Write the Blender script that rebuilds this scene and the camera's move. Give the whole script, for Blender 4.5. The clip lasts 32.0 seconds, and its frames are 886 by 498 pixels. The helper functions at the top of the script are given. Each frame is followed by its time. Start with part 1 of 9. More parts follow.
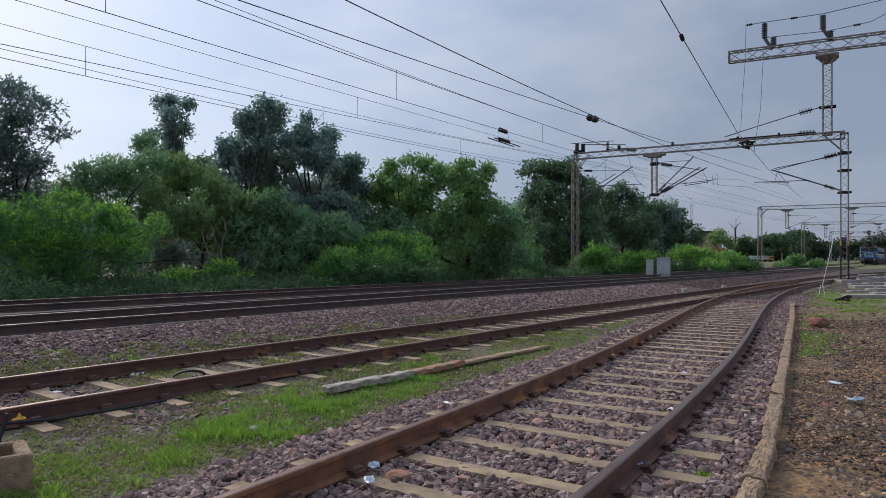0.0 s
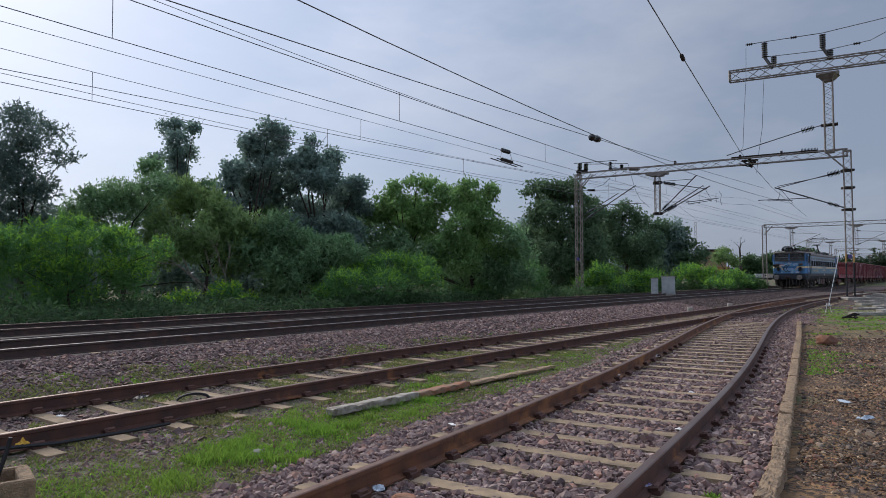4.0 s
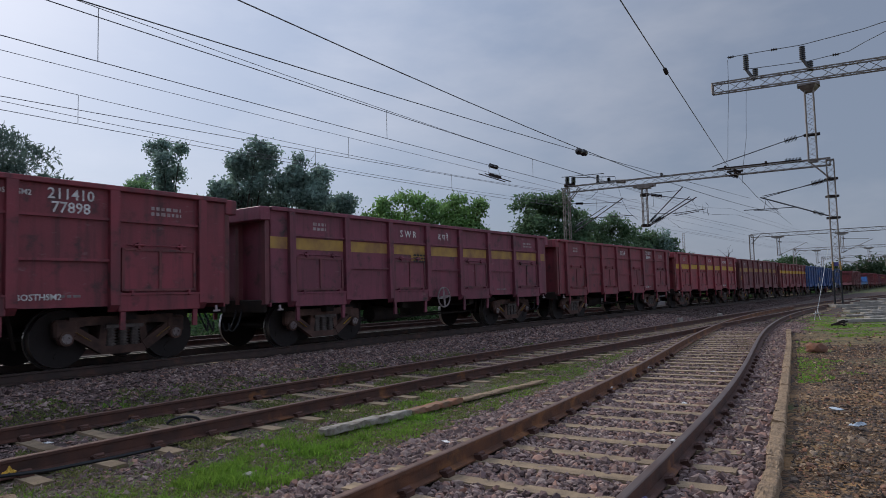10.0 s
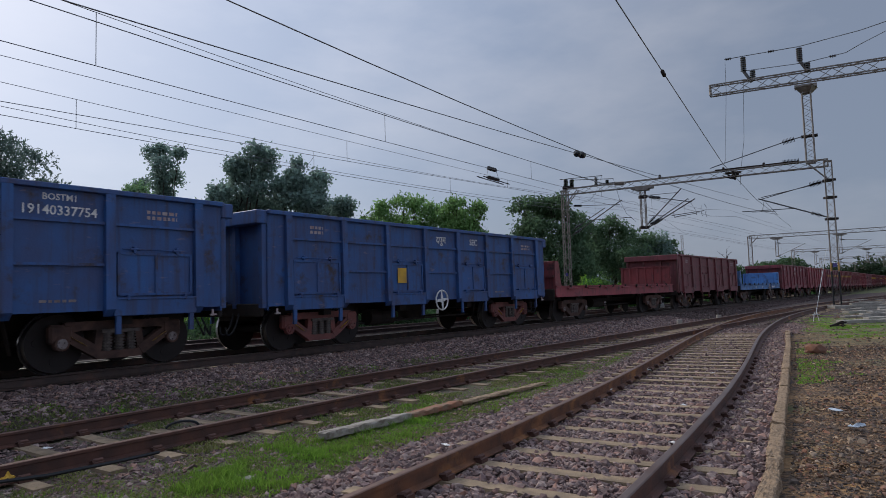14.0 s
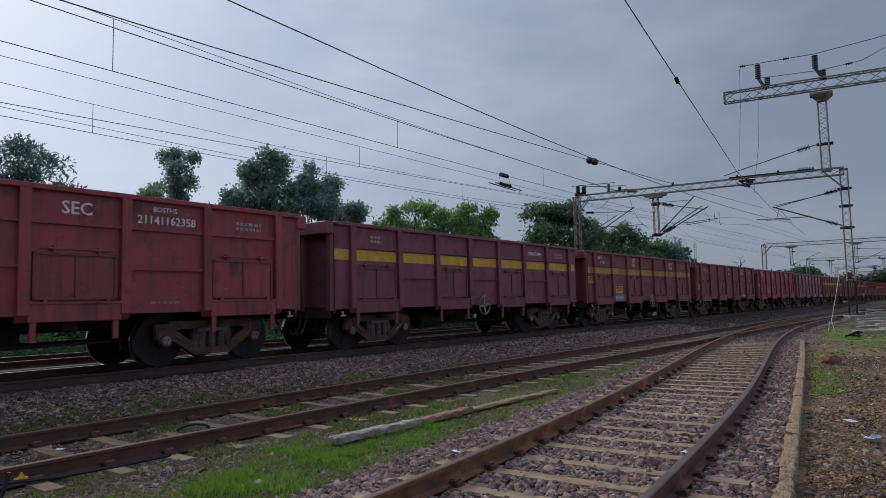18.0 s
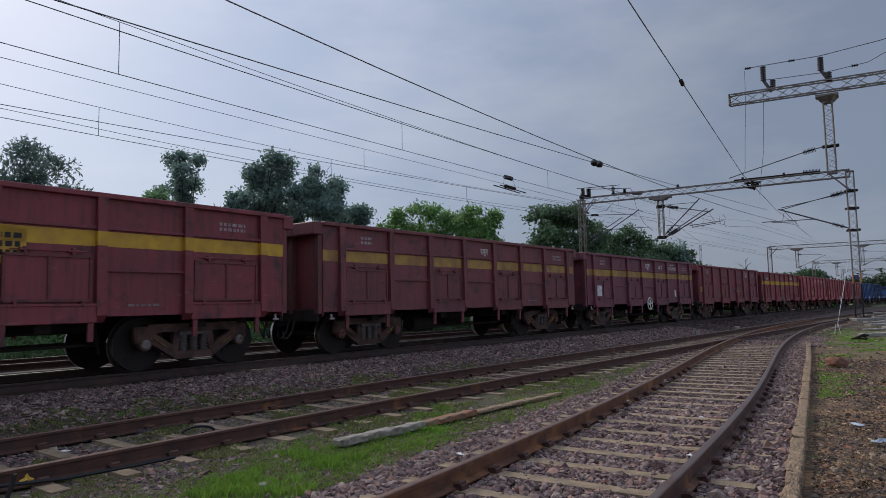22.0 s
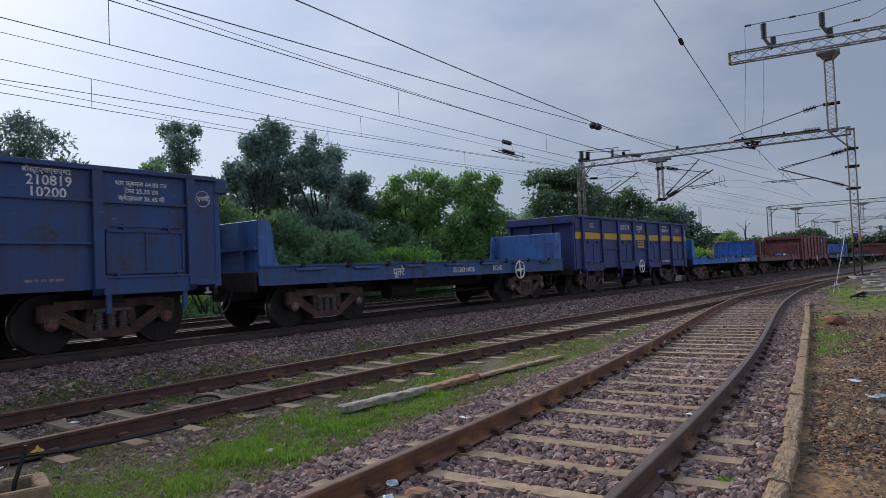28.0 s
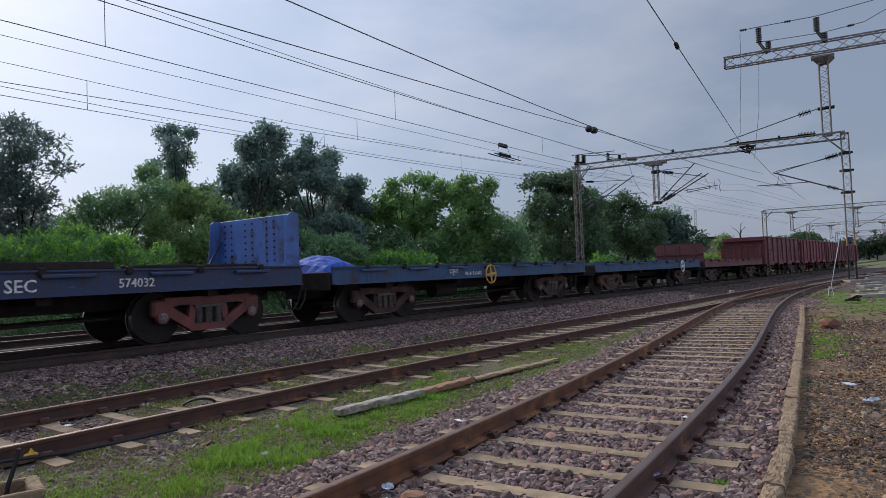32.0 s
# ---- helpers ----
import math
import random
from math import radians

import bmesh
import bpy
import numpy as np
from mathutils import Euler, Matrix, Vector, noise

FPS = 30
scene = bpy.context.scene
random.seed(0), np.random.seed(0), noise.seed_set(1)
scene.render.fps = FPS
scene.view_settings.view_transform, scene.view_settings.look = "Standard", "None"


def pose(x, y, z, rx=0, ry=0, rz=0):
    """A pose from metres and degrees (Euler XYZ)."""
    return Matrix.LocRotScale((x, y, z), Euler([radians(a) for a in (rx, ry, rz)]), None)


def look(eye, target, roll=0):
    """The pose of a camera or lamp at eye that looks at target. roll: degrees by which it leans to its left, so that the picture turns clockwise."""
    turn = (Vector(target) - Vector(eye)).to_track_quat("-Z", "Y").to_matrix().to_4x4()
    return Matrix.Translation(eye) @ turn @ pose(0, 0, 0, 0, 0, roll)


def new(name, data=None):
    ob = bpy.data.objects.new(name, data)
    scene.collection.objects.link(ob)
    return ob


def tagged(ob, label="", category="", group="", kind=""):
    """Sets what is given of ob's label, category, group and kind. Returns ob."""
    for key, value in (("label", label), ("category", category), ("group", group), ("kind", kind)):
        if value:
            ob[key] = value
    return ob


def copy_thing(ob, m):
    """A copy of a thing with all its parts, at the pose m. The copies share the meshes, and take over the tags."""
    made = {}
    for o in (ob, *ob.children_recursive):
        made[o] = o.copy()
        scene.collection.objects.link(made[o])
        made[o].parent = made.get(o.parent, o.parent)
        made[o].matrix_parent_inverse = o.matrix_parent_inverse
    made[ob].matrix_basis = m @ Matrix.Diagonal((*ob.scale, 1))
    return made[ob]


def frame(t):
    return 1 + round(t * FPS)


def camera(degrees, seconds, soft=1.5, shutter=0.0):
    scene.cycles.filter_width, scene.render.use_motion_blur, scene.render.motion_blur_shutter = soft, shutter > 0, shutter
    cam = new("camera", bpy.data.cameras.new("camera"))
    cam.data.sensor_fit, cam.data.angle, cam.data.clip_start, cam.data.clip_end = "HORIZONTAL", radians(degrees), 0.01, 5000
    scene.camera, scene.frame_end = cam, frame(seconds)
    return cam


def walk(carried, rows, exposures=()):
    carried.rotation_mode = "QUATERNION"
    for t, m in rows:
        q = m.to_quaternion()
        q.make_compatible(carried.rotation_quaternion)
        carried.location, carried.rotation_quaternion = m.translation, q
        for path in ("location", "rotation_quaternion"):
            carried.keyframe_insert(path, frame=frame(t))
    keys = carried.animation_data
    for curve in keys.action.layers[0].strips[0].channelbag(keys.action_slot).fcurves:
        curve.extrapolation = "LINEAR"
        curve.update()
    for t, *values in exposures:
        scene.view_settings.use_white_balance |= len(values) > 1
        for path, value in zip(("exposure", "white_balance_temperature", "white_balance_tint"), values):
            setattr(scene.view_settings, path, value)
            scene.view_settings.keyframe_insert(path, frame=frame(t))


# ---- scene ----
cam = camera(68.25, 32.0, soft=0.5, shutter=0.03)
EYE = Vector((0.0, 0.0, 1.6))

# seconds, yaw to the left, pitch up, lean to the left, in degrees
TURNS = [
    (0.0, 0.0, 0.528, 0.261), (0.5, -0.08, 0.744, 0.477), (1.0, -0.133, 0.896, 0.281), (1.5, -0.268, 0.84, 0.339),
    (2.0, -0.02, 0.937, 0.416), (2.5, 0.117, 1.042, 0.593), (3.0, 0.381, 1.406, 0.347), (3.5, 0.286, 1.654, 0.089),
    (4.0, 0.343, 2.319, -0.172), (4.5, 0.388, 2.881, -0.105), (6.5, -0.387, 3.199, -0.946), (7.0, -0.296, 3.331, -1.109),
    (7.5, -0.179, 3.269, -1.116), (8.0, -0.24, 3.312, -1.187), (8.5, -0.442, 3.459, -1.215), (9.0, -0.592, 3.586, -1.328),
    (9.5, -0.656, 3.659, -1.346), (10.0, -0.56, 3.712, -1.41), (10.5, -0.517, 3.754, -1.351), (11.0, -0.3, 3.861, -1.62),
    (11.5, -0.198, 3.746, -1.504), (12.0, -0.379, 3.643, -1.398), (12.5, -0.284, 3.567, -1.354), (13.0, -0.561, 3.582, -1.615),
    (13.5, -0.773, 3.62, -1.771), (14.0, -0.675, 3.957, -1.68), (14.5, -0.448, 3.909, -1.478), (16.5, -0.055, 4.17, -1.302),
    (17.0, 0.132, 4.26, -1.228), (17.5, 0.388, 4.493, -1.1), (18.0, 0.317, 4.5, -1.16), (18.5, 0.469, 4.701, -1.285),
    (19.0, 0.418, 4.69, -1.294), (19.5, 0.394, 4.831, -1.452), (20.0, 0.454, 4.939, -1.499), (20.5, 0.737, 5.057, -1.444),
    (21.0, 0.603, 5.059, -1.467), (21.5, 0.529, 4.94, -1.309), (22.0, 0.707, 4.72, -1.112), (22.5, 0.747, 3.416, -1.443),
    (23.0, 0.473, 1.762, -1.708), (23.5, 0.685, 0.374, -2.148), (24.0, 0.908, 0.464, -2.083), (24.5, 1.043, 0.389, -1.981),
    (25.0, 0.938, 1.188, -1.806), (25.5, 1.064, 1.165, -1.75), (27.5, 0.501, 1.776, -2.184), (28.0, 0.759, 1.788, -2.266),
    (28.5, 0.659, 1.794, -2.173), (29.0, 0.73, 1.901, -2.421), (29.5, 0.601, 2.139, -2.348), (30.0, 0.503, 2.166, -2.559),
    (30.5, 0.45, 2.071, -2.389), (31.0, 0.493, 2.079, -2.289), (31.5, 0.567, 2.161, -2.24), (32.0, 0.403, 2.032, -2.167),
]


def turned(yaw, pitch, roll):
    a, b = radians(yaw), radians(pitch)
    ahead = Vector((-math.sin(a) * math.cos(b), math.cos(a) * math.cos(b), math.sin(b)))
    return look(EYE, EYE + ahead, roll)


EXPOSURES = [(0, 0.08), (4.5, 0.03), (6.5, -0.18), (14, -0.2), (17, -0.24), (22, -0.24), (23, -0.08), (23.5, 0.14), (25.5, 0.16), (28, 0.03), (32, 0.03)]
walk(cam, [(t, turned(a, b, c)) for t, a, b, c in TURNS], EXPOSURES)

# ---- sky and sun: a hazy sky, the sun low and veiled beyond the trees ----
SUN_AZ, SUN_EL = radians(-42), radians(34)   # azimuth from +y, to the right
HAZE_AZ, HAZE_EL = radians(-60), radians(37)   # where the thin cloud is brightest
world = bpy.data.worlds.new("world")
scene.world = world
world.use_nodes = True
wn, wl = world.node_tree.nodes, world.node_tree.links
sky = wn.new("ShaderNodeTexSky")
sky.sky_type = "NISHITA"
sky.sun_disc = False
sky.sun_elevation, sky.sun_rotation = SUN_EL, SUN_AZ
sky.air_density, sky.dust_density, sky.ozone_density = 1.0, 1.5, 1.5
haze = wn.new("ShaderNodeMixRGB")
haze.inputs[0].default_value = 0.82
haze.inputs[2].default_value = (3.25, 3.9, 5.3, 1)
wl.new(sky.outputs[0], haze.inputs[1])
coord = wn.new("ShaderNodeTexCoord")
squash = wn.new("ShaderNodeMapping")
squash.inputs["Scale"].default_value = (1.0, 1.0, 2.6)
wl.new(coord.outputs["Generated"], squash.inputs[0])
puffs = wn.new("ShaderNodeTexNoise")
puffs.inputs["Scale"].default_value, puffs.inputs["Detail"].default_value, puffs.inputs["Roughness"].default_value = 2.3, 6.0, 0.55
wl.new(squash.outputs[0], puffs.inputs["Vector"])
ramp = wn.new("ShaderNodeValToRGB")
ramp.color_ramp.elements[0].position, ramp.color_ramp.elements[1].position = 0.46, 0.74
wl.new(puffs.outputs[0], ramp.inputs[0])
fade = wn.new("ShaderNodeMath")
fade.operation = "MULTIPLY"
fade.inputs[1].default_value = 0.55
wl.new(ramp.outputs[0], fade.inputs[0])
cloud = wn.new("ShaderNodeMixRGB")
cloud.inputs[2].default_value = (6.1, 6.4, 7.4, 1)
wl.new(fade.outputs[0], cloud.inputs[0])
wl.new(haze.outputs[0], cloud.inputs[1])
# brighter haze round the veiled sun
glow = wn.new("ShaderNodeVectorMath")
glow.operation = "DOT_PRODUCT"
wl.new(coord.outputs["Generated"], glow.inputs[0])
glow.inputs[1].default_value = (math.sin(HAZE_AZ) * math.cos(HAZE_EL), math.cos(HAZE_AZ) * math.cos(HAZE_EL), math.sin(HAZE_EL))
spread_out = wn.new("ShaderNodeMapRange")
spread_out.interpolation_type = "SMOOTHSTEP"
spread_out.inputs[1].default_value, spread_out.inputs[2].default_value, spread_out.inputs[3].default_value, spread_out.inputs[4].default_value = 0.15, 1.1, 0.83, 1.70
wl.new(glow.outputs["Value"], spread_out.inputs[0])
# added fill: the unseen sky opposite the sun is brightened for shaded sides
rear_fill = wn.new("ShaderNodeMapRange")
rear_fill.interpolation_type = "SMOOTHSTEP"
rear_fill.inputs[1].default_value, rear_fill.inputs[2].default_value, rear_fill.inputs[3].default_value, rear_fill.inputs[4].default_value = -0.95, 0.0, 1.2, 0.0
wl.new(glow.outputs["Value"], rear_fill.inputs[0])
# a thin overcast is brightest overhead
height = wn.new("ShaderNodeSeparateXYZ")
wl.new(coord.outputs["Generated"], height.inputs[0])
overhead = wn.new("ShaderNodeMapRange")
overhead.interpolation_type = "SMOOTHSTEP"
overhead.inputs[1].default_value, overhead.inputs[2].default_value, overhead.inputs[3].default_value, overhead.inputs[4].default_value = 0.40, 1.0, 0.0, 1.1
wl.new(height.outputs["Z"], overhead.inputs[0])
dome = wn.new("ShaderNodeMath")
dome.operation = "ADD"
wl.new(spread_out.outputs[0], dome.inputs[0])
wl.new(overhead.outputs[0], dome.inputs[1])
whole = wn.new("ShaderNodeMath")
whole.operation = "ADD"
wl.new(dome.outputs[0], whole.inputs[0])
wl.new(rear_fill.outputs[0], whole.inputs[1])
veil = wn.new("ShaderNodeVectorMath")
veil.operation = "SCALE"
wl.new(cloud.outputs[0], veil.inputs[0])
wl.new(whole.outputs[0], veil.inputs["Scale"])
back = wn["Background"]
wl.new(veil.outputs[0], back.inputs[0])
back.inputs[1].default_value = 0.10
sun = new("sun", bpy.data.lights.new("sun", "SUN"))
sun.data.energy, sun.data.angle, sun.data.color = 2.7, radians(28), (1.0, 0.93, 0.84)
sun.matrix_world = look((math.sin(SUN_AZ) * math.cos(SUN_EL) * 50, math.cos(SUN_AZ) * math.cos(SUN_EL) * 50, math.sin(SUN_EL) * 50), (0, 0, 0))

# ---- materials ----


def material(name, base, rough=0.8, metal=0.0, second=None, scale=8.0, amount=0.5, dirt=None, dirt_scale=1.2, dirt_at=0.55,
             bump=0.2, fine=60.0, jitter=0.0, coat=0.0, trans=0.0, island=False, own=False, mixture=None, streaks=None, spec=0.5):
    """A base colour varied at two scales by noise, with patches of dirt and a fine relief."""
    m = bpy.data.materials.new(name)
    m.use_nodes = True
    n, l = m.node_tree.nodes, m.node_tree.links
    b = n["Principled BSDF"]
    b.inputs["Roughness"].default_value, b.inputs["Metallic"].default_value, b.inputs["Specular IOR Level"].default_value = rough, metal, spec
    geo = n.new("ShaderNodeTexCoord")
    where = geo.outputs["Object"]
    col = n.new("ShaderNodeRGB")
    col.outputs[0].default_value = (*base, 1)
    colour = col.outputs[0]
    info = n.new("ShaderNodeObjectInfo")
    if own:          # each vehicle's own paint, its wear shifted from piece to piece
        colour = info.outputs["Color"]
        far = n.new("ShaderNodeVectorMath")
        far.operation = "MULTIPLY_ADD"
        far.inputs[1].default_value = (37.0, 53.0, 29.0)
        l.new(info.outputs["Random"], far.inputs[0])
        l.new(where, far.inputs[2])
        where = far.outputs[0]
    if mixture:      # every loose piece takes one of several colours
        piece = n.new("ShaderNodeNewGeometry")
        pick = n.new("ShaderNodeValToRGB")
        pick.color_ramp.interpolation = "CONSTANT"
        for k, c in enumerate(mixture):
            e = pick.color_ramp.elements[k] if k < 2 else pick.color_ramp.elements.new(k / len(mixture))
            e.position, e.color = k / len(mixture), (*c, 1)
        l.new(piece.outputs["Random Per Island"], pick.inputs[0])
        colour = pick.outputs[0]
    if second:
        t = n.new("ShaderNodeTexNoise")
        t.inputs["Scale"].default_value, t.inputs["Detail"].default_value = scale, 5
        l.new(where, t.inputs["Vector"])
        r = n.new("ShaderNodeValToRGB")
        r.color_ramp.elements[0].position, r.color_ramp.elements[1].position = 0.5 - 0.3 * (1 - amount) - 0.02, 0.5 + 0.22
        l.new(t.outputs[0], r.inputs[0])
        x = n.new("ShaderNodeMixRGB")
        l.new(r.outputs[0], x.inputs[0])
        l.new(colour, x.inputs[1])
        x.inputs[2].default_value = (*second, 1)
        if own:
            k = n.new("ShaderNodeMath")
            k.operation = "MULTIPLY"
            k.inputs[1].default_value = amount
            l.new(r.outputs[0], k.inputs[0])
            l.new(k.outputs[0], x.inputs[0])
        colour = x.outputs[0]
    if dirt:
        t = n.new("ShaderNodeTexNoise")
        t.inputs["Scale"].default_value, t.inputs["Detail"].default_value, t.inputs["Roughness"].default_value = dirt_scale, 8, 0.65
        l.new(where, t.inputs["Vector"])
        r = n.new("ShaderNodeValToRGB")
        r.color_ramp.elements[0].position, r.color_ramp.elements[1].position = dirt_at, dirt_at + 0.16
        l.new(t.outputs[0], r.inputs[0])
        x = n.new("ShaderNodeMixRGB")
        l.new(r.outputs[0], x.inputs[0])
        l.new(colour, x.inputs[1])
        x.inputs[2].default_value = (*dirt, 1)
        colour = x.outputs[0]
    if own:
        streaks = ((0.04, 0.022, 0.023), (0.30, 0.20, 0.19))
    if streaks:      # rain streaks down the sheets, and pale scuffs
        for stretch, lo, hi, tint, share in (((7.0, 7.0, 0.5), 0.50, 0.70, streaks[0], 0.60), ((5.0, 3.0, 9.0), 0.62, 0.72, streaks[1], 0.35)):
            g = n.new("ShaderNodeMapping")
            g.inputs["Scale"].default_value = stretch
            l.new(where, g.inputs[0])
            t = n.new("ShaderNodeTexNoise")
            t.inputs["Scale"].default_value, t.inputs["Detail"].default_value, t.inputs["Roughness"].default_value = 1.0, 7, 0.65
            l.new(g.outputs[0], t.inputs["Vector"])
            q = n.new("ShaderNodeMapRange")
            q.inputs[1].default_value, q.inputs[2].default_value, q.inputs[4].default_value = lo, hi, share
            l.new(t.outputs[0], q.inputs[0])
            x = n.new("ShaderNodeMixRGB")
            l.new(q.outputs[0], x.inputs[0])
            l.new(colour, x.inputs[1])
            x.inputs[2].default_value = (*tint, 1)
            colour = x.outputs[0]
    if jitter:
        h = n.new("ShaderNodeHueSaturation")
        v = n.new("ShaderNodeMapRange")
        v.inputs[3].default_value, v.inputs[4].default_value = 1 - jitter, 1 + jitter
        if island:
            g = n.new("ShaderNodeNewGeometry")
            l.new(g.outputs["Random Per Island"], v.inputs[0])
        else:
            l.new(info.outputs["Random"], v.inputs[0])
        l.new(v.outputs[0], h.inputs["Value"])
        l.new(colour, h.inputs["Color"])
        colour = h.outputs[0]
    l.new(colour, b.inputs["Base Color"])
    if bump:
        t = n.new("ShaderNodeTexNoise")
        t.inputs["Scale"].default_value, t.inputs["Detail"].default_value = fine, 6
        l.new(where, t.inputs["Vector"])
        u = n.new("ShaderNodeBump")
        u.inputs["Strength"].default_value, u.inputs["Distance"].default_value = bump, 0.02
        l.new(t.outputs[0], u.inputs["Height"])
        l.new(u.outputs[0], b.inputs["Normal"])
    if coat:
        b.inputs["Coat Weight"].default_value = coat
    if trans:
        mix = n.new("ShaderNodeMixShader")
        tr = n.new("ShaderNodeBsdfTranslucent")
        l.new(colour, tr.inputs[0])
        mix.inputs[0].default_value = trans
        l.new(b.outputs[0], mix.inputs[1])
        l.new(tr.outputs[0], mix.inputs[2])
        l.new(mix.outputs[0], n["Material Output"].inputs[0])
    return m


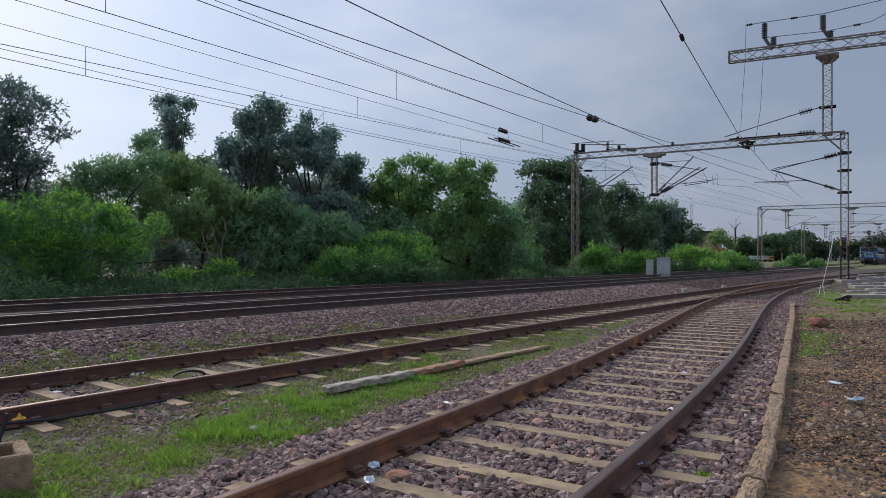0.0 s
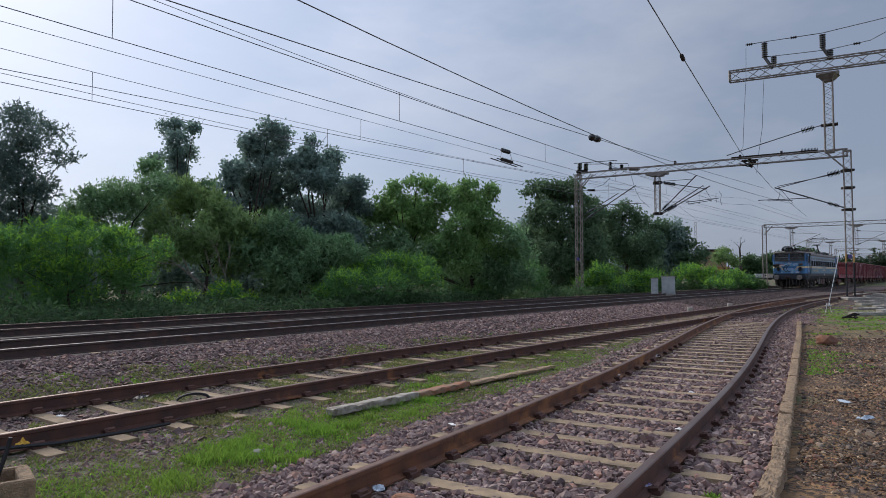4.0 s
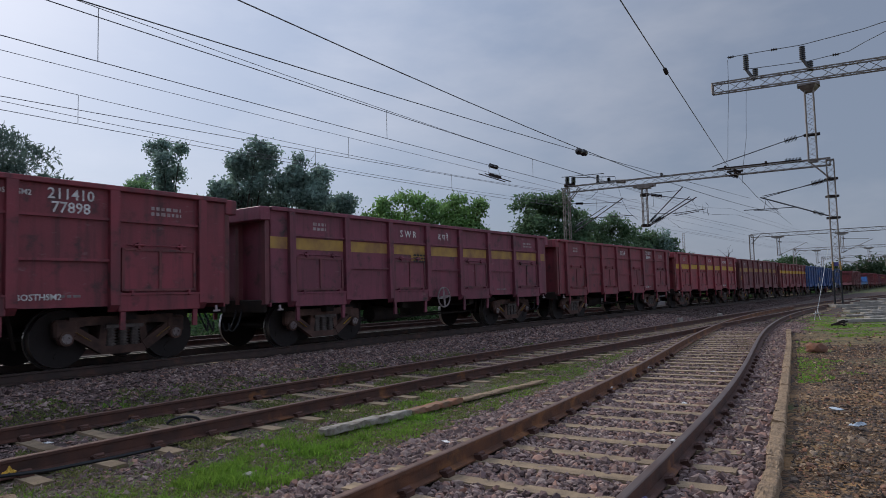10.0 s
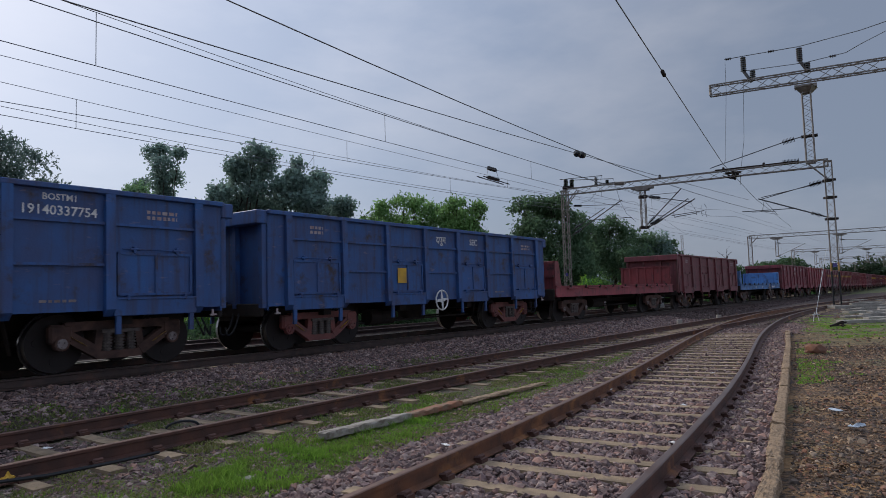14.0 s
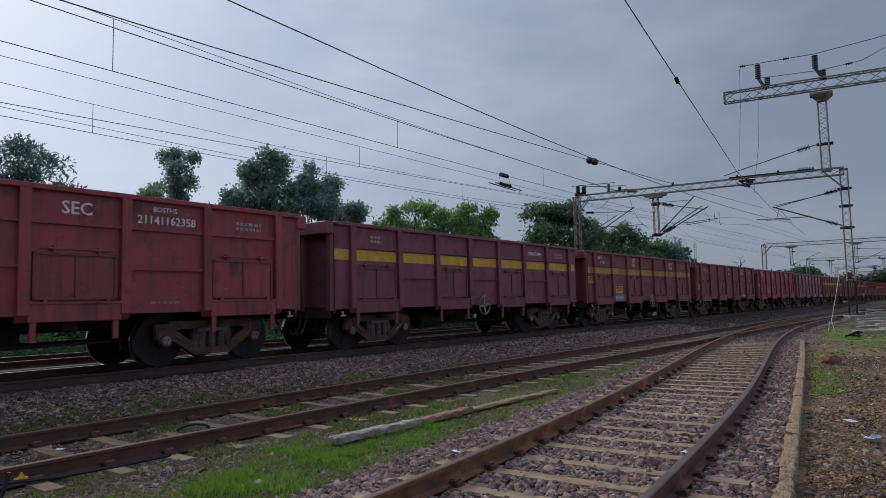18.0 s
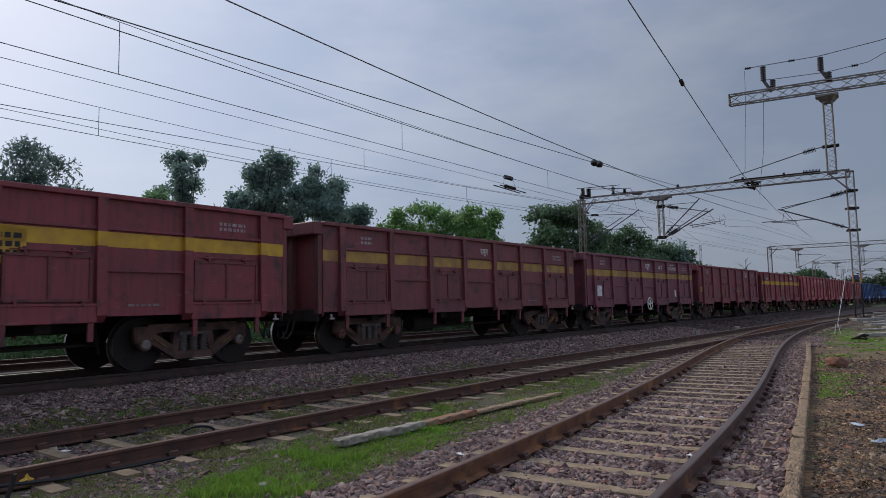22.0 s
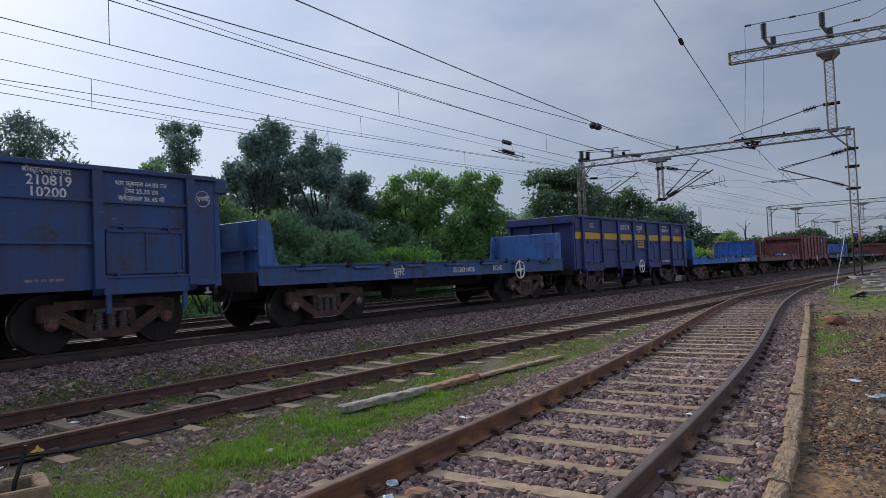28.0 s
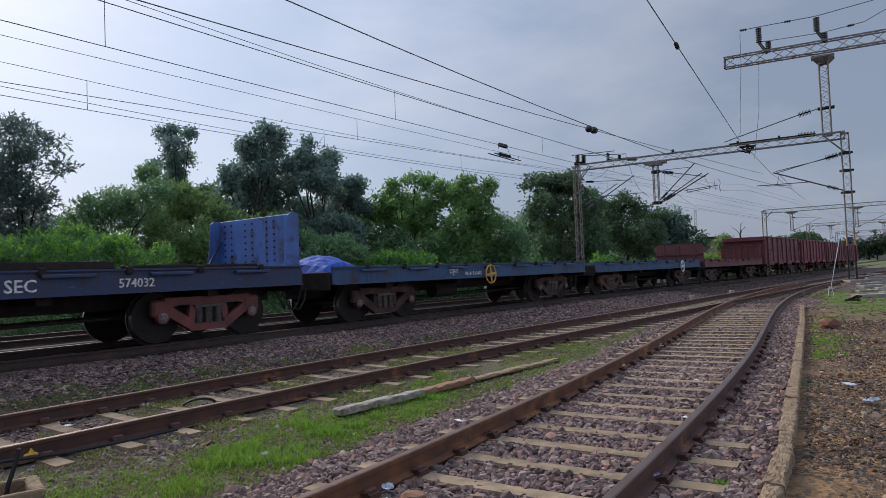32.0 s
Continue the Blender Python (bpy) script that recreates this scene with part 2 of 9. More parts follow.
M = dict(
    ballast=material("ballast_bed", (0.085, 0.058, 0.05), 0.95, second=(0.045, 0.032, 0.029), scale=14, bump=1.0, fine=26, spec=0.3),
    oily=material("oily_ballast", (0.055, 0.042, 0.038), 0.9, second=(0.028, 0.023, 0.022), scale=6, dirt=(0.085, 0.06, 0.05), dirt_scale=1.1, dirt_at=0.58, bump=1.0, fine=24, spec=0.3),
    stone=material("ballast_stone", (0.26, 0.18, 0.165), 0.9, second=(0.13, 0.09, 0.085), scale=9, amount=0.35, bump=0.25, fine=50, jitter=0.3, island=True,
                   mixture=((0.285, 0.172, 0.148), (0.115, 0.068, 0.062), (0.235, 0.132, 0.115), (0.43, 0.32, 0.27), (0.175, 0.11, 0.107), (0.33, 0.18, 0.13), (0.06, 0.039, 0.036), (0.265, 0.19, 0.165))),
    # darker mix of the ballast colours for the stretches further off
    stone_far=material("dark_far_stone", (0.2, 0.13, 0.12), 0.95, second=(0.07, 0.05, 0.046), scale=9, amount=0.35, bump=0.25, fine=50, jitter=0.3, island=True,
                       mixture=((0.14, 0.083, 0.074), (0.065, 0.041, 0.038), (0.115, 0.067, 0.06), (0.19, 0.14, 0.122), (0.09, 0.058, 0.056), (0.04, 0.028, 0.026))),
    gravel=material("path_gravel", (0.25, 0.17, 0.115), 0.95, second=(0.10, 0.08, 0.07), scale=4, amount=0.3, bump=0.25, fine=50, jitter=0.35, island=True,
                    mixture=((0.24, 0.13, 0.06), (0.06, 0.038, 0.026), (0.17, 0.09, 0.045), (0.34, 0.19, 0.085), (0.035, 0.024, 0.018), (0.27, 0.115, 0.06), (0.10, 0.064, 0.04), (0.42, 0.29, 0.17))),
    rail=material("rusty_rail", (0.10, 0.038, 0.024), 0.75, second=(0.050, 0.024, 0.019), scale=5, dirt=(0.33, 0.13, 0.035), dirt_scale=1.3, dirt_at=0.57, bump=0.25, fine=80),
    rail_siding=material("orange_rusty_rail", (0.19, 0.074, 0.032), 0.8, second=(0.075, 0.035, 0.023), scale=4, dirt=(0.34, 0.145, 0.045), dirt_scale=1.6, dirt_at=0.52, bump=0.3, fine=80),
    # darker rail colour, with the shadow on the main line rails in it
    rail_dark=material("dark_shadowed_rail", (0.062, 0.034, 0.026), 0.75, second=(0.03, 0.02, 0.017), scale=5, dirt=(0.12, 0.05, 0.032), dirt_scale=1.3, dirt_at=0.56, bump=0.25, fine=80),
    rail_top=material("worn_rail_head", (0.16, 0.086, 0.06), 0.5, 0.4, second=(0.10, 0.052, 0.036), scale=12, bump=0.05),
    rail_worn=material("smooth_worn_rail_head", (0.12, 0.088, 0.078), 0.5, 0.4, second=(0.09, 0.05, 0.038), scale=3, bump=0.05),
    rail_mid=material("dull_rail_head", (0.085, 0.05, 0.04), 0.6, 0.3, second=(0.055, 0.032, 0.026), scale=12, bump=0.05),
    rail_shine=material("polished_rail_head", (0.30, 0.27, 0.25), 0.33, 0.8, second=(0.15, 0.115, 0.10), scale=6, bump=0.02),
    concrete=material("sleeper_concrete", (0.315, 0.225, 0.135), 0.9, second=(0.16, 0.115, 0.075), scale=6, dirt=(0.10, 0.075, 0.06), dirt_scale=3.5, dirt_at=0.60, bump=0.4, fine=70, jitter=0.15),
    pale=material("pale_concrete", (0.36, 0.33, 0.285), 0.9, second=(0.24, 0.22, 0.19), scale=5, dirt=(0.10, 0.09, 0.075), dirt_scale=4, dirt_at=0.58, bump=0.4, fine=60),
    kerb=material("kerb_concrete", (0.37, 0.255, 0.155), 0.95, second=(0.19, 0.13, 0.082), scale=16, dirt=(0.07, 0.052, 0.04), dirt_scale=7, dirt_at=0.57, bump=1.0, fine=80, jitter=0.12),
    whitewash=material("streaky_whitewash", (0.37, 0.335, 0.285), 0.95, second=(0.22, 0.18, 0.14), scale=11, dirt=(0.13, 0.10, 0.075), dirt_scale=5, dirt_at=0.56, bump=0.8, fine=30),
    terracotta=material("red_washed_concrete", (0.30, 0.12, 0.06), 0.9, second=(0.22, 0.15, 0.10), scale=6, bump=0.3),
    steel=material("galvanised_steel", (0.26, 0.235, 0.215), 0.6, 0.4, second=(0.15, 0.12, 0.10), scale=5, dirt=(0.16, 0.09, 0.06), dirt_scale=2, dirt_at=0.62, bump=0.1),
    bracket=material("dark_steel_tube", (0.10, 0.10, 0.105), 0.5, 0.5, second=(0.07, 0.06, 0.055), scale=5, bump=0.05),
    wire=material("copper_wire", (0.15, 0.155, 0.165), 0.45, 0.6, bump=0),
    porcelain=material("brown_porcelain", (0.014, 0.012, 0.012), 0.25, bump=0, coat=0.3),
    paint=material("wagon_paint", (0.2, 0.05, 0.05), 0.62, own=True, second=(0.06, 0.026, 0.028), scale=1.4, amount=0.45, dirt=(0.040, 0.024, 0.024), dirt_scale=2.2, dirt_at=0.55, bump=0.16, fine=24),
    yellow=material("yellow_paint", (0.62, 0.36, 0.025), 0.6, second=(0.42, 0.23, 0.035), scale=4, bump=0.05),
    faded=material("faded_yellow_paint", (0.45, 0.27, 0.06), 0.7, second=(0.24, 0.12, 0.055), scale=3, bump=0.05),
    olive=material("worn_olive_paint", (0.21, 0.14, 0.06), 0.7, second=(0.25, 0.10, 0.10), scale=3, bump=0.05),
    white=material("white_paint", (0.78, 0.77, 0.75), 0.7, second=(0.45, 0.42, 0.40), scale=9, bump=0),
    dark=material("dirty_running_gear", (0.018, 0.014, 0.013), 0.85, second=(0.034, 0.023, 0.018), scale=5, bump=0.3, fine=40, spec=0.3),
    bogie=material("bogie_casting", (0.12, 0.064, 0.050), 0.85, second=(0.034, 0.022, 0.019), scale=4, bump=0.3, fine=40, jitter=0.2, spec=0.3),
    bogie_red=material("red_oxide_bogie", (0.21, 0.062, 0.052), 0.8, second=(0.10, 0.045, 0.04), scale=4, bump=0.3, fine=40),
    cap_red=material("red_axle_cap", (0.20, 0.05, 0.045), 0.7, second=(0.12, 0.06, 0.05), scale=8, bump=0.1),
    spring=material("spring_steel", (0.13, 0.103, 0.093), 0.6, 0.3, second=(0.05, 0.038, 0.034), scale=9, bump=0.05),
    wheel=material("wheel_steel", (0.022, 0.016, 0.015), 0.7, 0.2, second=(0.017, 0.013, 0.012), scale=6, bump=0.1, spec=0.3),
    tread=material("bright_wheel_tread", (0.34, 0.32, 0.31), 0.35, 1.0, bump=0),
    loco_blue=material("loco_blue_paint", (0.048, 0.195, 0.41), 0.5, second=(0.032, 0.12, 0.275), scale=1.4, dirt=(0.025, 0.04, 0.055), dirt_scale=1.6, dirt_at=0.54, bump=0.05, streaks=((0.028, 0.034, 0.042), (0.24, 0.31, 0.38))),
    loco_teal=material("loco_teal_paint", (0.105, 0.22, 0.30), 0.55, second=(0.075, 0.155, 0.21), scale=1.4, dirt=(0.04, 0.045, 0.048), dirt_scale=1.6, dirt_at=0.56, bump=0.05, streaks=((0.028, 0.034, 0.042), (0.24, 0.31, 0.38))),
    loco_cream=material("loco_cream_band", (0.66, 0.54, 0.33), 0.55, second=(0.46, 0.36, 0.22), scale=2, dirt=(0.20, 0.15, 0.10), dirt_scale=2.4, dirt_at=0.60, bump=0.03, streaks=((0.12, 0.09, 0.065), (0.6, 0.55, 0.45))),
    loco_dark=material("loco_underframe_black", (0.008, 0.008, 0.009), 0.72, second=(0.018, 0.014, 0.012), scale=2.5, bump=0.1, spec=0.3),
    loco_skirt=material("loco_dark_skirt", (0.012, 0.018, 0.030), 0.6, second=(0.018, 0.017, 0.018), scale=1.6, dirt=(0.06, 0.05, 0.042), dirt_scale=3, dirt_at=0.64, bump=0.05, streaks=((0.008, 0.008, 0.009), (0.12, 0.11, 0.11))),
    # body blue darkened to stand in for the shade in the cab recess
    loco_inside=material("shaded_vestibule_blue", (0.018, 0.035, 0.06), 0.6, second=(0.012, 0.018, 0.025), scale=3, bump=0.05, spec=0.3),
    loco_guard=material("grimy_grey_paint", (0.075, 0.06, 0.052), 0.7, second=(0.035, 0.027, 0.023), scale=4, bump=0.05),
    loco_gear=material("loco_bogie_frame", (0.045, 0.030, 0.024), 0.85, second=(0.017, 0.013, 0.012), scale=4, bump=0.3, fine=40, spec=0.3),
    buffer_face=material("worn_buffer_steel", (0.24, 0.21, 0.19), 0.6, second=(0.09, 0.07, 0.06), scale=7, dirt=(0.04, 0.03, 0.026), dirt_scale=6, dirt_at=0.58, bump=0.1),
    loco_cap=material("pale_axle_cover", (0.42, 0.33, 0.24), 0.7, second=(0.24, 0.18, 0.13), scale=9, bump=0.2),
    loco_nose=material("faded_nose_paint", (0.09, 0.24, 0.43), 0.55, second=(0.40, 0.47, 0.54), scale=4.2, amount=0.75, dirt=(0.05, 0.07, 0.10), dirt_scale=2.6, dirt_at=0.57, bump=0.06),
    loco_peel=material("peeling_skirt_paint", (0.013, 0.019, 0.032), 0.7, second=(0.022, 0.02, 0.02), scale=3, dirt=(0.34, 0.31, 0.29), dirt_scale=7, dirt_at=0.63, bump=0.2),
    loco_roof=material("loco_roof_grey", (0.19, 0.165, 0.145), 0.75, second=(0.06, 0.052, 0.046), scale=1.8, bump=0.15, streaks=((0.03, 0.026, 0.023), (0.26, 0.23, 0.21))),
    loco_grey=material("loco_window_surround", (0.26, 0.37, 0.48), 0.55, second=(0.24, 0.29, 0.36), scale=2, dirt=(0.10, 0.095, 0.09), dirt_scale=1.3, dirt_at=0.56, bump=0.03, streaks=((0.028, 0.034, 0.042), (0.24, 0.31, 0.38))),
    glass=material("dark_glass", (0.010, 0.011, 0.013), 0.3, bump=0, spec=0.3),
    pane=material("dusty_side_pane", (0.06, 0.06, 0.068), 0.35, second=(0.04, 0.038, 0.042), scale=5, bump=0),
    guard=material("window_guard_grey", (0.27, 0.28, 0.28), 0.5, second=(0.14, 0.13, 0.12), scale=6, bump=0),
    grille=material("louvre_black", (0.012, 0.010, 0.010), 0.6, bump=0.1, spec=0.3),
    lamp=material("lamp_glass", (0.045, 0.045, 0.048), 0.12, bump=0, coat=0.3),
    red=material("red_enamel", (0.36, 0.03, 0.02), 0.5, bump=0),
    green=material("green_enamel", (0.02, 0.16, 0.06), 0.5, bump=0),
    orange=material("orange_enamel", (0.55, 0.16, 0.02), 0.5, bump=0),
    chalk=material("chalky_stencil", (0.42, 0.37, 0.36), 0.8, second=(0.25, 0.16, 0.16), scale=9, bump=0),
    wheel_grey=material("grey_worn_paint", (0.27, 0.23, 0.22), 0.7, second=(0.14, 0.10, 0.10), scale=7, bump=0),
    box=material("grey_cabinet_paint", (0.42, 0.44, 0.44), 0.55, second=(0.30, 0.31, 0.31), scale=3, bump=0.05),
    sign=material("blue_enamel", (0.07, 0.06, 0.22), 0.4, bump=0),
    rock=material("brown_rock", (0.23, 0.10, 0.055), 0.9, second=(0.12, 0.06, 0.04), scale=4, bump=0.6, fine=20),
    plastic=material("pale_plastic_bag", (0.36, 0.41, 0.47), 0.35, second=(0.38, 0.44, 0.5), scale=12, bump=0.3, fine=40),
    purple=material("violet_wrapper", (0.09, 0.045, 0.30), 0.4, second=(0.6, 0.6, 0.6), scale=14, bump=0.2),
    black=material("black_rubber", (0.018, 0.018, 0.02), 0.6, bump=0.05, spec=0.3),
    pale_bark=material("weathered_twig", (0.24, 0.20, 0.17), 0.9, second=(0.13, 0.11, 0.09), scale=8, bump=0.2),
    bark=material("bark", (0.052, 0.038, 0.03), 0.95, second=(0.03, 0.024, 0.02), scale=6, bump=0.8, fine=25),
    wall=material("ochre_wall", (0.30, 0.16, 0.06), 0.9, second=(0.18, 0.10, 0.05), scale=1.5, bump=0.1),
    tarp=material("blue_tarpaulin", (0.016, 0.085, 0.45), 0.75, second=(0.012, 0.05, 0.28), scale=5, bump=0.3, fine=12),
)
for key, base, second in (("leaf_dark", (0.235, 0.335, 0.285), (0.155, 0.225, 0.2)), ("leaf_mid", (0.19, 0.335, 0.115), (0.125, 0.225, 0.085)),
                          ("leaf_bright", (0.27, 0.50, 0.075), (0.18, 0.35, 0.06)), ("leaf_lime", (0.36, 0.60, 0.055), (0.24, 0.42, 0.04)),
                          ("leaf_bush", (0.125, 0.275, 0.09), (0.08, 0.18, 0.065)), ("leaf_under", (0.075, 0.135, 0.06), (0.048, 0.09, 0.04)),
                          ("leaf_dusk", (0.14, 0.20, 0.175), (0.09, 0.135, 0.12)), ("leaf_deep", (0.118, 0.195, 0.105), (0.075, 0.125, 0.07)), ("leaf_soft", (0.20, 0.335, 0.165), (0.13, 0.225, 0.115)), ("leaf_olive", (0.21, 0.325, 0.12), (0.14, 0.22, 0.09)), ("leaf_far", (0.062, 0.098, 0.052), (0.040, 0.066, 0.042)),
                          ("turf", (0.15, 0.195, 0.056), (0.205, 0.2, 0.08)),
                          ("grass", (0.158, 0.315, 0.04), (0.195, 0.285, 0.054)), ("grass_dry", (0.175, 0.185, 0.065), (0.105, 0.13, 0.045))):
    M[key] = material(key, base, 0.72, second=second, scale=0.5, bump=0, jitter=0.3, island=True, trans=0.55, spec=0.25)

# ---- helpers for building ----


def link(name, bm, mats, parent=None, label="", smooth=False):
    me = bpy.data.meshes.new(name)
    bm.to_mesh(me)
    bm.free()
    for m in mats if isinstance(mats, (list, tuple)) else [mats]:
        me.materials.append(m)
    if smooth:
        me.shade_smooth()
    ob = new(name, me)
    ob.parent = parent
    if label:
        tagged(ob, label)
    return ob


def part(name, bm, mat, parent, label="", smooth=False):
    return link(name, bm, mat, parent, label, smooth)


def empty(name, label, category, group="", m=None):
    ob = new(name)
    ob.empty_display_size = 0.2
    if m is not None:
        ob.matrix_world = m
    return tagged(ob, label, category, group)


def box(bm, x0, x1, y0, y1, z0, z1, bevel=0.0, mat=0):
    r = bmesh.ops.create_cube(bm, size=1.0, matrix=Matrix.Translation(((x0 + x1) / 2, (y0 + y1) / 2, (z0 + z1) / 2)) @ Matrix.Diagonal((x1 - x0, y1 - y0, z1 - z0, 1)))
    vs = r["verts"]
    if bevel:
        es = {e for v in vs for e in v.link_edges}
        out = bmesh.ops.bevel(bm, geom=list(es), offset=bevel, segments=1, affect="EDGES")
        vs = out["verts"]
    if mat:
        for f in {f for v in vs for f in v.link_faces}:
            f.material_index = mat
    return vs


def boxed(*a, **k):
    bm = bmesh.new()
    box(bm, *a, **k)
    return bm


def tube(bm, a, b, r0, r1=None, sides=8, mat=0, caps=True):
    a, b = Vector(a), Vector(b)
    d = b - a
    m = Matrix.Translation((a + b) / 2) @ d.to_track_quat("Z", "Y").to_matrix().to_4x4()
    r = bmesh.ops.create_cone(bm, cap_ends=caps, segments=sides, radius1=r0, radius2=r0 if r1 is None else r1, depth=d.length, matrix=m)
    if mat:
        for f in {f for v in r["verts"] for f in v.link_faces}:
            f.material_index = mat
    return r["verts"]


def bar(bm, a, b, w, h=None):
    """A square bar from a to b."""
    a, b = Vector(a), Vector(b)
    d = b - a
    m = Matrix.Translation((a + b) / 2) @ d.to_track_quat("Z", "Y").to_matrix().to_4x4() @ Matrix.Diagonal((w, h or w, d.length, 1))
    bmesh.ops.create_cube(bm, size=1.0, matrix=m)


def strand(bm, pts, r, sides=5):
    """One unbroken round wire through the points."""
    pts = [Vector(p) for p in pts]
    rings = []
    for i, p in enumerate(pts):
        d = (pts[min(i + 1, len(pts) - 1)] - pts[max(i - 1, 0)]).normalized()
        u = d.cross(Vector((0, 0, 1)) if abs(d.z) < 0.9 else Vector((1, 0, 0))).normalized()
        w = d.cross(u)
        rings.append([bm.verts.new(p + (u * math.cos(k) + w * math.sin(k)) * r) for k in (6.28319 * j / sides for j in range(sides))])
    for a, b in zip(rings[:-1], rings[1:]):
        for j in range(sides):
            bm.faces.new((a[j], a[(j + 1) % sides], b[(j + 1) % sides], b[j]))
    bm.faces.new(rings[0])
    bm.faces.new(rings[-1])
    bmesh.ops.recalc_face_normals(bm, faces=bm.faces[:])


def lathe(bm, a, b, profile, sides=10):
    """A turned body from a to b: profile holds (share of the length, radius)."""
    a, b = Vector(a), Vector(b)
    d = (b - a).normalized()
    u = d.cross(Vector((0, 0, 1)) if abs(d.z) < 0.9 else Vector((1, 0, 0))).normalized()
    w = d.cross(u)
    rings = [[bm.verts.new(a.lerp(b, q) + (u * math.cos(k) + w * math.sin(k)) * r) for k in (6.28319 * j / sides for j in range(sides))] for q, r in profile]
    for p, q in zip(rings[:-1], rings[1:]):
        for j in range(sides):
            bm.faces.new((p[j], p[(j + 1) % sides], q[(j + 1) % sides], q[j]))
    bm.faces.new(rings[0])
    bm.faces.new(rings[-1])
    bmesh.ops.recalc_face_normals(bm, faces=bm.faces[:])


def disc_insulator(bm, a, b, n=7, r=0.09):
    core = min(0.035, r * 0.4)
    prof = [(0.0, core)]
    for k in range(n):
        prof += [((k + 0.12) / n, core), ((k + 0.22) / n, r), ((k + 0.62) / n, r * 0.88), ((k + 0.74) / n, core * 1.6)]
    lathe(bm, a, b, prof + [(1.0, core)])


def sheet(bm, pts, thick, axis):
    """A flat plate with the given outline, thickened along axis."""
    vs = [bm.verts.new(p) for p in pts]
    f = bm.faces.new(vs)
    r = bmesh.ops.extrude_face_region(bm, geom=[f])
    for v in r["geom"]:
        if isinstance(v, bmesh.types.BMVert):
            v.co += Vector(axis) * thick
    bmesh.ops.recalc_face_normals(bm, faces=bm.faces[:])


def numpy_mesh(name, verts, faces, mat, kind="", parent=None, label="", category="", smooth=False):
    me = bpy.data.meshes.new(name)
    k = faces.shape[1]
    me.vertices.add(len(verts))
    me.vertices.foreach_set("co", verts.astype(np.float32).ravel())
    me.loops.add(faces.size)
    me.loops.foreach_set("vertex_index", faces.astype(np.int32).ravel())
    me.polygons.add(len(faces))
    me.polygons.foreach_set("loop_start", np.arange(0, faces.size, k, dtype=np.int32))
    me.update(calc_edges=True)
    me.materials.append(mat)
    if smooth:
        me.shade_smooth()
    else:
        me.shade_flat()
    ob = new(name, me)
    ob.parent = parent
    return tagged(ob, label, category, "", kind)


def lettering(text, size, mat, parent, m, label="", spacing=1.0, name="lettering", align="CENTER"):
    cu = bpy.data.curves.new(name, "FONT")
    cu.body, cu.size, cu.align_x, cu.align_y, cu.extrude, cu.space_character = text, size, align, "CENTER", 0.001, spacing
    cu.resolution_u = 2
    cu.offset = 0.012 * size
    ob = bpy.data.objects.new(name, cu)
    me = bpy.data.meshes.new_from_object(ob)
    bpy.data.objects.remove(ob)
    bpy.data.curves.remove(cu)
    me.materials.clear()
    me.materials.append(mat)
    o = new(name, me)
    o.parent = parent
    o.matrix_basis = m
    if label:
        tagged(o, label)
    return o


# ---- lines of the tracks ----


class Line:
    """A track's centre line: s metres along from the point nearest the camera, a distance to the left, a heading from +y, and curvatures at knots."""

    def __init__(self, dist, head, ks, knots, lo, hi):
        self.s = np.arange(lo, hi + 0.1, 0.25)
        k = np.interp(self.s, knots, ks)
        i = int(np.argmin(abs(self.s)))
        h = np.concatenate([[0], np.cumsum((k[1:] + k[:-1]) / 2 * 0.25)])
        self.h = head + h - h[i]
        x = np.concatenate([[0], np.cumsum((np.sin(self.h[1:]) + np.sin(self.h[:-1])) / 2 * 0.25)])
        y = np.concatenate([[0], np.cumsum((np.cos(self.h[1:]) + np.cos(self.h[:-1])) / 2 * 0.25)])
        self.x, self.y = x - x[i] - dist * math.cos(head), y - y[i] + dist * math.sin(head)

    def at(self, s, off=0.0):
        s = np.asarray(s, float)
        c = np.clip(s, self.s[0], self.s[-1])
        h = np.interp(c, self.s, self.h)
        x, y = np.interp(c, self.s, self.x), np.interp(c, self.s, self.y)
        return x + (s - c) * np.sin(h) + off * np.cos(h), y + (s - c) * np.cos(h) - off * np.sin(h), h


MAIN = Line(12.712, 0.6241, [0.001456, 0.001456, 0.001444, 0.000161, -0.000139, -0.000259, -0.00021], [-30, 0, 20, 40, 70, 110, 160], -60, 220)
LOOP = Line(7.811, 0.6308, [0.00464, 0.00497, 0.00322, -0.00091, 0.00038, 0.0023], [-10, 0, 10, 20, 30, 45], -14, 130)
SIDING = Line(2.323, 0.5878, [-0.00391, -0.00419, -0.00957, 0.00656, 0.00723, 0.00905], [-10, 0, 10, 20, 30, 45], -6, 47)
FAR_OFF = -4.9


def main_z(s):
    return 0.462 - 0.003 * np.clip(s, -30, 150)


def far_z(s):
    return np.interp(s, [0, 20, 45, 90], [0.44, 0.36, 0.24, 0.16])


def loop_z(s):
    return 0.148 + 0 * np.asarray(s, float)


def siding_z(s):
    return np.interp(s, [0, 30, 47], [0.182, 0.182, 0.15])


def near_main(x, y):
    """s and offset from the main line for many points."""
    s = np.arange(-60, 221, 1.0)
    a, b, h = MAIN.at(s)
    i = np.argmin((x[:, None] - a) ** 2 + (y[:, None] - b) ** 2, axis=1)
    off = (x - a[i]) * np.cos(h[i]) - (y - b[i]) * np.sin(h[i])
    along = s[i] + (x - a[i]) * np.sin(h[i]) + (y - b[i]) * np.cos(h[i])
    return along, off


def ground_z(x, y):
    s, off = near_main(x, y)
    z = np.where(off < 0, np.interp(off, [-60, -12, -8.5, -6], [0.3, 0.18, 0.1, 0.0]), np.interp(off, [0, 5.5, 7.5], [-0.06, -0.06, -0.05]))
    return z


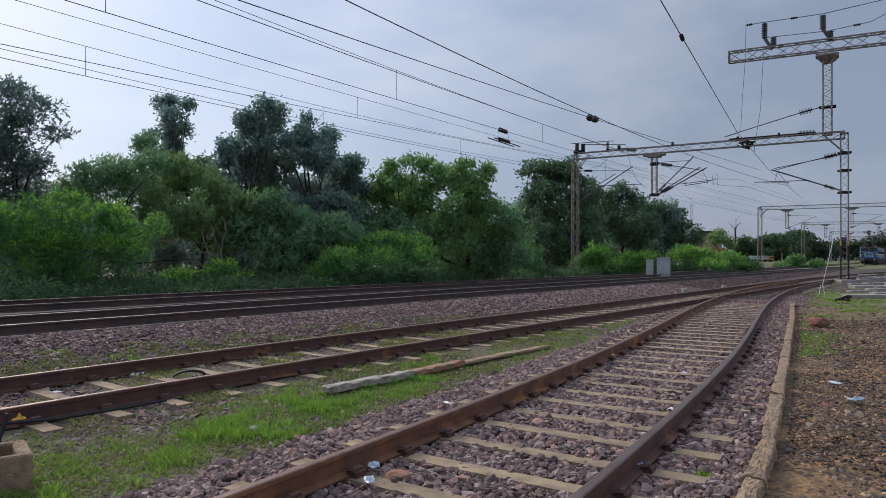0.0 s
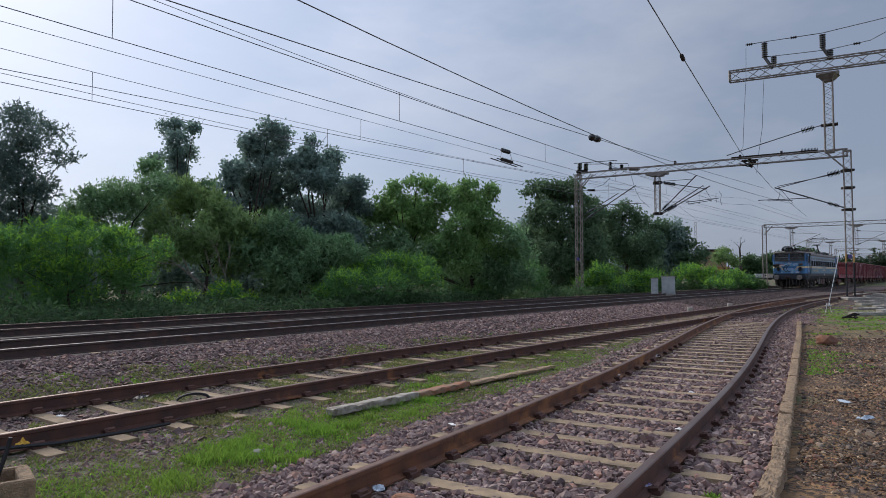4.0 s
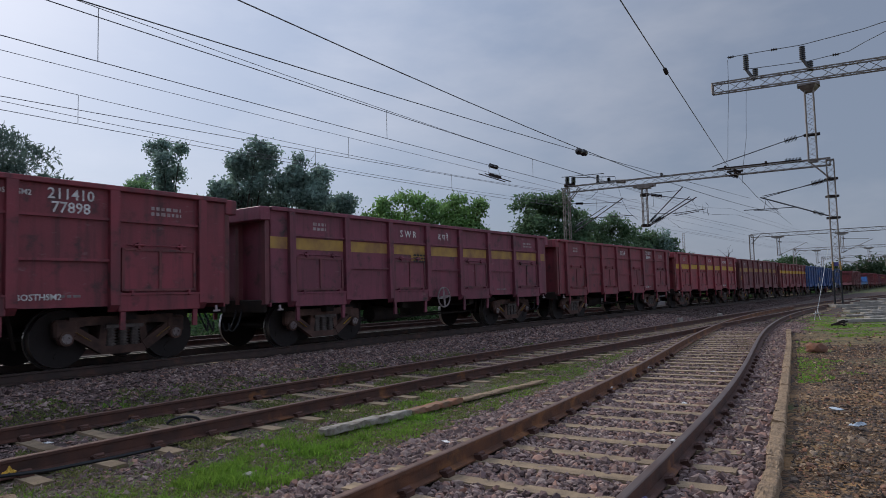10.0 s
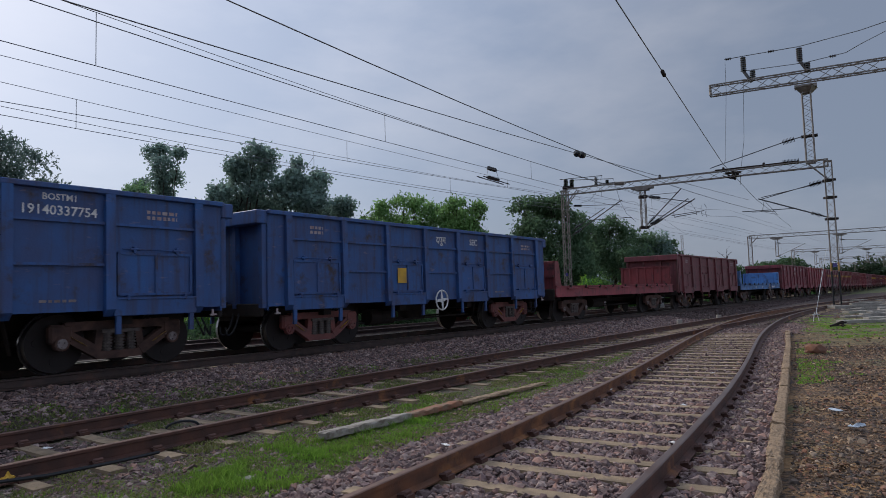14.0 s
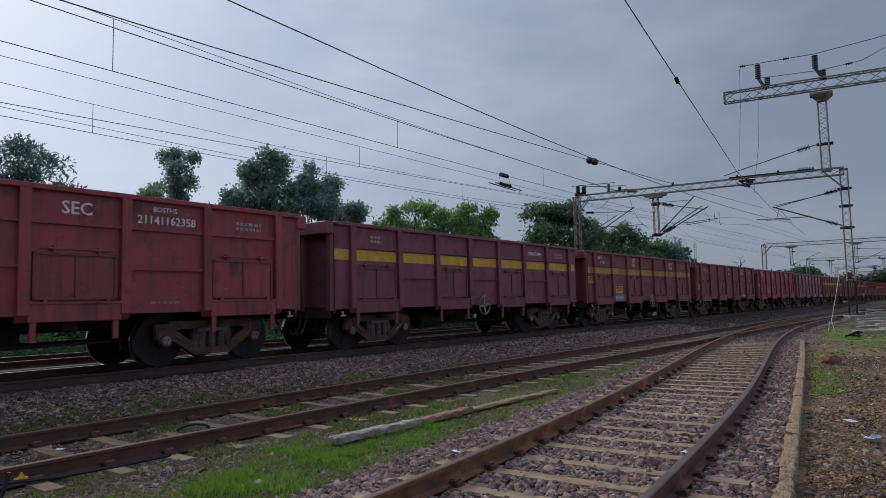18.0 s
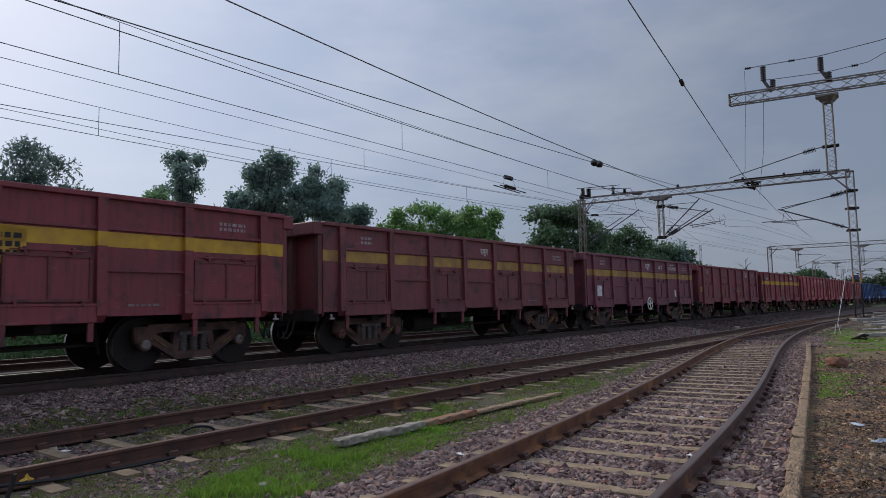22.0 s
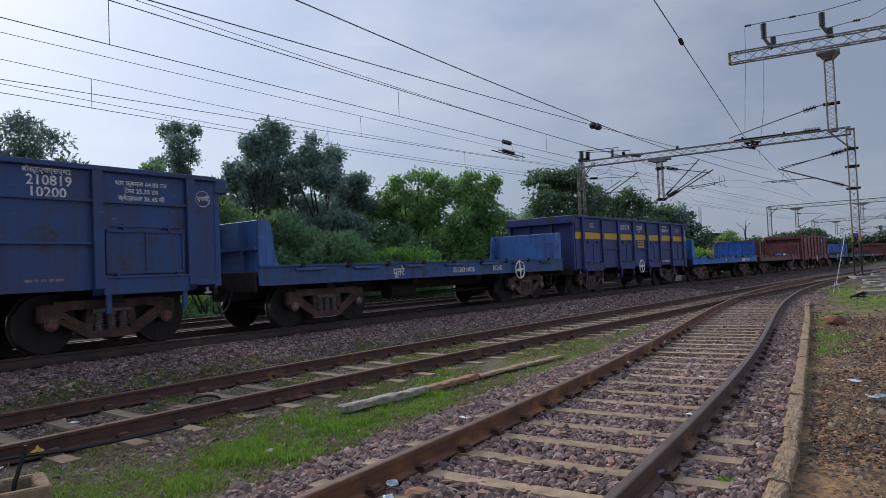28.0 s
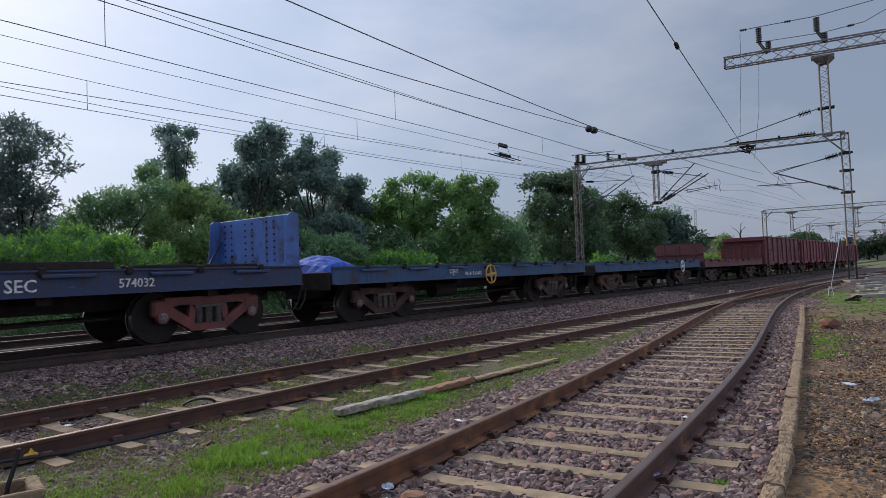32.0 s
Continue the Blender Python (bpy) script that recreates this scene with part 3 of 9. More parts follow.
# ---- ground ----
def spread(lo, hi, fine_lo, fine_hi, step):
    mid = np.arange(fine_lo, fine_hi + step / 2, step)
    up, down, d = [], [], step
    a = fine_hi
    while a < hi:
        d *= 1.35
        a = min(hi, a + d)
        up.append(a)
    a, d = fine_lo, step
    while a > lo:
        d *= 1.35
        a = max(lo, a - d)
        down.append(a)
    return np.concatenate([down[::-1], mid, up])


def build_ground():
    gx, gy = spread(-2500, 2500, -30, 60, 0.9), spread(-1500, 3000, -6, 70, 0.9)
    X, Y = np.meshgrid(gx, gy)
    x, y = X.ravel(), Y.ravel()
    near = (abs(x) < 150) & (abs(y) < 250)
    z = np.zeros(len(x))
    z[near] = ground_z(x[near], y[near])
    bumps = np.array([noise.noise((a * 0.6, b * 0.6, 3.1)) for a, b in zip(x[near], y[near])])
    z[near] += 0.035 * bumps
    z[~near] -= 0.0
    n, k = len(gx), len(gy)
    i = np.arange(n * k).reshape(k, n)
    f = np.stack([i[:-1, :-1], i[:-1, 1:], i[1:, 1:], i[1:, :-1]], -1).reshape(-1, 4)
    m = bpy.data.materials.new("ground_soil_and_grass")
    m.use_nodes = True
    nd, l = m.node_tree.nodes, m.node_tree.links
    b = nd["Principled BSDF"]
    b.inputs["Roughness"].default_value = 0.95
    c = nd.new("ShaderNodeTexCoord")

    def noise_ramp(scale, lo, hi, detail=6):
        t = nd.new("ShaderNodeTexNoise")
        t.inputs["Scale"].default_value, t.inputs["Detail"].default_value = scale, detail
        l.new(c.outputs["Object"], t.inputs["Vector"])
        r = nd.new("ShaderNodeValToRGB")
        r.color_ramp.elements[0].position, r.color_ramp.elements[1].position = lo, hi
        l.new(t.outputs[0], r.inputs[0])
        return r.outputs[0]

    def mixed(fac, a, bb):
        x_ = nd.new("ShaderNodeMixRGB")
        l.new(fac, x_.inputs[0])
        for k_, v in ((1, a), (2, bb)):
            if isinstance(v, tuple):
                x_.inputs[k_].default_value = (*v, 1)
            else:
                l.new(v, x_.inputs[k_])
        return x_.outputs[0]
    soil = mixed(noise_ramp(2.2, 0.35, 0.65), (0.30, 0.165, 0.066), (0.12, 0.066, 0.032))
    soil = mixed(noise_ramp(22, 0.46, 0.58), mixed(noise_ramp(7, 0.48, 0.62), soil, (0.10, 0.058, 0.03)), (0.036, 0.024, 0.016))
    soil = mixed(noise_ramp(0.5, 0.56, 0.70), soil, (0.29, 0.165, 0.07))
    lines = nd.new("ShaderNodeSeparateXYZ")     # among the tracks the dirt is greyer, with moss and fine grit
    l.new(c.outputs["Object"], lines.inputs[0])
    aside = nd.new("ShaderNodeMath")
    aside.operation = "MULTIPLY_ADD"
    l.new(lines.outputs["Y"], aside.inputs[0])
    aside.inputs[1].default_value = -0.54
    l.new(lines.outputs["X"], aside.inputs[2])
    left = nd.new("ShaderNodeMapRange")
    left.inputs[1].default_value, left.inputs[2].default_value, left.inputs[3].default_value, left.inputs[4].default_value = -1.2, -0.4, 1.0, 0.0
    l.new(aside.outputs[0], left.inputs[0])
    mossy = mixed(noise_ramp(9, 0.40, 0.62), (0.095, 0.092, 0.036), (0.115, 0.082, 0.05))
    mossy = mixed(noise_ramp(30, 0.5, 0.62), mossy, (0.05, 0.055, 0.03))
    soil = mixed(left.outputs[0], soil, mossy)
    grass = mixed(noise_ramp(5, 0.4, 0.65), (0.075, 0.115, 0.03), (0.125, 0.125, 0.05))
    apart = nd.new("ShaderNodeSeparateXYZ")
    l.new(c.outputs["Object"], apart.inputs[0])
    beyond = nd.new("ShaderNodeMapRange")      # weeds take over further down the yard
    beyond.inputs[1].default_value, beyond.inputs[2].default_value, beyond.inputs[3].default_value, beyond.inputs[4].default_value = 15.0, 24.0, 0.0, 0.8
    l.new(apart.outputs["Y"], beyond.inputs[0])
    most = nd.new("ShaderNodeMath")
    most.operation = "MAXIMUM"
    side = nd.new("ShaderNodeMath")           # and only to the right of the kerb line
    side.operation = "MULTIPLY_ADD"
    l.new(apart.outputs["Y"], side.inputs[0])
    side.inputs[1].default_value = -0.54
    l.new(apart.outputs["X"], side.inputs[2])
    step = nd.new("ShaderNodeMapRange")
    step.inputs[1].default_value, step.inputs[2].default_value = 0.0, 1.5
    l.new(side.outputs[0], step.inputs[0])
    both = nd.new("ShaderNodeMath")
    both.operation = "MULTIPLY"
    l.new(beyond.outputs[0], both.inputs[0])
    l.new(step.outputs[0], both.inputs[1])
    l.new(noise_ramp(0.35, 0.58, 0.74), most.inputs[0])
    l.new(both.outputs[0], most.inputs[1])
    l.new(mixed(most.outputs[0], soil, grass), b.inputs["Base Color"])
    t = nd.new("ShaderNodeTexNoise")
    t.inputs["Scale"].default_value, t.inputs["Detail"].default_value = 22, 8
    l.new(c.outputs["Object"], t.inputs["Vector"])
    u = nd.new("ShaderNodeBump")
    u.inputs["Strength"].default_value, u.inputs["Distance"].default_value = 0.9, 0.05
    l.new(t.outputs[0], u.inputs["Height"])
    l.new(u.outputs[0], b.inputs["Normal"])
    return numpy_mesh("ground", np.stack([x, y, z], 1), f, m, "structure", label="dry brown soil with gravel and grass patches", category="ground", smooth=True)


build_ground()


def ribbon(name, line, lo, hi, offs, zs, mat, step=1.0, label="", category="", lift=None):
    """A bed along a line: offsets and heights of its cross section."""
    s = np.arange(lo, hi + step / 2, step)
    rows = []
    for o, z in zip(offs, zs):
        x, y, _ = line.at(s, o)
        rows.append(np.stack([x, y, z + (lift(s) if lift else 0 * s)], 1))
    v = np.stack(rows, 1)
    n, k = v.shape[:2]
    i = np.arange(n * k).reshape(n, k)
    f = np.stack([i[:-1, :-1], i[:-1, 1:], i[1:, 1:], i[1:, :-1]], -1).reshape(-1, 4)
    return numpy_mesh(name, v.reshape(-1, 3), f, mat, "structure", label=label, category=category, smooth=False)


ribbon("ballast_bed", MAIN, -520, 760, [-8.4, -7.0, -2.4, 0, 1.0], [-0.52, -0.24, -0.24, -0.21, -0.21], M["oily"], lift=main_z, label="dark oily stone bed of the main lines", category="ballast")
ribbon("ballast_bed", MAIN, -520, 760, [1.0, 1.9, 3.1, 4.3], [-0.21, -0.21, -0.36, -0.56], M["ballast"], lift=main_z, label="reddish grey crushed stone shoulder of the main line", category="ballast")
ribbon("ballast_bed", LOOP, -13, 128, [-2.1, -1.5, 0, 1.5, 2.1], [-0.27, -0.215, -0.21, -0.215, -0.27], M["ballast"], lift=loop_z, label="crushed stone bed of the loop track", category="ballast")
ribbon("ballast_bed", LOOP, 36, 126, [-9.0, -2.0, 2.2, 9.0], [-0.20, -0.19, -0.19, -0.20], M["ballast"], lift=loop_z, label="crushed stone between the tracks beyond the turnout", category="ballast")
ribbon("ballast_bed", SIDING, -5, 46, [-2.2, -1.45, 0, 1.4, 1.95], [-0.28, -0.215, -0.21, -0.215, -0.27], M["ballast"], lift=siding_z, label="crushed stone bed of the siding", category="ballast")

RAIL_PROFILE = [(-0.075, -0.172), (0.075, -0.172), (0.075, -0.16), (0.012, -0.14), (0.010, -0.045), (0.036, -0.034), (0.036, -0.006), (0.026, 0.0),
                (-0.026, 0.0), (-0.036, -0.006), (-0.036, -0.034), (-0.010, -0.045), (-0.012, -0.14), (-0.075, -0.16)]


def rail(line, off, zf, lo, hi, head, parent, step=0.5, web="rail"):
    s = np.arange(lo, hi + step / 2, step)
    P = []
    for o, z in RAIL_PROFILE:
        x, y, _ = line.at(s, off + o)
        P.append(np.stack([x, y, zf(s) + z], 1))
    v = np.stack(P, 1)
    n, k = v.shape[:2]
    i = np.arange(n * k).reshape(n, k)
    j = np.roll(i, -1, axis=1)
    f = np.stack([i[:-1], j[:-1], j[1:], i[1:]], -1)
    ob = numpy_mesh("rail", v.reshape(-1, 3), f.reshape(-1, 4), M[web], parent=parent)
    ob.data.materials.append(head)
    idx = np.zeros((n - 1, k), np.int32)
    idx[:, 6:9] = 1
    ob.data.polygons.foreach_set("material_index", idx.ravel())
    ob.data.update()
    return ob


def railway(label, line, off, zf, lo, hi, head, web="rail"):
    t = empty("railway_track", label, "railway track")
    for o in (-0.87, 0.87):
        worn = web == "rail_siding" and o > 0
        rail(line, off + o, zf, lo, hi, M["rail_worn"] if worn else head, t, web="rail" if worn else web)
    return t


track_main = railway("main line track with dark rusty rails, bright on top", MAIN, 0, main_z, -520, 760, M["rail_shine"], "rail_dark")
track_far = railway("far main line track with rusty rails before the bushes", MAIN, FAR_OFF, far_z, -520, 760, M["rail_mid"], "rail_dark")
track_loop = railway("loop track with rusty rails on concrete sleepers", LOOP, 0, loop_z, -13, 125, M["rail_top"])
track_siding = railway("siding with rusty rails that joins the loop track", SIDING, 0, siding_z, -5, 46, M["rail_top"], "rail_siding")

# ---- the train ----
SIDE = 1.5          # half width over the side sheets
POSTS = [-5.72, -4.0, -2.4, -0.8, 0.8, 2.4, 4.0, 5.72]     # side posts of the open wagons
CAR, FLAT, LOCO = 13.729, 14.45, 20.934
PAINTED = ("body", "side_sheet", "end_wall", "post", "rib", "door", "flap", "top_rail", "hinge", "deck", "sole_bar", "bulkhead", "stake_pocket", "stiffener", "bracket", "wing_plate")


def bogie_frame(bm, y, side):
    """One cast side frame with its window openings, in the plane of the wheels."""
    x = side * 1.09
    for a, b, w, h in (((y - 0.95, 0.78), (y + 0.95, 0.78), 0.16, 0.15), ((y - 1.06, 0.70), (y - 0.55, 0.80), 0.15, 0.14), ((y + 1.06, 0.70), (y + 0.55, 0.80), 0.15, 0.14), ((y - 0.98, 0.68), (y - 0.38, 0.30), 0.15, 0.19), ((y + 0.98, 0.68), (y + 0.38, 0.30), 0.15, 0.19),
                       ((y - 0.42, 0.26), (y + 0.42, 0.26), 0.13, 0.14), ((y - 0.40, 0.30), (y - 0.34, 0.74), 0.11, 0.13), ((y + 0.40, 0.30), (y + 0.34, 0.74), 0.11, 0.13)):
        bar(bm, (x, *a), (x, *b), w, h)
    for e in (-1, 1):
        box(bm, x - 0.09, x + 0.09, y + e * 1.0 - 0.19, y + e * 1.0 + 0.19, 0.50, 0.82, 0.04)


def springs(bm, y, side):
    for k in (-0.22, 0.0, 0.22):
        tube(bm, (side * 1.10, y + k, 0.32), (side * 1.10, y + k, 0.68), 0.07, sides=8)
        for j in range(6):
            tube(bm, (side * 1.10, y + k, 0.34 + j * 0.052), (side * 1.10, y + k, 0.366 + j * 0.052), 0.095, sides=10)
    box(bm, side * 1.10 - 0.1, side * 1.10 + 0.1, y - 0.34, y + 0.34, 0.64, 0.70)


def wheelset_mesh():
    bm = bmesh.new()
    for e in (-1, 1):
        tube(bm, (e * 0.80, 0, 0), (e * 0.835, 0, 0), 0.53, sides=32)
        tube(bm, (e * 0.835, 0, 0), (e * 0.94, 0, 0), 0.50, 0.485, sides=32)
        for f in [f for f in bm.faces if abs(f.normal.x) < 0.3 and abs(f.calc_center_median().x) > 0.79]:
            f.material_index = 1
        for k in range(4):
            a = k * math.pi / 2
            tube(bm, (e * 0.935, 0.3 * math.cos(a), 0.3 * math.sin(a)), (e * 0.95, 0.3 * math.cos(a), 0.3 * math.sin(a)), 0.07, sides=10)
        tube(bm, (e * 0.94, 0, 0), (e * 1.15, 0, 0), 0.10, sides=14)
    tube(bm, (-0.85, 0, 0), (0.85, 0, 0), 0.085, sides=12)
    return bm


WHEELS = []


def running_gear(parent, centre, axles=(-1.0, 1.0)):
    for e in (-1, 1):
        b = part("bogie", boxed(-1.05, 1.05, e * centre - 0.2, e * centre + 0.2, 0.42, 0.66, 0.03), M["bogie"], parent, "rust-brown cast bogie")
        for side in (-1, 1):
            bm = bmesh.new()
            bogie_frame(bm, e * centre, side)
            part("side_frame", bm, M["bogie"], b)
            bm = bmesh.new()
            springs(bm, e * centre, side)
            tagged(part("spring_nest", bm, M["spring"], b), "dark coil springs", kind="stuff")
            for a in axles:
                bm = bmesh.new()
                tube(bm, (side * 1.10, e * centre + a, 0.5), (side * 1.20, e * centre + a, 0.5), 0.13, 0.12, sides=14)
                c = part("axle_cap", bm, M["bogie"], b, "rusty axle bearing housing")
                bm = bmesh.new()
                tube(bm, (side * 1.20, e * centre + a, 0.5), (side * 1.215, e * centre + a, 0.5), 0.088, 0.08, sides=12)
                for k in range(3):
                    q = 0.5 + k * 2.094
                    tube(bm, (side * 1.215, e * centre + a + 0.05 * math.cos(q), 0.5 + 0.05 * math.sin(q)), (side * 1.24, e * centre + a + 0.05 * math.cos(q), 0.5 + 0.05 * math.sin(q)), 0.024, sides=6)
                part("end_plate", bm, M["wheel_grey"], c, "worn grey bolted end plate")
        for a in axles:
            w = part("wheelset", wheelset_mesh(), [M["wheel"], M["tread"]], parent, "dark steel wheel pair on its axle", smooth=False)
            w.location = (0, e * centre + a, 0.5)


def coupler(parent, y, e):
    for q in (0.42, 0.62):
        bm = bmesh.new()
        strand(bm, [(q + 0.05 * math.sin(j * 0.6), y + e * (0.05 + 0.34 * math.sin(j / 8 * 1.6)), 0.98 - 0.55 * math.sin(j / 8 * 2.4)) for j in range(9)], 0.022, 6)
        part("air_hose", bm, M["black"], parent, "black air hose")
    bm = bmesh.new()
    box(bm, -0.12, 0.12, min(y, y + e * 0.34), max(y, y + e * 0.34), 0.98, 1.16, 0.02)
    box(bm, -0.2, 0.16, min(y + e * 0.28, y + e * 0.47), max(y + e * 0.28, y + e * 0.47), 0.93, 1.22, 0.04)
    part("coupler", bm, M["dark"], parent, "black knuckle coupler")


def handwheel(parent, y, x=SIDE + 0.14, z=1.0, mat="white"):
    bm = bmesh.new()
    n = 20
    for k in range(n):
        a, b = 2 * math.pi * k / n, 2 * math.pi * (k + 1) / n
        tube(bm, (x, y + 0.28 * math.cos(a), z + 0.28 * math.sin(a)), (x, y + 0.28 * math.cos(b), z + 0.28 * math.sin(b)), 0.022, sides=6)
    for k in range(4):
        a = 0.12 + k * math.pi / 2
        sheet(bm, [(x, y + 0.055 * math.cos(a + 1.2), z + 0.055 * math.sin(a + 1.2)), (x, y + 0.28 * math.cos(a + 0.06), z + 0.28 * math.sin(a + 0.06)), (x, y + 0.28 * math.cos(a - 0.06), z + 0.28 * math.sin(a - 0.06)), (x, y + 0.055 * math.cos(a - 1.2), z + 0.055 * math.sin(a - 1.2))], 0.012, (1, 0, 0))
    tube(bm, (x - 0.14, y, z), (x + 0.03, y, z), 0.035, sides=8)
    return part("brake_handwheel", bm, M[mat], parent, "spoked brake handwheel")


def build_gondola():
    """A bogie open wagon with ribbed sheet sides and four pairs of side doors."""
    t = empty("open_wagon", "maroon open goods wagon with ribbed sides", "train wagon", "vehicles of the goods train")
    zb, zt, half = 0.95, 3.05, 6.28
    posts = POSTS
    bm = bmesh.new()
    box(bm, -SIDE + 0.02, SIDE - 0.02, -half + 0.05, half - 0.05, 1.04, 1.14)
    part("body", bm, M["paint"], t, "steel floor")
    bm = bmesh.new()
    box(bm, -0.22, 0.22, -half, half, 0.72, 1.04)
    for y in (-4.4, -1.6, 1.6, 4.4):
        box(bm, -1.35, 1.35, y - 0.12, y + 0.12, 0.78, 1.04)
    part("underframe", bm, M["dark"], t, "black underframe")
    bm = bmesh.new()
    tube(bm, (0.55, -2.2, 0.62), (0.55, -1.2, 0.62), 0.22, sides=14)
    part("air_reservoir", bm, M["dark"], t)
    part("brake_cylinder", boxed(-0.75, -0.3, 0.6, 1.5, 0.42, 0.8, 0.03), M["dark"], t)
    for x in (-0.5, 0.45):
        bm = bmesh.new()
        bar(bm, (x, -3.2, 0.45), (x, 3.2, 0.52), 0.05)
        part("brake_rod", bm, M["dark"], t)
    for y in (-2.9, 2.6):
        bm = bmesh.new()
        bar(bm, (0.9, y, 0.95), (0.6, y + 0.25, 0.35), 0.05)
        part("brake_lever", bm, M["dark"], t)
    for side in (-1, 1):
        x = side * SIDE
        lo, hi = min(x, x - side * 0.02), max(x, x - side * 0.02)
        part("side_sheet", boxed(lo, hi, -half, half, zb + 0.08, zt), M["paint"], t)
        part("top_rail", boxed(min(x - side * 0.05, x + side * 0.09), max(x - side * 0.05, x + side * 0.09), -half, half, zt - 0.02, zt + 0.07, 0.012), M["paint"], t)
        for y in posts:
            bm = bmesh.new()
            w = 0.085
            sheet(bm, [(x, y - w, zb - 0.02), (x + side * 0.115, y - w, zb + 0.10), (x + side * 0.085, y - w, zt), (x, y - w, zt)], 2 * w, (0, 1, 0))
            part("post", bm, M["paint"], t)
        for k in range(7):
            y0, y1 = posts[k] + 0.086, posts[k + 1] - 0.086
            door = k % 2 == 0
            part("rib", boxed(min(x, x + side * 0.055), max(x, x + side * 0.055), y0, y1, 2.50, 2.545), M["paint"], t)
            if door:
                d = part("door", boxed(min(x, x + side * 0.03), max(x, x + side * 0.03), y0 + 0.05, y1 - 0.05, 1.28, 2.04, 0.006), M["paint"], t)
                bm = bmesh.new()
                xa, xb = min(x + side * 0.03, x + side * 0.055), max(x + side * 0.03, x + side * 0.055)
                for q in (y0 + 0.05, (y0 + y1) / 2 - 0.025, y1 - 0.10):
                    box(bm, xa, xb, q, q + 0.05, 1.28, 2.04)
                for q in (1.28, 2.0):
                    box(bm, xa, xb, y0 + 0.05, y1 - 0.05, q, q + 0.045)
                part("stiffener", bm, M["paint"], d)
                if side > 0:
                    bm = bmesh.new()
                    tube(bm, (x + 0.05, y0 + 0.14, 2.10), (x + 0.05, y1 - 0.14, 2.10), 0.010, sides=6)
                    for q in (y0 + 0.36, y1 - 0.36):
                        box(bm, x, x + 0.07, q - 0.025, q + 0.025, 2.02, 2.15, 0.008)
                        tube(bm, (x + 0.05, q - 0.09, 2.10), (x + 0.05, q + 0.09, 2.10), 0.024, sides=8)
                    part("hinge", bm, M["paint"], d, "painted hinge rod with two loops")
                    for q in (y0 + 0.22, y1 - 0.22):
                        part("latch", boxed(x, x + 0.12, q - 0.025, q + 0.025, 1.20, 1.30, 0.008), M["paint"], d, "painted door latch")
                bm = bmesh.new()
                box(bm, min(x, x + side * 0.09), max(x, x + side * 0.09), y0 - 0.02, y1 + 0.02, 0.93, 1.22, 0.01)
                box(bm, min(x, x + side * 0.11), max(x, x + side * 0.11), y0, y1, 1.215, 1.25)
                part("flap", bm, M["paint"], t)
                for q in (y0 + 0.07, y1 - 0.07):
                    bm = bmesh.new()
                    bar(bm, (x + side * 0.05, q, 1.0), (x + side * 0.04, q, 0.62), 0.09, 0.05)
                    part("bracket", bm, M["paint"], t)
            else:
                part("rib", boxed(min(x, x + side * 0.055), max(x, x + side * 0.055), y0, y1, 1.79, 1.835), M["paint"], t)
        for e in (-1, 1):
            bm = bmesh.new()
            tube(bm, (side * (SIDE + 0.02), e * 6.05, 0.98), (side * (SIDE + 0.05), e * 6.05, 0.86), 0.026, sides=6)
            bar(bm, (side * (SIDE + 0.05), e * 6.05 - 0.07, 0.88), (side * (SIDE + 0.05), e * 6.05 + 0.07, 0.88), 0.035)
            part("tow_hook", bm, M["chalk"], t, "pale rope hook")
    for e in (-1, 1):
        y = e * half
        w = part("end_wall", boxed(-SIDE, SIDE, min(y, y - e * 0.03), max(y, y - e * 0.03), zb, zt), M["paint"], t)
        for x in (-1.42, -0.5, 0.5, 1.42):
            part("stiffener", boxed(x - 0.06, x + 0.06, min(y, y + e * 0.12), max(y, y + e * 0.12), zb + 0.05, zt - 0.22), M["paint"], w)
        bm = bmesh.new()
        box(bm, -SIDE - 0.02, SIDE + 0.02, min(y, y + e * 0.28), max(y, y + e * 0.28), zt - 0.24, zt + 0.06, 0.02)
        part("top_rail", bm, M["paint"], t)
        box_bm = bmesh.new()
        box(box_bm, -SIDE + 0.1, SIDE - 0.1, min(y, y + e * 0.1), max(y, y + e * 0.1), 0.82, 1.1, 0.02)
        part("headstock", box_bm, M["dark"], t)
        coupler(t, y, e)
    running_gear(t, 4.4)
    return t


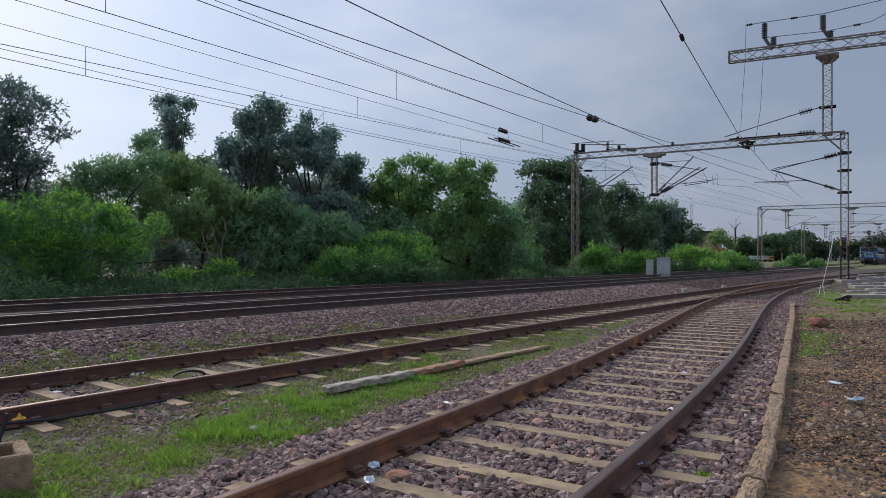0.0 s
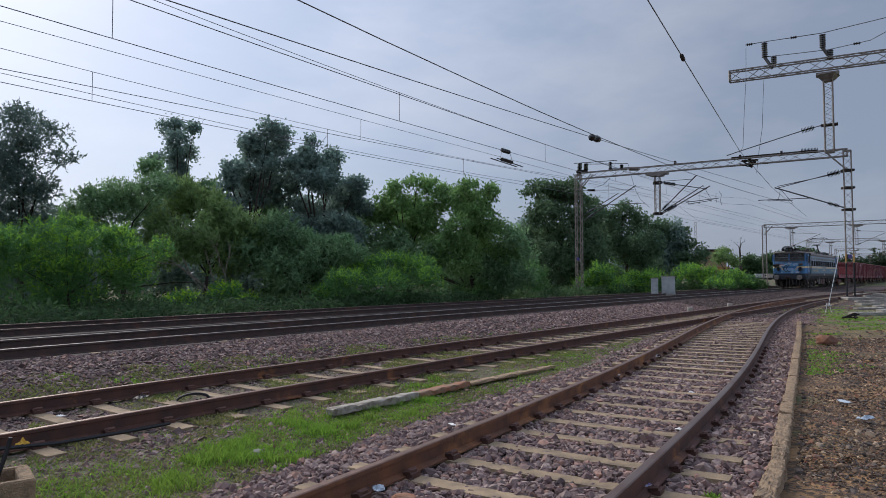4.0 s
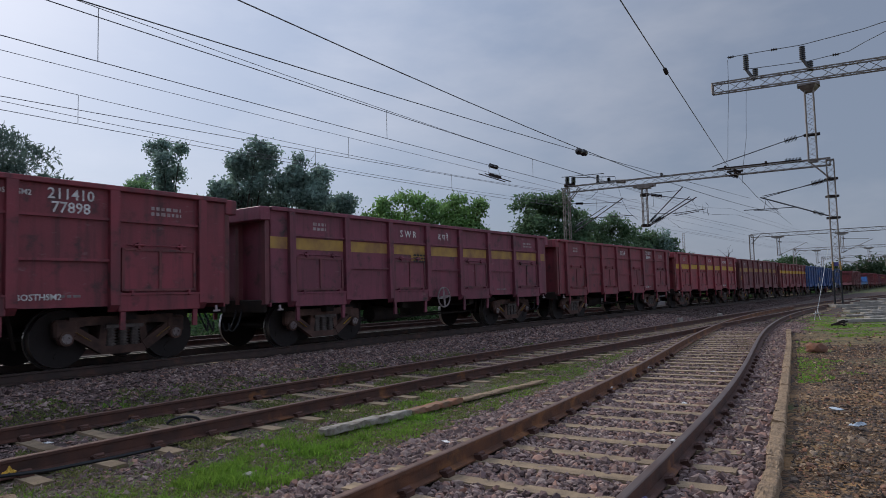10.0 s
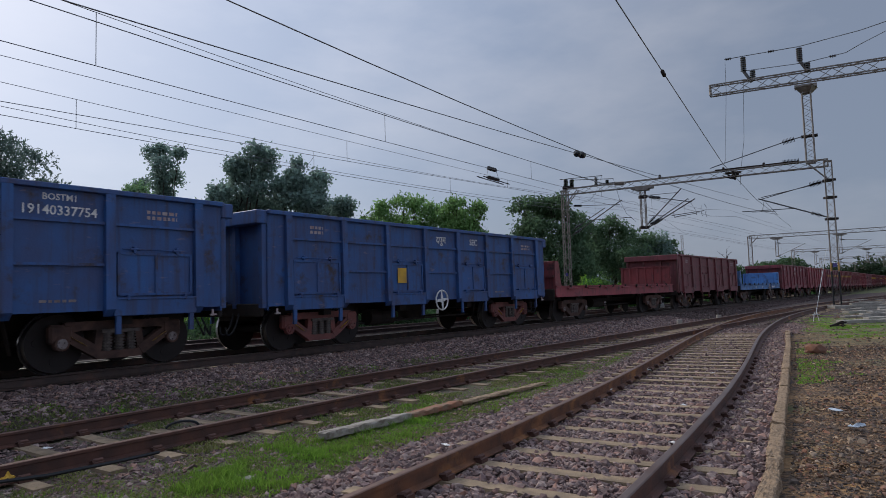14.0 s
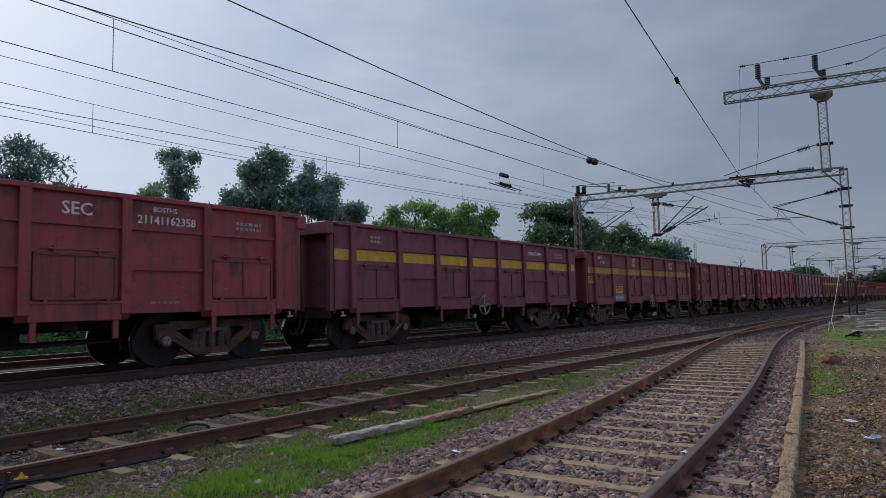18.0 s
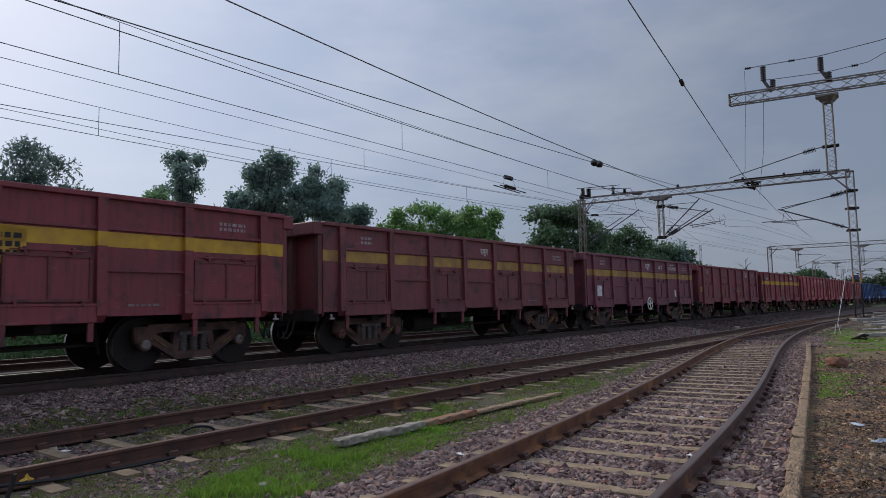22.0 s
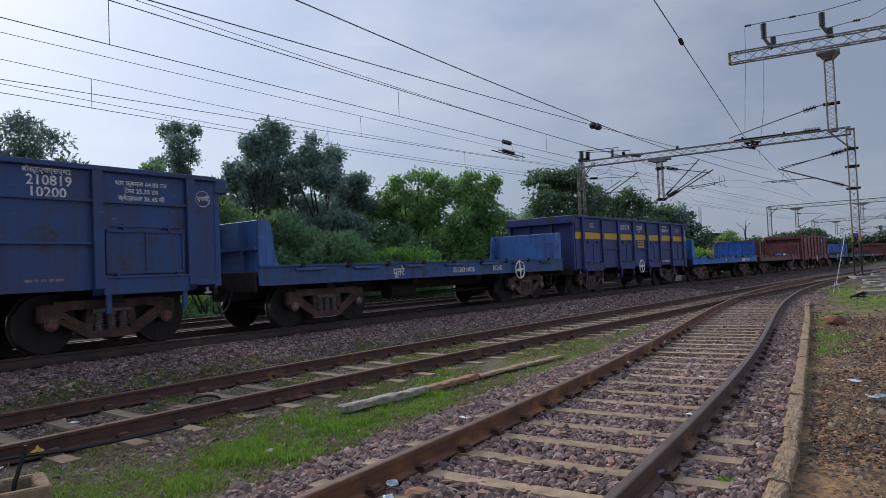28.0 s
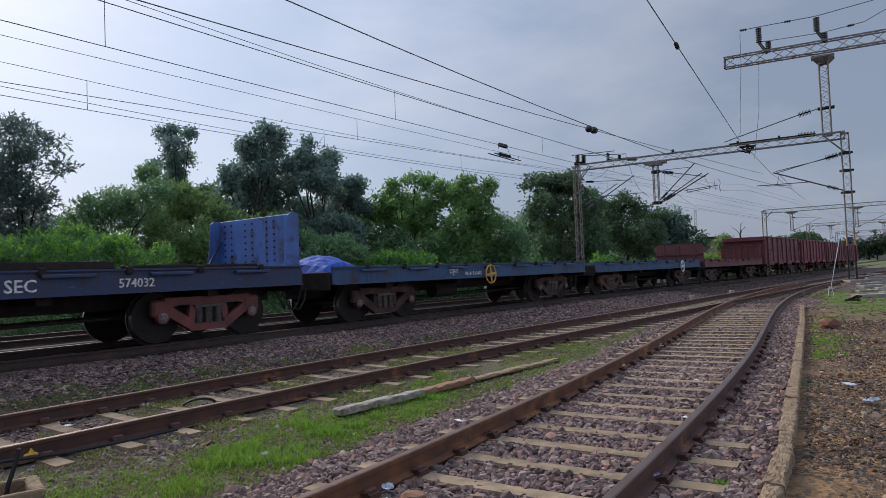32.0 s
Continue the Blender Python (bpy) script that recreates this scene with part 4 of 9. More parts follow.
def build_flat():
    """A bogie flat wagon with deep side bars, stake pockets and low end bulkheads."""
    t = empty("flat_wagon", "flat goods wagon with end bulkheads", "train wagon", "vehicles of the goods train")
    half = 6.75
    part("deck", boxed(-1.42, 1.42, -half, half, 1.20, 1.27), M["paint"], t, "worn steel deck")
    for side in (-1, 1):
        x = side * 1.47
        bm = bmesh.new()
        box(bm, min(x, x - side * 0.05), max(x, x - side * 0.05), -half, half, 1.00, 1.40, 0.008)
        box(bm, min(x - side * 0.04, x + side * 0.05), max(x - side * 0.04, x + side * 0.05), -half, half, 1.385, 1.42)
        box(bm, min(x - side * 0.04, x + side * 0.05), max(x - side * 0.04, x + side * 0.05), -half, half, 0.985, 1.015)
        part("sole_bar", bm, M["paint"], t)
        for k in range(9):
            y = -5.6 + 1.4 * k
            part("stake_pocket", boxed(min(x, x + side * 0.075), max(x, x + side * 0.075), y - 0.06, y + 0.06, 1.32, 1.46, 0.015), M["dark"], t, "dark stake pocket")
        for k in range(7):
            y = -5.4 + 1.8 * k
            part("bracket", boxed(min(x + side * 0.012, x + side * 0.085), max(x + side * 0.012, x + side * 0.085), y - 0.42, y + 0.42, 1.285, 1.345, 0.01), M["paint"], t, "welded lashing bar")
    bm = bmesh.new()
    box(bm, -0.25, 0.25, -half, half, 0.66, 1.2)
    for y in (-4.6, -1.5, 1.5, 4.6):
        box(bm, -1.3, 1.3, y - 0.12, y + 0.12, 0.85, 1.2)
    part("underframe", bm, M["dark"], t, "black underframe")
    bm = bmesh.new()
    tube(bm, (0.55, -1.9, 0.66), (0.55, -0.9, 0.66), 0.22, sides=14)
    part("air_reservoir", bm, M["dark"], t)
    for x in (-0.5, 0.45):
        bm = bmesh.new()
        bar(bm, (x, -3.4, 0.45), (x, 3.4, 0.52), 0.05)
        part("brake_rod", bm, M["dark"], t)
    for e in (-1, 1):
        box_bm = bmesh.new()
        y = e * half
        box(box_bm, -1.42, 1.42, min(y, y + e * 0.08), max(y, y + e * 0.08), 0.86, 1.3, 0.02)
        part("headstock", box_bm, M["dark"], t)
        coupler(t, y, e)
    running_gear(t, 4.6)
    return t


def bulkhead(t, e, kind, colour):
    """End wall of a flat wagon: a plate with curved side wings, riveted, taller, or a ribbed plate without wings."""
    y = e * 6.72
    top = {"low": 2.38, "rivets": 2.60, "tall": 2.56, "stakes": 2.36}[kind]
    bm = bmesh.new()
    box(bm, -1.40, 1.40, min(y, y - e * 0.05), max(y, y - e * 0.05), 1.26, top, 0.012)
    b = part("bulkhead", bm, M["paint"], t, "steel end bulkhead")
    inner = y - e * 0.05
    if kind == "stakes":
        for k in range(7):
            q = -1.3 + 2.6 * k / 6
            part("stiffener", boxed(q - 0.05, q + 0.05, min(inner, inner - e * 0.07), max(inner, inner - e * 0.07), 1.28, top), M["paint"], b)
        part("stiffener", boxed(-1.44, 1.44, min(y, y - e * 0.14), max(y, y - e * 0.14), top, top + 0.05), M["paint"], b)
    else:
        wings = {"low": [(0.58, 1.3), (0.48, 1.47), (0.40, 1.8), (0.36, 2.15), (0.33, top - 0.10), (0.24, top)],
                 "rivets": [(0.50, 1.3), (0.42, 1.5), (0.36, 1.9), (0.33, 2.3), (0.30, top - 0.06), (0.22, top)],
                 "tall": [(0.62, 1.3), (0.52, 1.55), (0.45, 1.95), (0.40, 2.4), (0.34, top)]}[kind]
        for side in (-1, 1):
            bm = bmesh.new()
            x = side * 1.41
            sheet(bm, [(x, y, 1.3)] + [(x, y - e * d, z) for d, z in wings] + [(x, y, top)], 0.03, (side, 0, 0))
            part("wing_plate", bm, M["paint"], b)
    if kind == "rivets":
        bm = bmesh.new()
        for i in range(10):
            for j in range(8):
                if i % 3 != 2:
                    tube(bm, (-1.2 + 0.265 * i, inner, 1.42 + 0.15 * j), (-1.2 + 0.265 * i, inner - e * 0.02, 1.42 + 0.15 * j), 0.022, sides=6)
        tagged(part("rivets", bm, M["dark"], b, "rows of dark rivets"), kind="stuff")
        bm = bmesh.new()
        bar(bm, (-1.3, inner - e * 0.55, 1.3), (-1.3, inner - e * 0.05, 2.1), 0.05)
        part("brace", bm, M["paint"], b)
    for x in (-0.9, 0.0, 0.9):
        part("stiffener", boxed(x - 0.04, x + 0.04, min(y, y + e * 0.07), max(y, y + e * 0.07), 1.28, top - 0.02), M["paint"], b)
    part("stiffener", boxed(-1.4, 1.4, min(y, y + e * 0.09), max(y, y + e * 0.09), 1.75, 1.83), M["paint"], b)


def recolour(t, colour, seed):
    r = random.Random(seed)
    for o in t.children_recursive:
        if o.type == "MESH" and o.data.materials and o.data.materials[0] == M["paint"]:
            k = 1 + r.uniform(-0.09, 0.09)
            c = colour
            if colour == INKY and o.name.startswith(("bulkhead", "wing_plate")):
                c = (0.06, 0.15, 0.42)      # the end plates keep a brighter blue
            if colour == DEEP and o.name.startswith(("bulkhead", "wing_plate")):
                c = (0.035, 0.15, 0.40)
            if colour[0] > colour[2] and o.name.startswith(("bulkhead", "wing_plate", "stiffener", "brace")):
                c = [0.5 * a + 0.5 * b for a, b in zip(colour, (0.13, 0.044, 0.034))]      # rust brown mixed in, also standing in for the shade on these parts
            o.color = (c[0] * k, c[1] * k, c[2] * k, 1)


SIDE_UP = Matrix(((0, 0, 1, 0), (1, 0, 0, 0), (0, 1, 0, 0), (0, 0, 0, 1)))   # writing on the near side, reading towards the rear


def on_side(t, text, y, z, size, mat=None, label="", x=SIDE + 0.022, align="CENTER"):
    m = Matrix.Translation((x, y, z)) @ SIDE_UP
    return lettering(text, size, mat or M["white"], t, m, label or "white stencilled lettering", align=align)


def smudge(t, y, z, w, h, mat=None, label="white stencilled marks", x=SIDE + 0.002, rows=2):
    """Unreadable small writing: short bars in rows."""
    bm = bmesh.new()
    r = random.Random(int(abs(y * 77 + z * 31)))
    for k in range(rows):
        a = y - w / 2
        while a < y + w / 2:
            b = a + r.uniform(0.04, 0.13)
            zz = z + h / 2 - k * h / rows
            box(bm, x, x + 0.002, a, min(b, y + w / 2), zz - h / rows * 0.62, zz)
            a = b + 0.035
    return part("lettering", bm, mat or M["white"], t, label)


def plate(t, y, z, w, h, mat, label, x=SIDE + 0.001, name="painted_panel"):
    return part(name, boxed(x, x + 0.004, y - w / 2, y + w / 2, z - h / 2, z + h / 2), mat, t, label)


def stripe(t, mat, label, over=False):
    """A horizontal band below the upper rib, over the sheets and the posts."""
    posts = POSTS
    edges = [-6.28] + posts + [6.28]
    bm = bmesh.new()
    for a, b in zip(edges[:-1], edges[1:]):
        lo, hi = (a + 0.086 if a > -6.1 else a), (b - 0.086 if b < 6.1 else b)
        if hi > lo:
            box(bm, SIDE, SIDE + 0.004, lo, hi, 2.21, 2.47)
    if over:
        for y in posts:
            box(bm, SIDE, SIDE + 0.103, y - 0.0875, y + 0.0875, 2.22, 2.46)
    return part("stripe", bm, mat, t, label)


GONDOLA, FLATCAR = build_gondola(), build_flat()
MAROON, RED, BROWN, PURPLE, RUST = (0.25, 0.041, 0.056), (0.32, 0.047, 0.061), (0.20, 0.048, 0.055), (0.215, 0.048, 0.075), (0.255, 0.044, 0.054)
CRIMSON, MAUVE = (0.44, 0.072, 0.088), (0.30, 0.105, 0.135)
INDIGO = (0.016, 0.042, 0.18)
TEAL = (0.022, 0.085, 0.19)
INKY = (0.018, 0.048, 0.125)
NAVY = (0.014, 0.060, 0.185)
BLUE, DEEP, PALE, BRIGHT = (0.022, 0.092, 0.275), (0.022, 0.098, 0.26), (0.085, 0.24, 0.52), (0.022, 0.16, 0.50)
# kind, colour, stripe, bulkheads at the front and rear, words (text, y, z, size), panels (y, z, w, h, paint), handwheel
SEC, SECR, ECOR = "दपूम", "दपूमरे", "पूतरे"
CONSIST = [
    ("flat", RED, "", ("low", "low"), [], [(2.1, 1.16, 0.9, 0.1, "white")], False),
    ("car", MAROON, "", None, [(SEC + " SEC", 0.05, 2.76, 0.29), ("211411", 3.42, 2.88, 0.24), ("29023", 3.42, 2.66, 0.24), ("BOSTHSM2", 2.78, 2.86, 0.10)], [], True),
    ("car", MAROON, "", None, [(SEC + " SEC", 0.0, 2.76, 0.28), ("211410", 3.30, 2.88, 0.25), ("77898", 3.30, 2.66, 0.25), ("BOSTHSM2", 2.40, 2.86, 0.12), ("BOSTHSM2", 2.82, 1.2, 0.14)], [], True),
    ("car", PURPLE, "faded", None, [("S W R", -1.6, 2.76, 0.26), ("द प रे", 0.0, 2.76, 0.24)], [(-1.2, 2.1, 0.6, 0.34, "faded")], True),
    ("car", MAROON, "", None, [("ECoR", 0.0, 2.76, 0.26), ("211210", 3.25, 2.87, 0.23), ("80696", 3.25, 2.66, 0.23), ("BOSTHS", 3.0, 1.2, 0.12)], [], False),
    ("car", RED, "yellow", None, [("S C R", 0.0, 2.76, 0.26), ("21160754503", 3.22, 2.74, 0.235), ("BOSTHS M1", 3.22, 1.2, 0.15), ("NP", 5.88, 2.66, 0.15)], [], False),
    ("car", BROWN, "faded", None, [(SEC, 0.2, 2.76, 0.26)], [(-5.9, 1.75, 0.34, 0.3, "faded"), (0.9, 1.6, 0.6, 0.34, "faded")], False),
    ("car", RUST, "yellow", None, [(SEC, -1.8, 2.76, 0.28), ("E C", 0.0, 2.76, 0.26), ("2114107", 3.2, 2.72, 0.22)], [], True),
    ("car", BLUE, "", None, [("दपूम", -0.4, 2.76, 0.28), ("SEC", 1.4, 2.76, 0.26), ("BOSTM1", 3.2, 2.90, 0.15), ("19140337754", 3.2, 2.68, 0.22)], [(1.6, 1.75, 0.34, 0.42, "yellow")], True),
    ("car", BLUE, "", None, [("दपूम", 0.0, 2.76, 0.28), ("SEC", 1.7, 2.76, 0.26)], [(-1.85, 1.72, 0.36, 0.40, "yellow")], True),
    ("flat", RED, "", ("low", "stakes"), [], [], False),
    ("car", BROWN, "", None, [], [], False),
    ("flat", PALE, "", ("low", "low"), [("SER", 0.1, 1.14, 0.22), ("दपूरे", -2.2, 1.14, 0.2), ("5401731", 4.45, 1.16, 0.15)], [(3.65, 1.14, 0.62, 0.13, "white")], 2.15),
    ("car", MAROON, "", None, [(SECR, 0.0, 2.78, 0.28), ("SECR", 0.0, 2.34, 0.22), ("21140660671", 3.2, 2.74, 0.18)], [], True),
    ("car", RED, "", None, [(SEC, 0.0, 2.76, 0.24), ("SEC", 1.6, 2.78, 0.30), ("BOSTHS", 3.15, 2.90, 0.13), ("21141162358", 3.2, 2.70, 0.21)], [(-2.5, 1.5, 0.6, 0.4, "faded")], True),
    ("car", PURPLE, "yellow", None, [("20800136343", 3.2, 2.74, 0.18)], [], True),
    ("car", MAROON, "faded", None, [("दपूरे", -1.6, 2.85, 0.25), ("SER", -1.6, 2.64, 0.23), ("230715", 3.2, 2.84, 0.2), ("8102", 3.2, 2.64, 0.2), ("SER 230715 81023", -3.3, 1.2, 0.13), ("वापसी", -5.1, 2.86, 0.17), ("R  8-21", -4.9, 2.68, 0.15)], [(-3.25, 1.6, 0.75, 0.42, "yellow"), (-3.3, 1.2, 1.25, 0.27, "loco_teal"), (-6.0, 1.95, 0.5, 0.26, "yellow")], True),
    ("car", MAROON, "", None, [("दरे", 0.1, 2.83, 0.22), ("S R", 0.1, 2.6, 0.22), ("210618", 3.1, 2.86, 0.25), ("11503", 3.05, 2.65, 0.25), ("BOSTHSM2 (MBS)", 3.1, 1.2, 0.145), ("NP", 6.0, 2.7, 0.15)], [(3.1, 1.60, 0.8, 0.26, "faded"), (-5.95, 1.75, 0.4, 0.3, "faded"), (-2.4, 1.42, 0.72, 0.36, "faded")], False),
    ("car", RED, "", None, [("पूरे", -1.6, 2.86, 0.27), ("E R", -1.6, 2.64, 0.24), ("210210", 3.05, 2.86, 0.21), ("10195", 3.05, 2.66, 0.21), ("वापसी", -5.2, 2.88, 0.17), ("R.  7-24", -4.95, 2.70, 0.15)], [(-6.02, 1.95, 0.34, 0.2, "yellow"), (-3.3, 1.62, 0.8, 0.4, "yellow")], False),
    ("car", MAUVE, "olive", None, [(ECOR, -1.65, 2.76, 0.29), ("ECoR", 0.0, 2.74, 0.24), ("BOSTHS", 3.2, 2.90, 0.11), ("19120640186", 3.2, 2.70, 0.2)], [], True),
    ("car", RUST, "yellow", None, [], [(0.9, 2.15, 0.75, 0.56, "yellow"), (-5.95, 1.9, 0.4, 0.3, "faded")], False),
    ("car", BROWN, "faded", None, [(SEC, 0.3, 2.74, 0.24)], [], False),
    ("car", PURPLE, "faded", None, [(SEC, 0.0, 2.76, 0.3), ("S E C", 1.6, 2.74, 0.23), ("BOSTHSM1", 3.2, 2.9, 0.11), ("21141264427", 3.2, 2.72, 0.21)], [(-5.3, 1.6, 0.4, 0.42, "white"), (3.6, 1.5, 0.22, 0.34, "white")], True),
    ("car", MAROON, "", None, [("23418", 3.25, 2.83, 0.2), ("10563", 3.25, 2.64, 0.2), ("NP", 5.95, 2.66, 0.15)], [(-5.95, 1.75, 0.4, 0.3, "faded"), (-2.4, 1.5, 0.72, 0.36, "faded"), (1.2, 1.7, 1.1, 0.14, "faded")], False),
    ("car", RED, "yellow", None, [("पूमरे", -0.3, 2.83, 0.22), ("ECR", -0.3, 2.6, 0.22), ("21407225", 3.2, 2.74, 0.2), ("R-11-20", -4.8, 2.62, 0.17)], [(-4.8, 2.66, 0.52, 0.24, "green"), (-6.0, 1.15, 0.34, 0.24, "green"), (0.0, 2.05, 1.2, 0.3, "faded")], True),
    ("car", CRIMSON, "", None, [(SEC, 0.2, 2.74, 0.26), ("SEC", 1.9, 2.74, 0.24), ("21141162181", 3.2, 2.70, 0.2)], [(-1.65, 1.62, 0.42, 0.36, "yellow")], False),
    ("car", CRIMSON, "", None, [("दरे", 0.2, 2.83, 0.2), ("SR", 0.2, 2.62, 0.2)], [(-5.95, 1.75, 0.4, 0.3, "yellow"), (-2.4, 1.5, 0.72, 0.36, "yellow")], True),
    ("car", CRIMSON, "", None, [("NR", 0.2, 2.7, 0.22)], [(-2.4, 1.5, 0.6, 0.36, "faded")], True),
    ("car", BLUE, "", None, [("SECR", 0.2, 2.7, 0.22)], [], True),
    ("car", NAVY, "", None, [("उरे", -0.1, 2.84, 0.22), ("NR", -0.1, 2.6, 0.2), ("बोस्टएचएसएम2", 3.25, 2.96, 0.12), ("210819", 3.28, 2.80, 0.23), ("10200", 3.25, 2.61, 0.23), ("भार क्षमता 64.03 टन", 4.8, 2.86, 0.115), ("टेयर 25.30 टन", 4.8, 2.73, 0.115), ("क्षेत्रफल 36.45 मी", 4.8, 2.6, 0.115), ("एनपी", 5.82, 2.68, 0.13)], [(-2.4, 1.5, 0.72, 0.36, "yellow"), (-5.95, 1.75, 0.4, 0.3, "yellow")], True),
    ("flat", DEEP, "", ("low", "low"), [(ECOR, -2.4, 1.16, 0.28), ("55120314025", 0.5, 1.15, 0.2), ("ECoR", 2.3, 1.16, 0.22)], [], 3.5),
    ("car", INDIGO, "yellow", None, [("S E C R", -1.62, 2.74, 0.31), (SECR, 0.0, 2.74, 0.31), ("9140320169", 3.15, 2.70, 0.21), ("BOSTHS M2", 3.15, 2.89, 0.12), ("SECR 19140320169", 3.2, 1.2, 0.13), ("BOSTHS M2", -0.92, 1.2, 0.13), ("NP", 5.95, 2.68, 0.14)], [(0.12, 2.02, 0.72, 0.3, "yellow")], True),
    ("flat", BRIGHT, "", ("low", "stakes"), [("WR", -0.6, 1.16, 0.22), ("94081910242", 4.25, 1.15, 0.2)], [(3.1, 1.14, 0.72, 0.17, "white")], False),
    ("flat", BROWN, "", ("tall", "low"), [], [], True),
    ("car", BROWN, "", None, [("म रे", -1.6, 2.84, 0.25), ("C R", -1.6, 2.64, 0.25), ("वापसी", -5.1, 2.8, 0.15), ("R  01-25", -5.0, 2.62, 0.14), ("BOSTHSM2", 3.45, 2.9, 0.1), ("210119", 3.2, 2.76, 0.19), ("10164", 3.2, 2.59, 0.19), ("NP", 5.85, 2.7, 0.14), ("BOSTHSM2", 3.3, 1.2, 0.13)], [(-3.2, 1.55, 0.7, 0.42, "yellow")], True),
    ("flat", INKY, "", ("low", "rivets"), [("SEC", 1.1, 1.16, 0.28), ("574032", 2.95, 1.16, 0.22)], [], -1.9),
    ("flat", TEAL, "", (None, None), [(SECR, -2.0, 1.2, 0.2), ("94141310475", -1.0, 1.12, 0.16)], [], -0.2),
    ("flat", TEAL, "", (None, None), [], [], True),
    ("flat", BROWN, "", ("stakes", "stakes"), [], [], False),
    ("car", BROWN, "", None, [], [], False),
    ("car", MAROON, "", None, [], [], False),
    ("car", BROWN, "", None, [], [], False),
    ("car", MAROON, "", None, [], [], False),
]
NAMES = {MAROON: "maroon", MAUVE: "greyish mauve", RED: "red", CRIMSON: "crimson", BROWN: "brown-red", PURPLE: "purplish maroon", RUST: "rust-red", BLUE: "blue", DEEP: "deep blue", NAVY: "navy blue", INKY: "dusky blue", TEAL: "dull steel-blue", INDIGO: "indigo blue", PALE: "pale blue", BRIGHT: "bright blue"}


def dress(i, row):
    kind, colour, band, ends, words, panels, brake = row
    t = copy_thing(FLATCAR if kind == "flat" else GONDOLA, Matrix())
    near = (0.006, 1.472) if kind == "flat" else (0.004, SIDE)
    if kind == "flat":
        for e, k in zip((-1, 1), ends):
            if k:
                bulkhead(t, e, k, colour)
        tagged(t, f"{NAMES[colour]} flat goods wagon with " + ("steel end bulkheads" if any(ends) else "an empty low deck"))
    else:
        tagged(t, f"{NAMES[colour]} open wagon with ribbed sides" + {"": "", "yellow": " and a yellow stripe", "faded": " and a faded yellow stripe", "olive": " and a worn olive stripe"}[band])
    if band:
        stripe(t, M[band], {"faded": "faded ochre stripe", "olive": "worn olive stripe", "yellow": "bright yellow stripe"}[band], i in (7, 16, 20, 22, 24))
    for y, z, w, h, mt in panels:
        plate(t, y, z, w, h, M[mt], f"small {dict(yellow='yellow', faded='faded ochre', white='whitish', green='green', loco_teal='slate blue').get(mt)} painted panel", x=near[1] + (0.052 if kind == "flat" else 0.056 if 1.2 < z < 2.1 and min(abs(y - c) for c in (-4.86, -1.6, 1.6, 4.86)) < 0.7 else 0.0))
        if w >= 0.5 and mt in ("yellow", "faded") and kind == "car":
            smudge(t, y, z, w * 0.86, h * 0.72, mat=M["black"], label="small dark writing", x=near[1] + (0.062 if min(abs(y - c) for c in (-4.86, -1.6, 1.6, 4.86)) < 0.7 else 0.006), rows=3)
    for text, y, z, size in words:
        if text in ("NP", "एनपी"):
            y = 6.02
            bm = bmesh.new()
            strand(bm, [(near[1] + 0.006, y + 0.15 * math.cos(q), z + 0.15 * math.sin(q)) for q in np.linspace(0, 6.2832, 25)], 0.007, 4)
            part("ring_mark", bm, M["white"], t, "white painted ring")
        on_side(t, text, y, z, size, x=near[1] + (0.012 if kind != "flat" else 0.012))
    if kind == "car":
        if not any(abs(w[1] + 5.0) < 0.5 for w in words):
            smudge(t, -4.85, 2.74, 0.4, 0.22, x=SIDE + 0.0055, mat=M["chalk"])
        smudge(t, 5.0, 2.72, 0.6, 0.2, x=SIDE + 0.0055, mat=M["chalk"]) if not any(abs(w[1] - 5.0) < 0.6 for w in words) else None
        smudge(t, 3.2, 1.2, 0.6, 0.07, x=SIDE + 0.0055, rows=1, mat=M["wheel_grey"])
    if brake:
        handwheel(t, {7: 0.15, 16: 0.2, 19: 0.3}.get(i, -0.2) if kind == "car" else (3.5 if brake is True else brake), x=SIDE + (0.14 if kind == "car" else 0.09), z=1.02 if kind == "car" else 1.08, mat="yellow" if brake == -0.2 else "white" if i != 33 and colour in (BLUE, DEEP, NAVY, INDIGO, BROWN, INKY, TEAL) or i in (22, 26) else "cap_red" if i == 7 else "wheel_grey")
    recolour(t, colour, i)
    for o in t.children_recursive:
        if i in (0, 9, 35) and o.name.startswith(("bogie", "side_frame", "axle_cap")):
            o.material_slots[0].link = "OBJECT"
            o.material_slots[0].material = M["bogie_red"]
        if o.name.startswith("end_plate") and i % 4 == 1:
            o.material_slots[0].link = "OBJECT"
            o.material_slots[0].material = M["cap_red"]
    if kind == "car":
        for e in (-1, 1):
            for k in (-1, 1):
                bm = bmesh.new()
                a, b = Vector((1.168, e * 4.4 + k * 0.86, 0.605)), Vector((1.168, e * 4.4 + k * 0.60, 0.44))
                bar(bm, a, b, 0.09, 0.004)
                part("stencil", bm, M["faded" if i % 3 else "yellow"], t, "yellow stencil patch on the bogie")
    if i == 35:
        for y0, y1, z0 in ((-6.7, 2.6, 1.42), (2.75, 5.6, 1.42)):
            part("edge_beam", boxed(1.28, 1.42, y0, y1, z0, z0 + (0.13 if y0 < 0 else 0.06), 0.01), M["dark"], t, "dark steel beam lying along the deck edge")
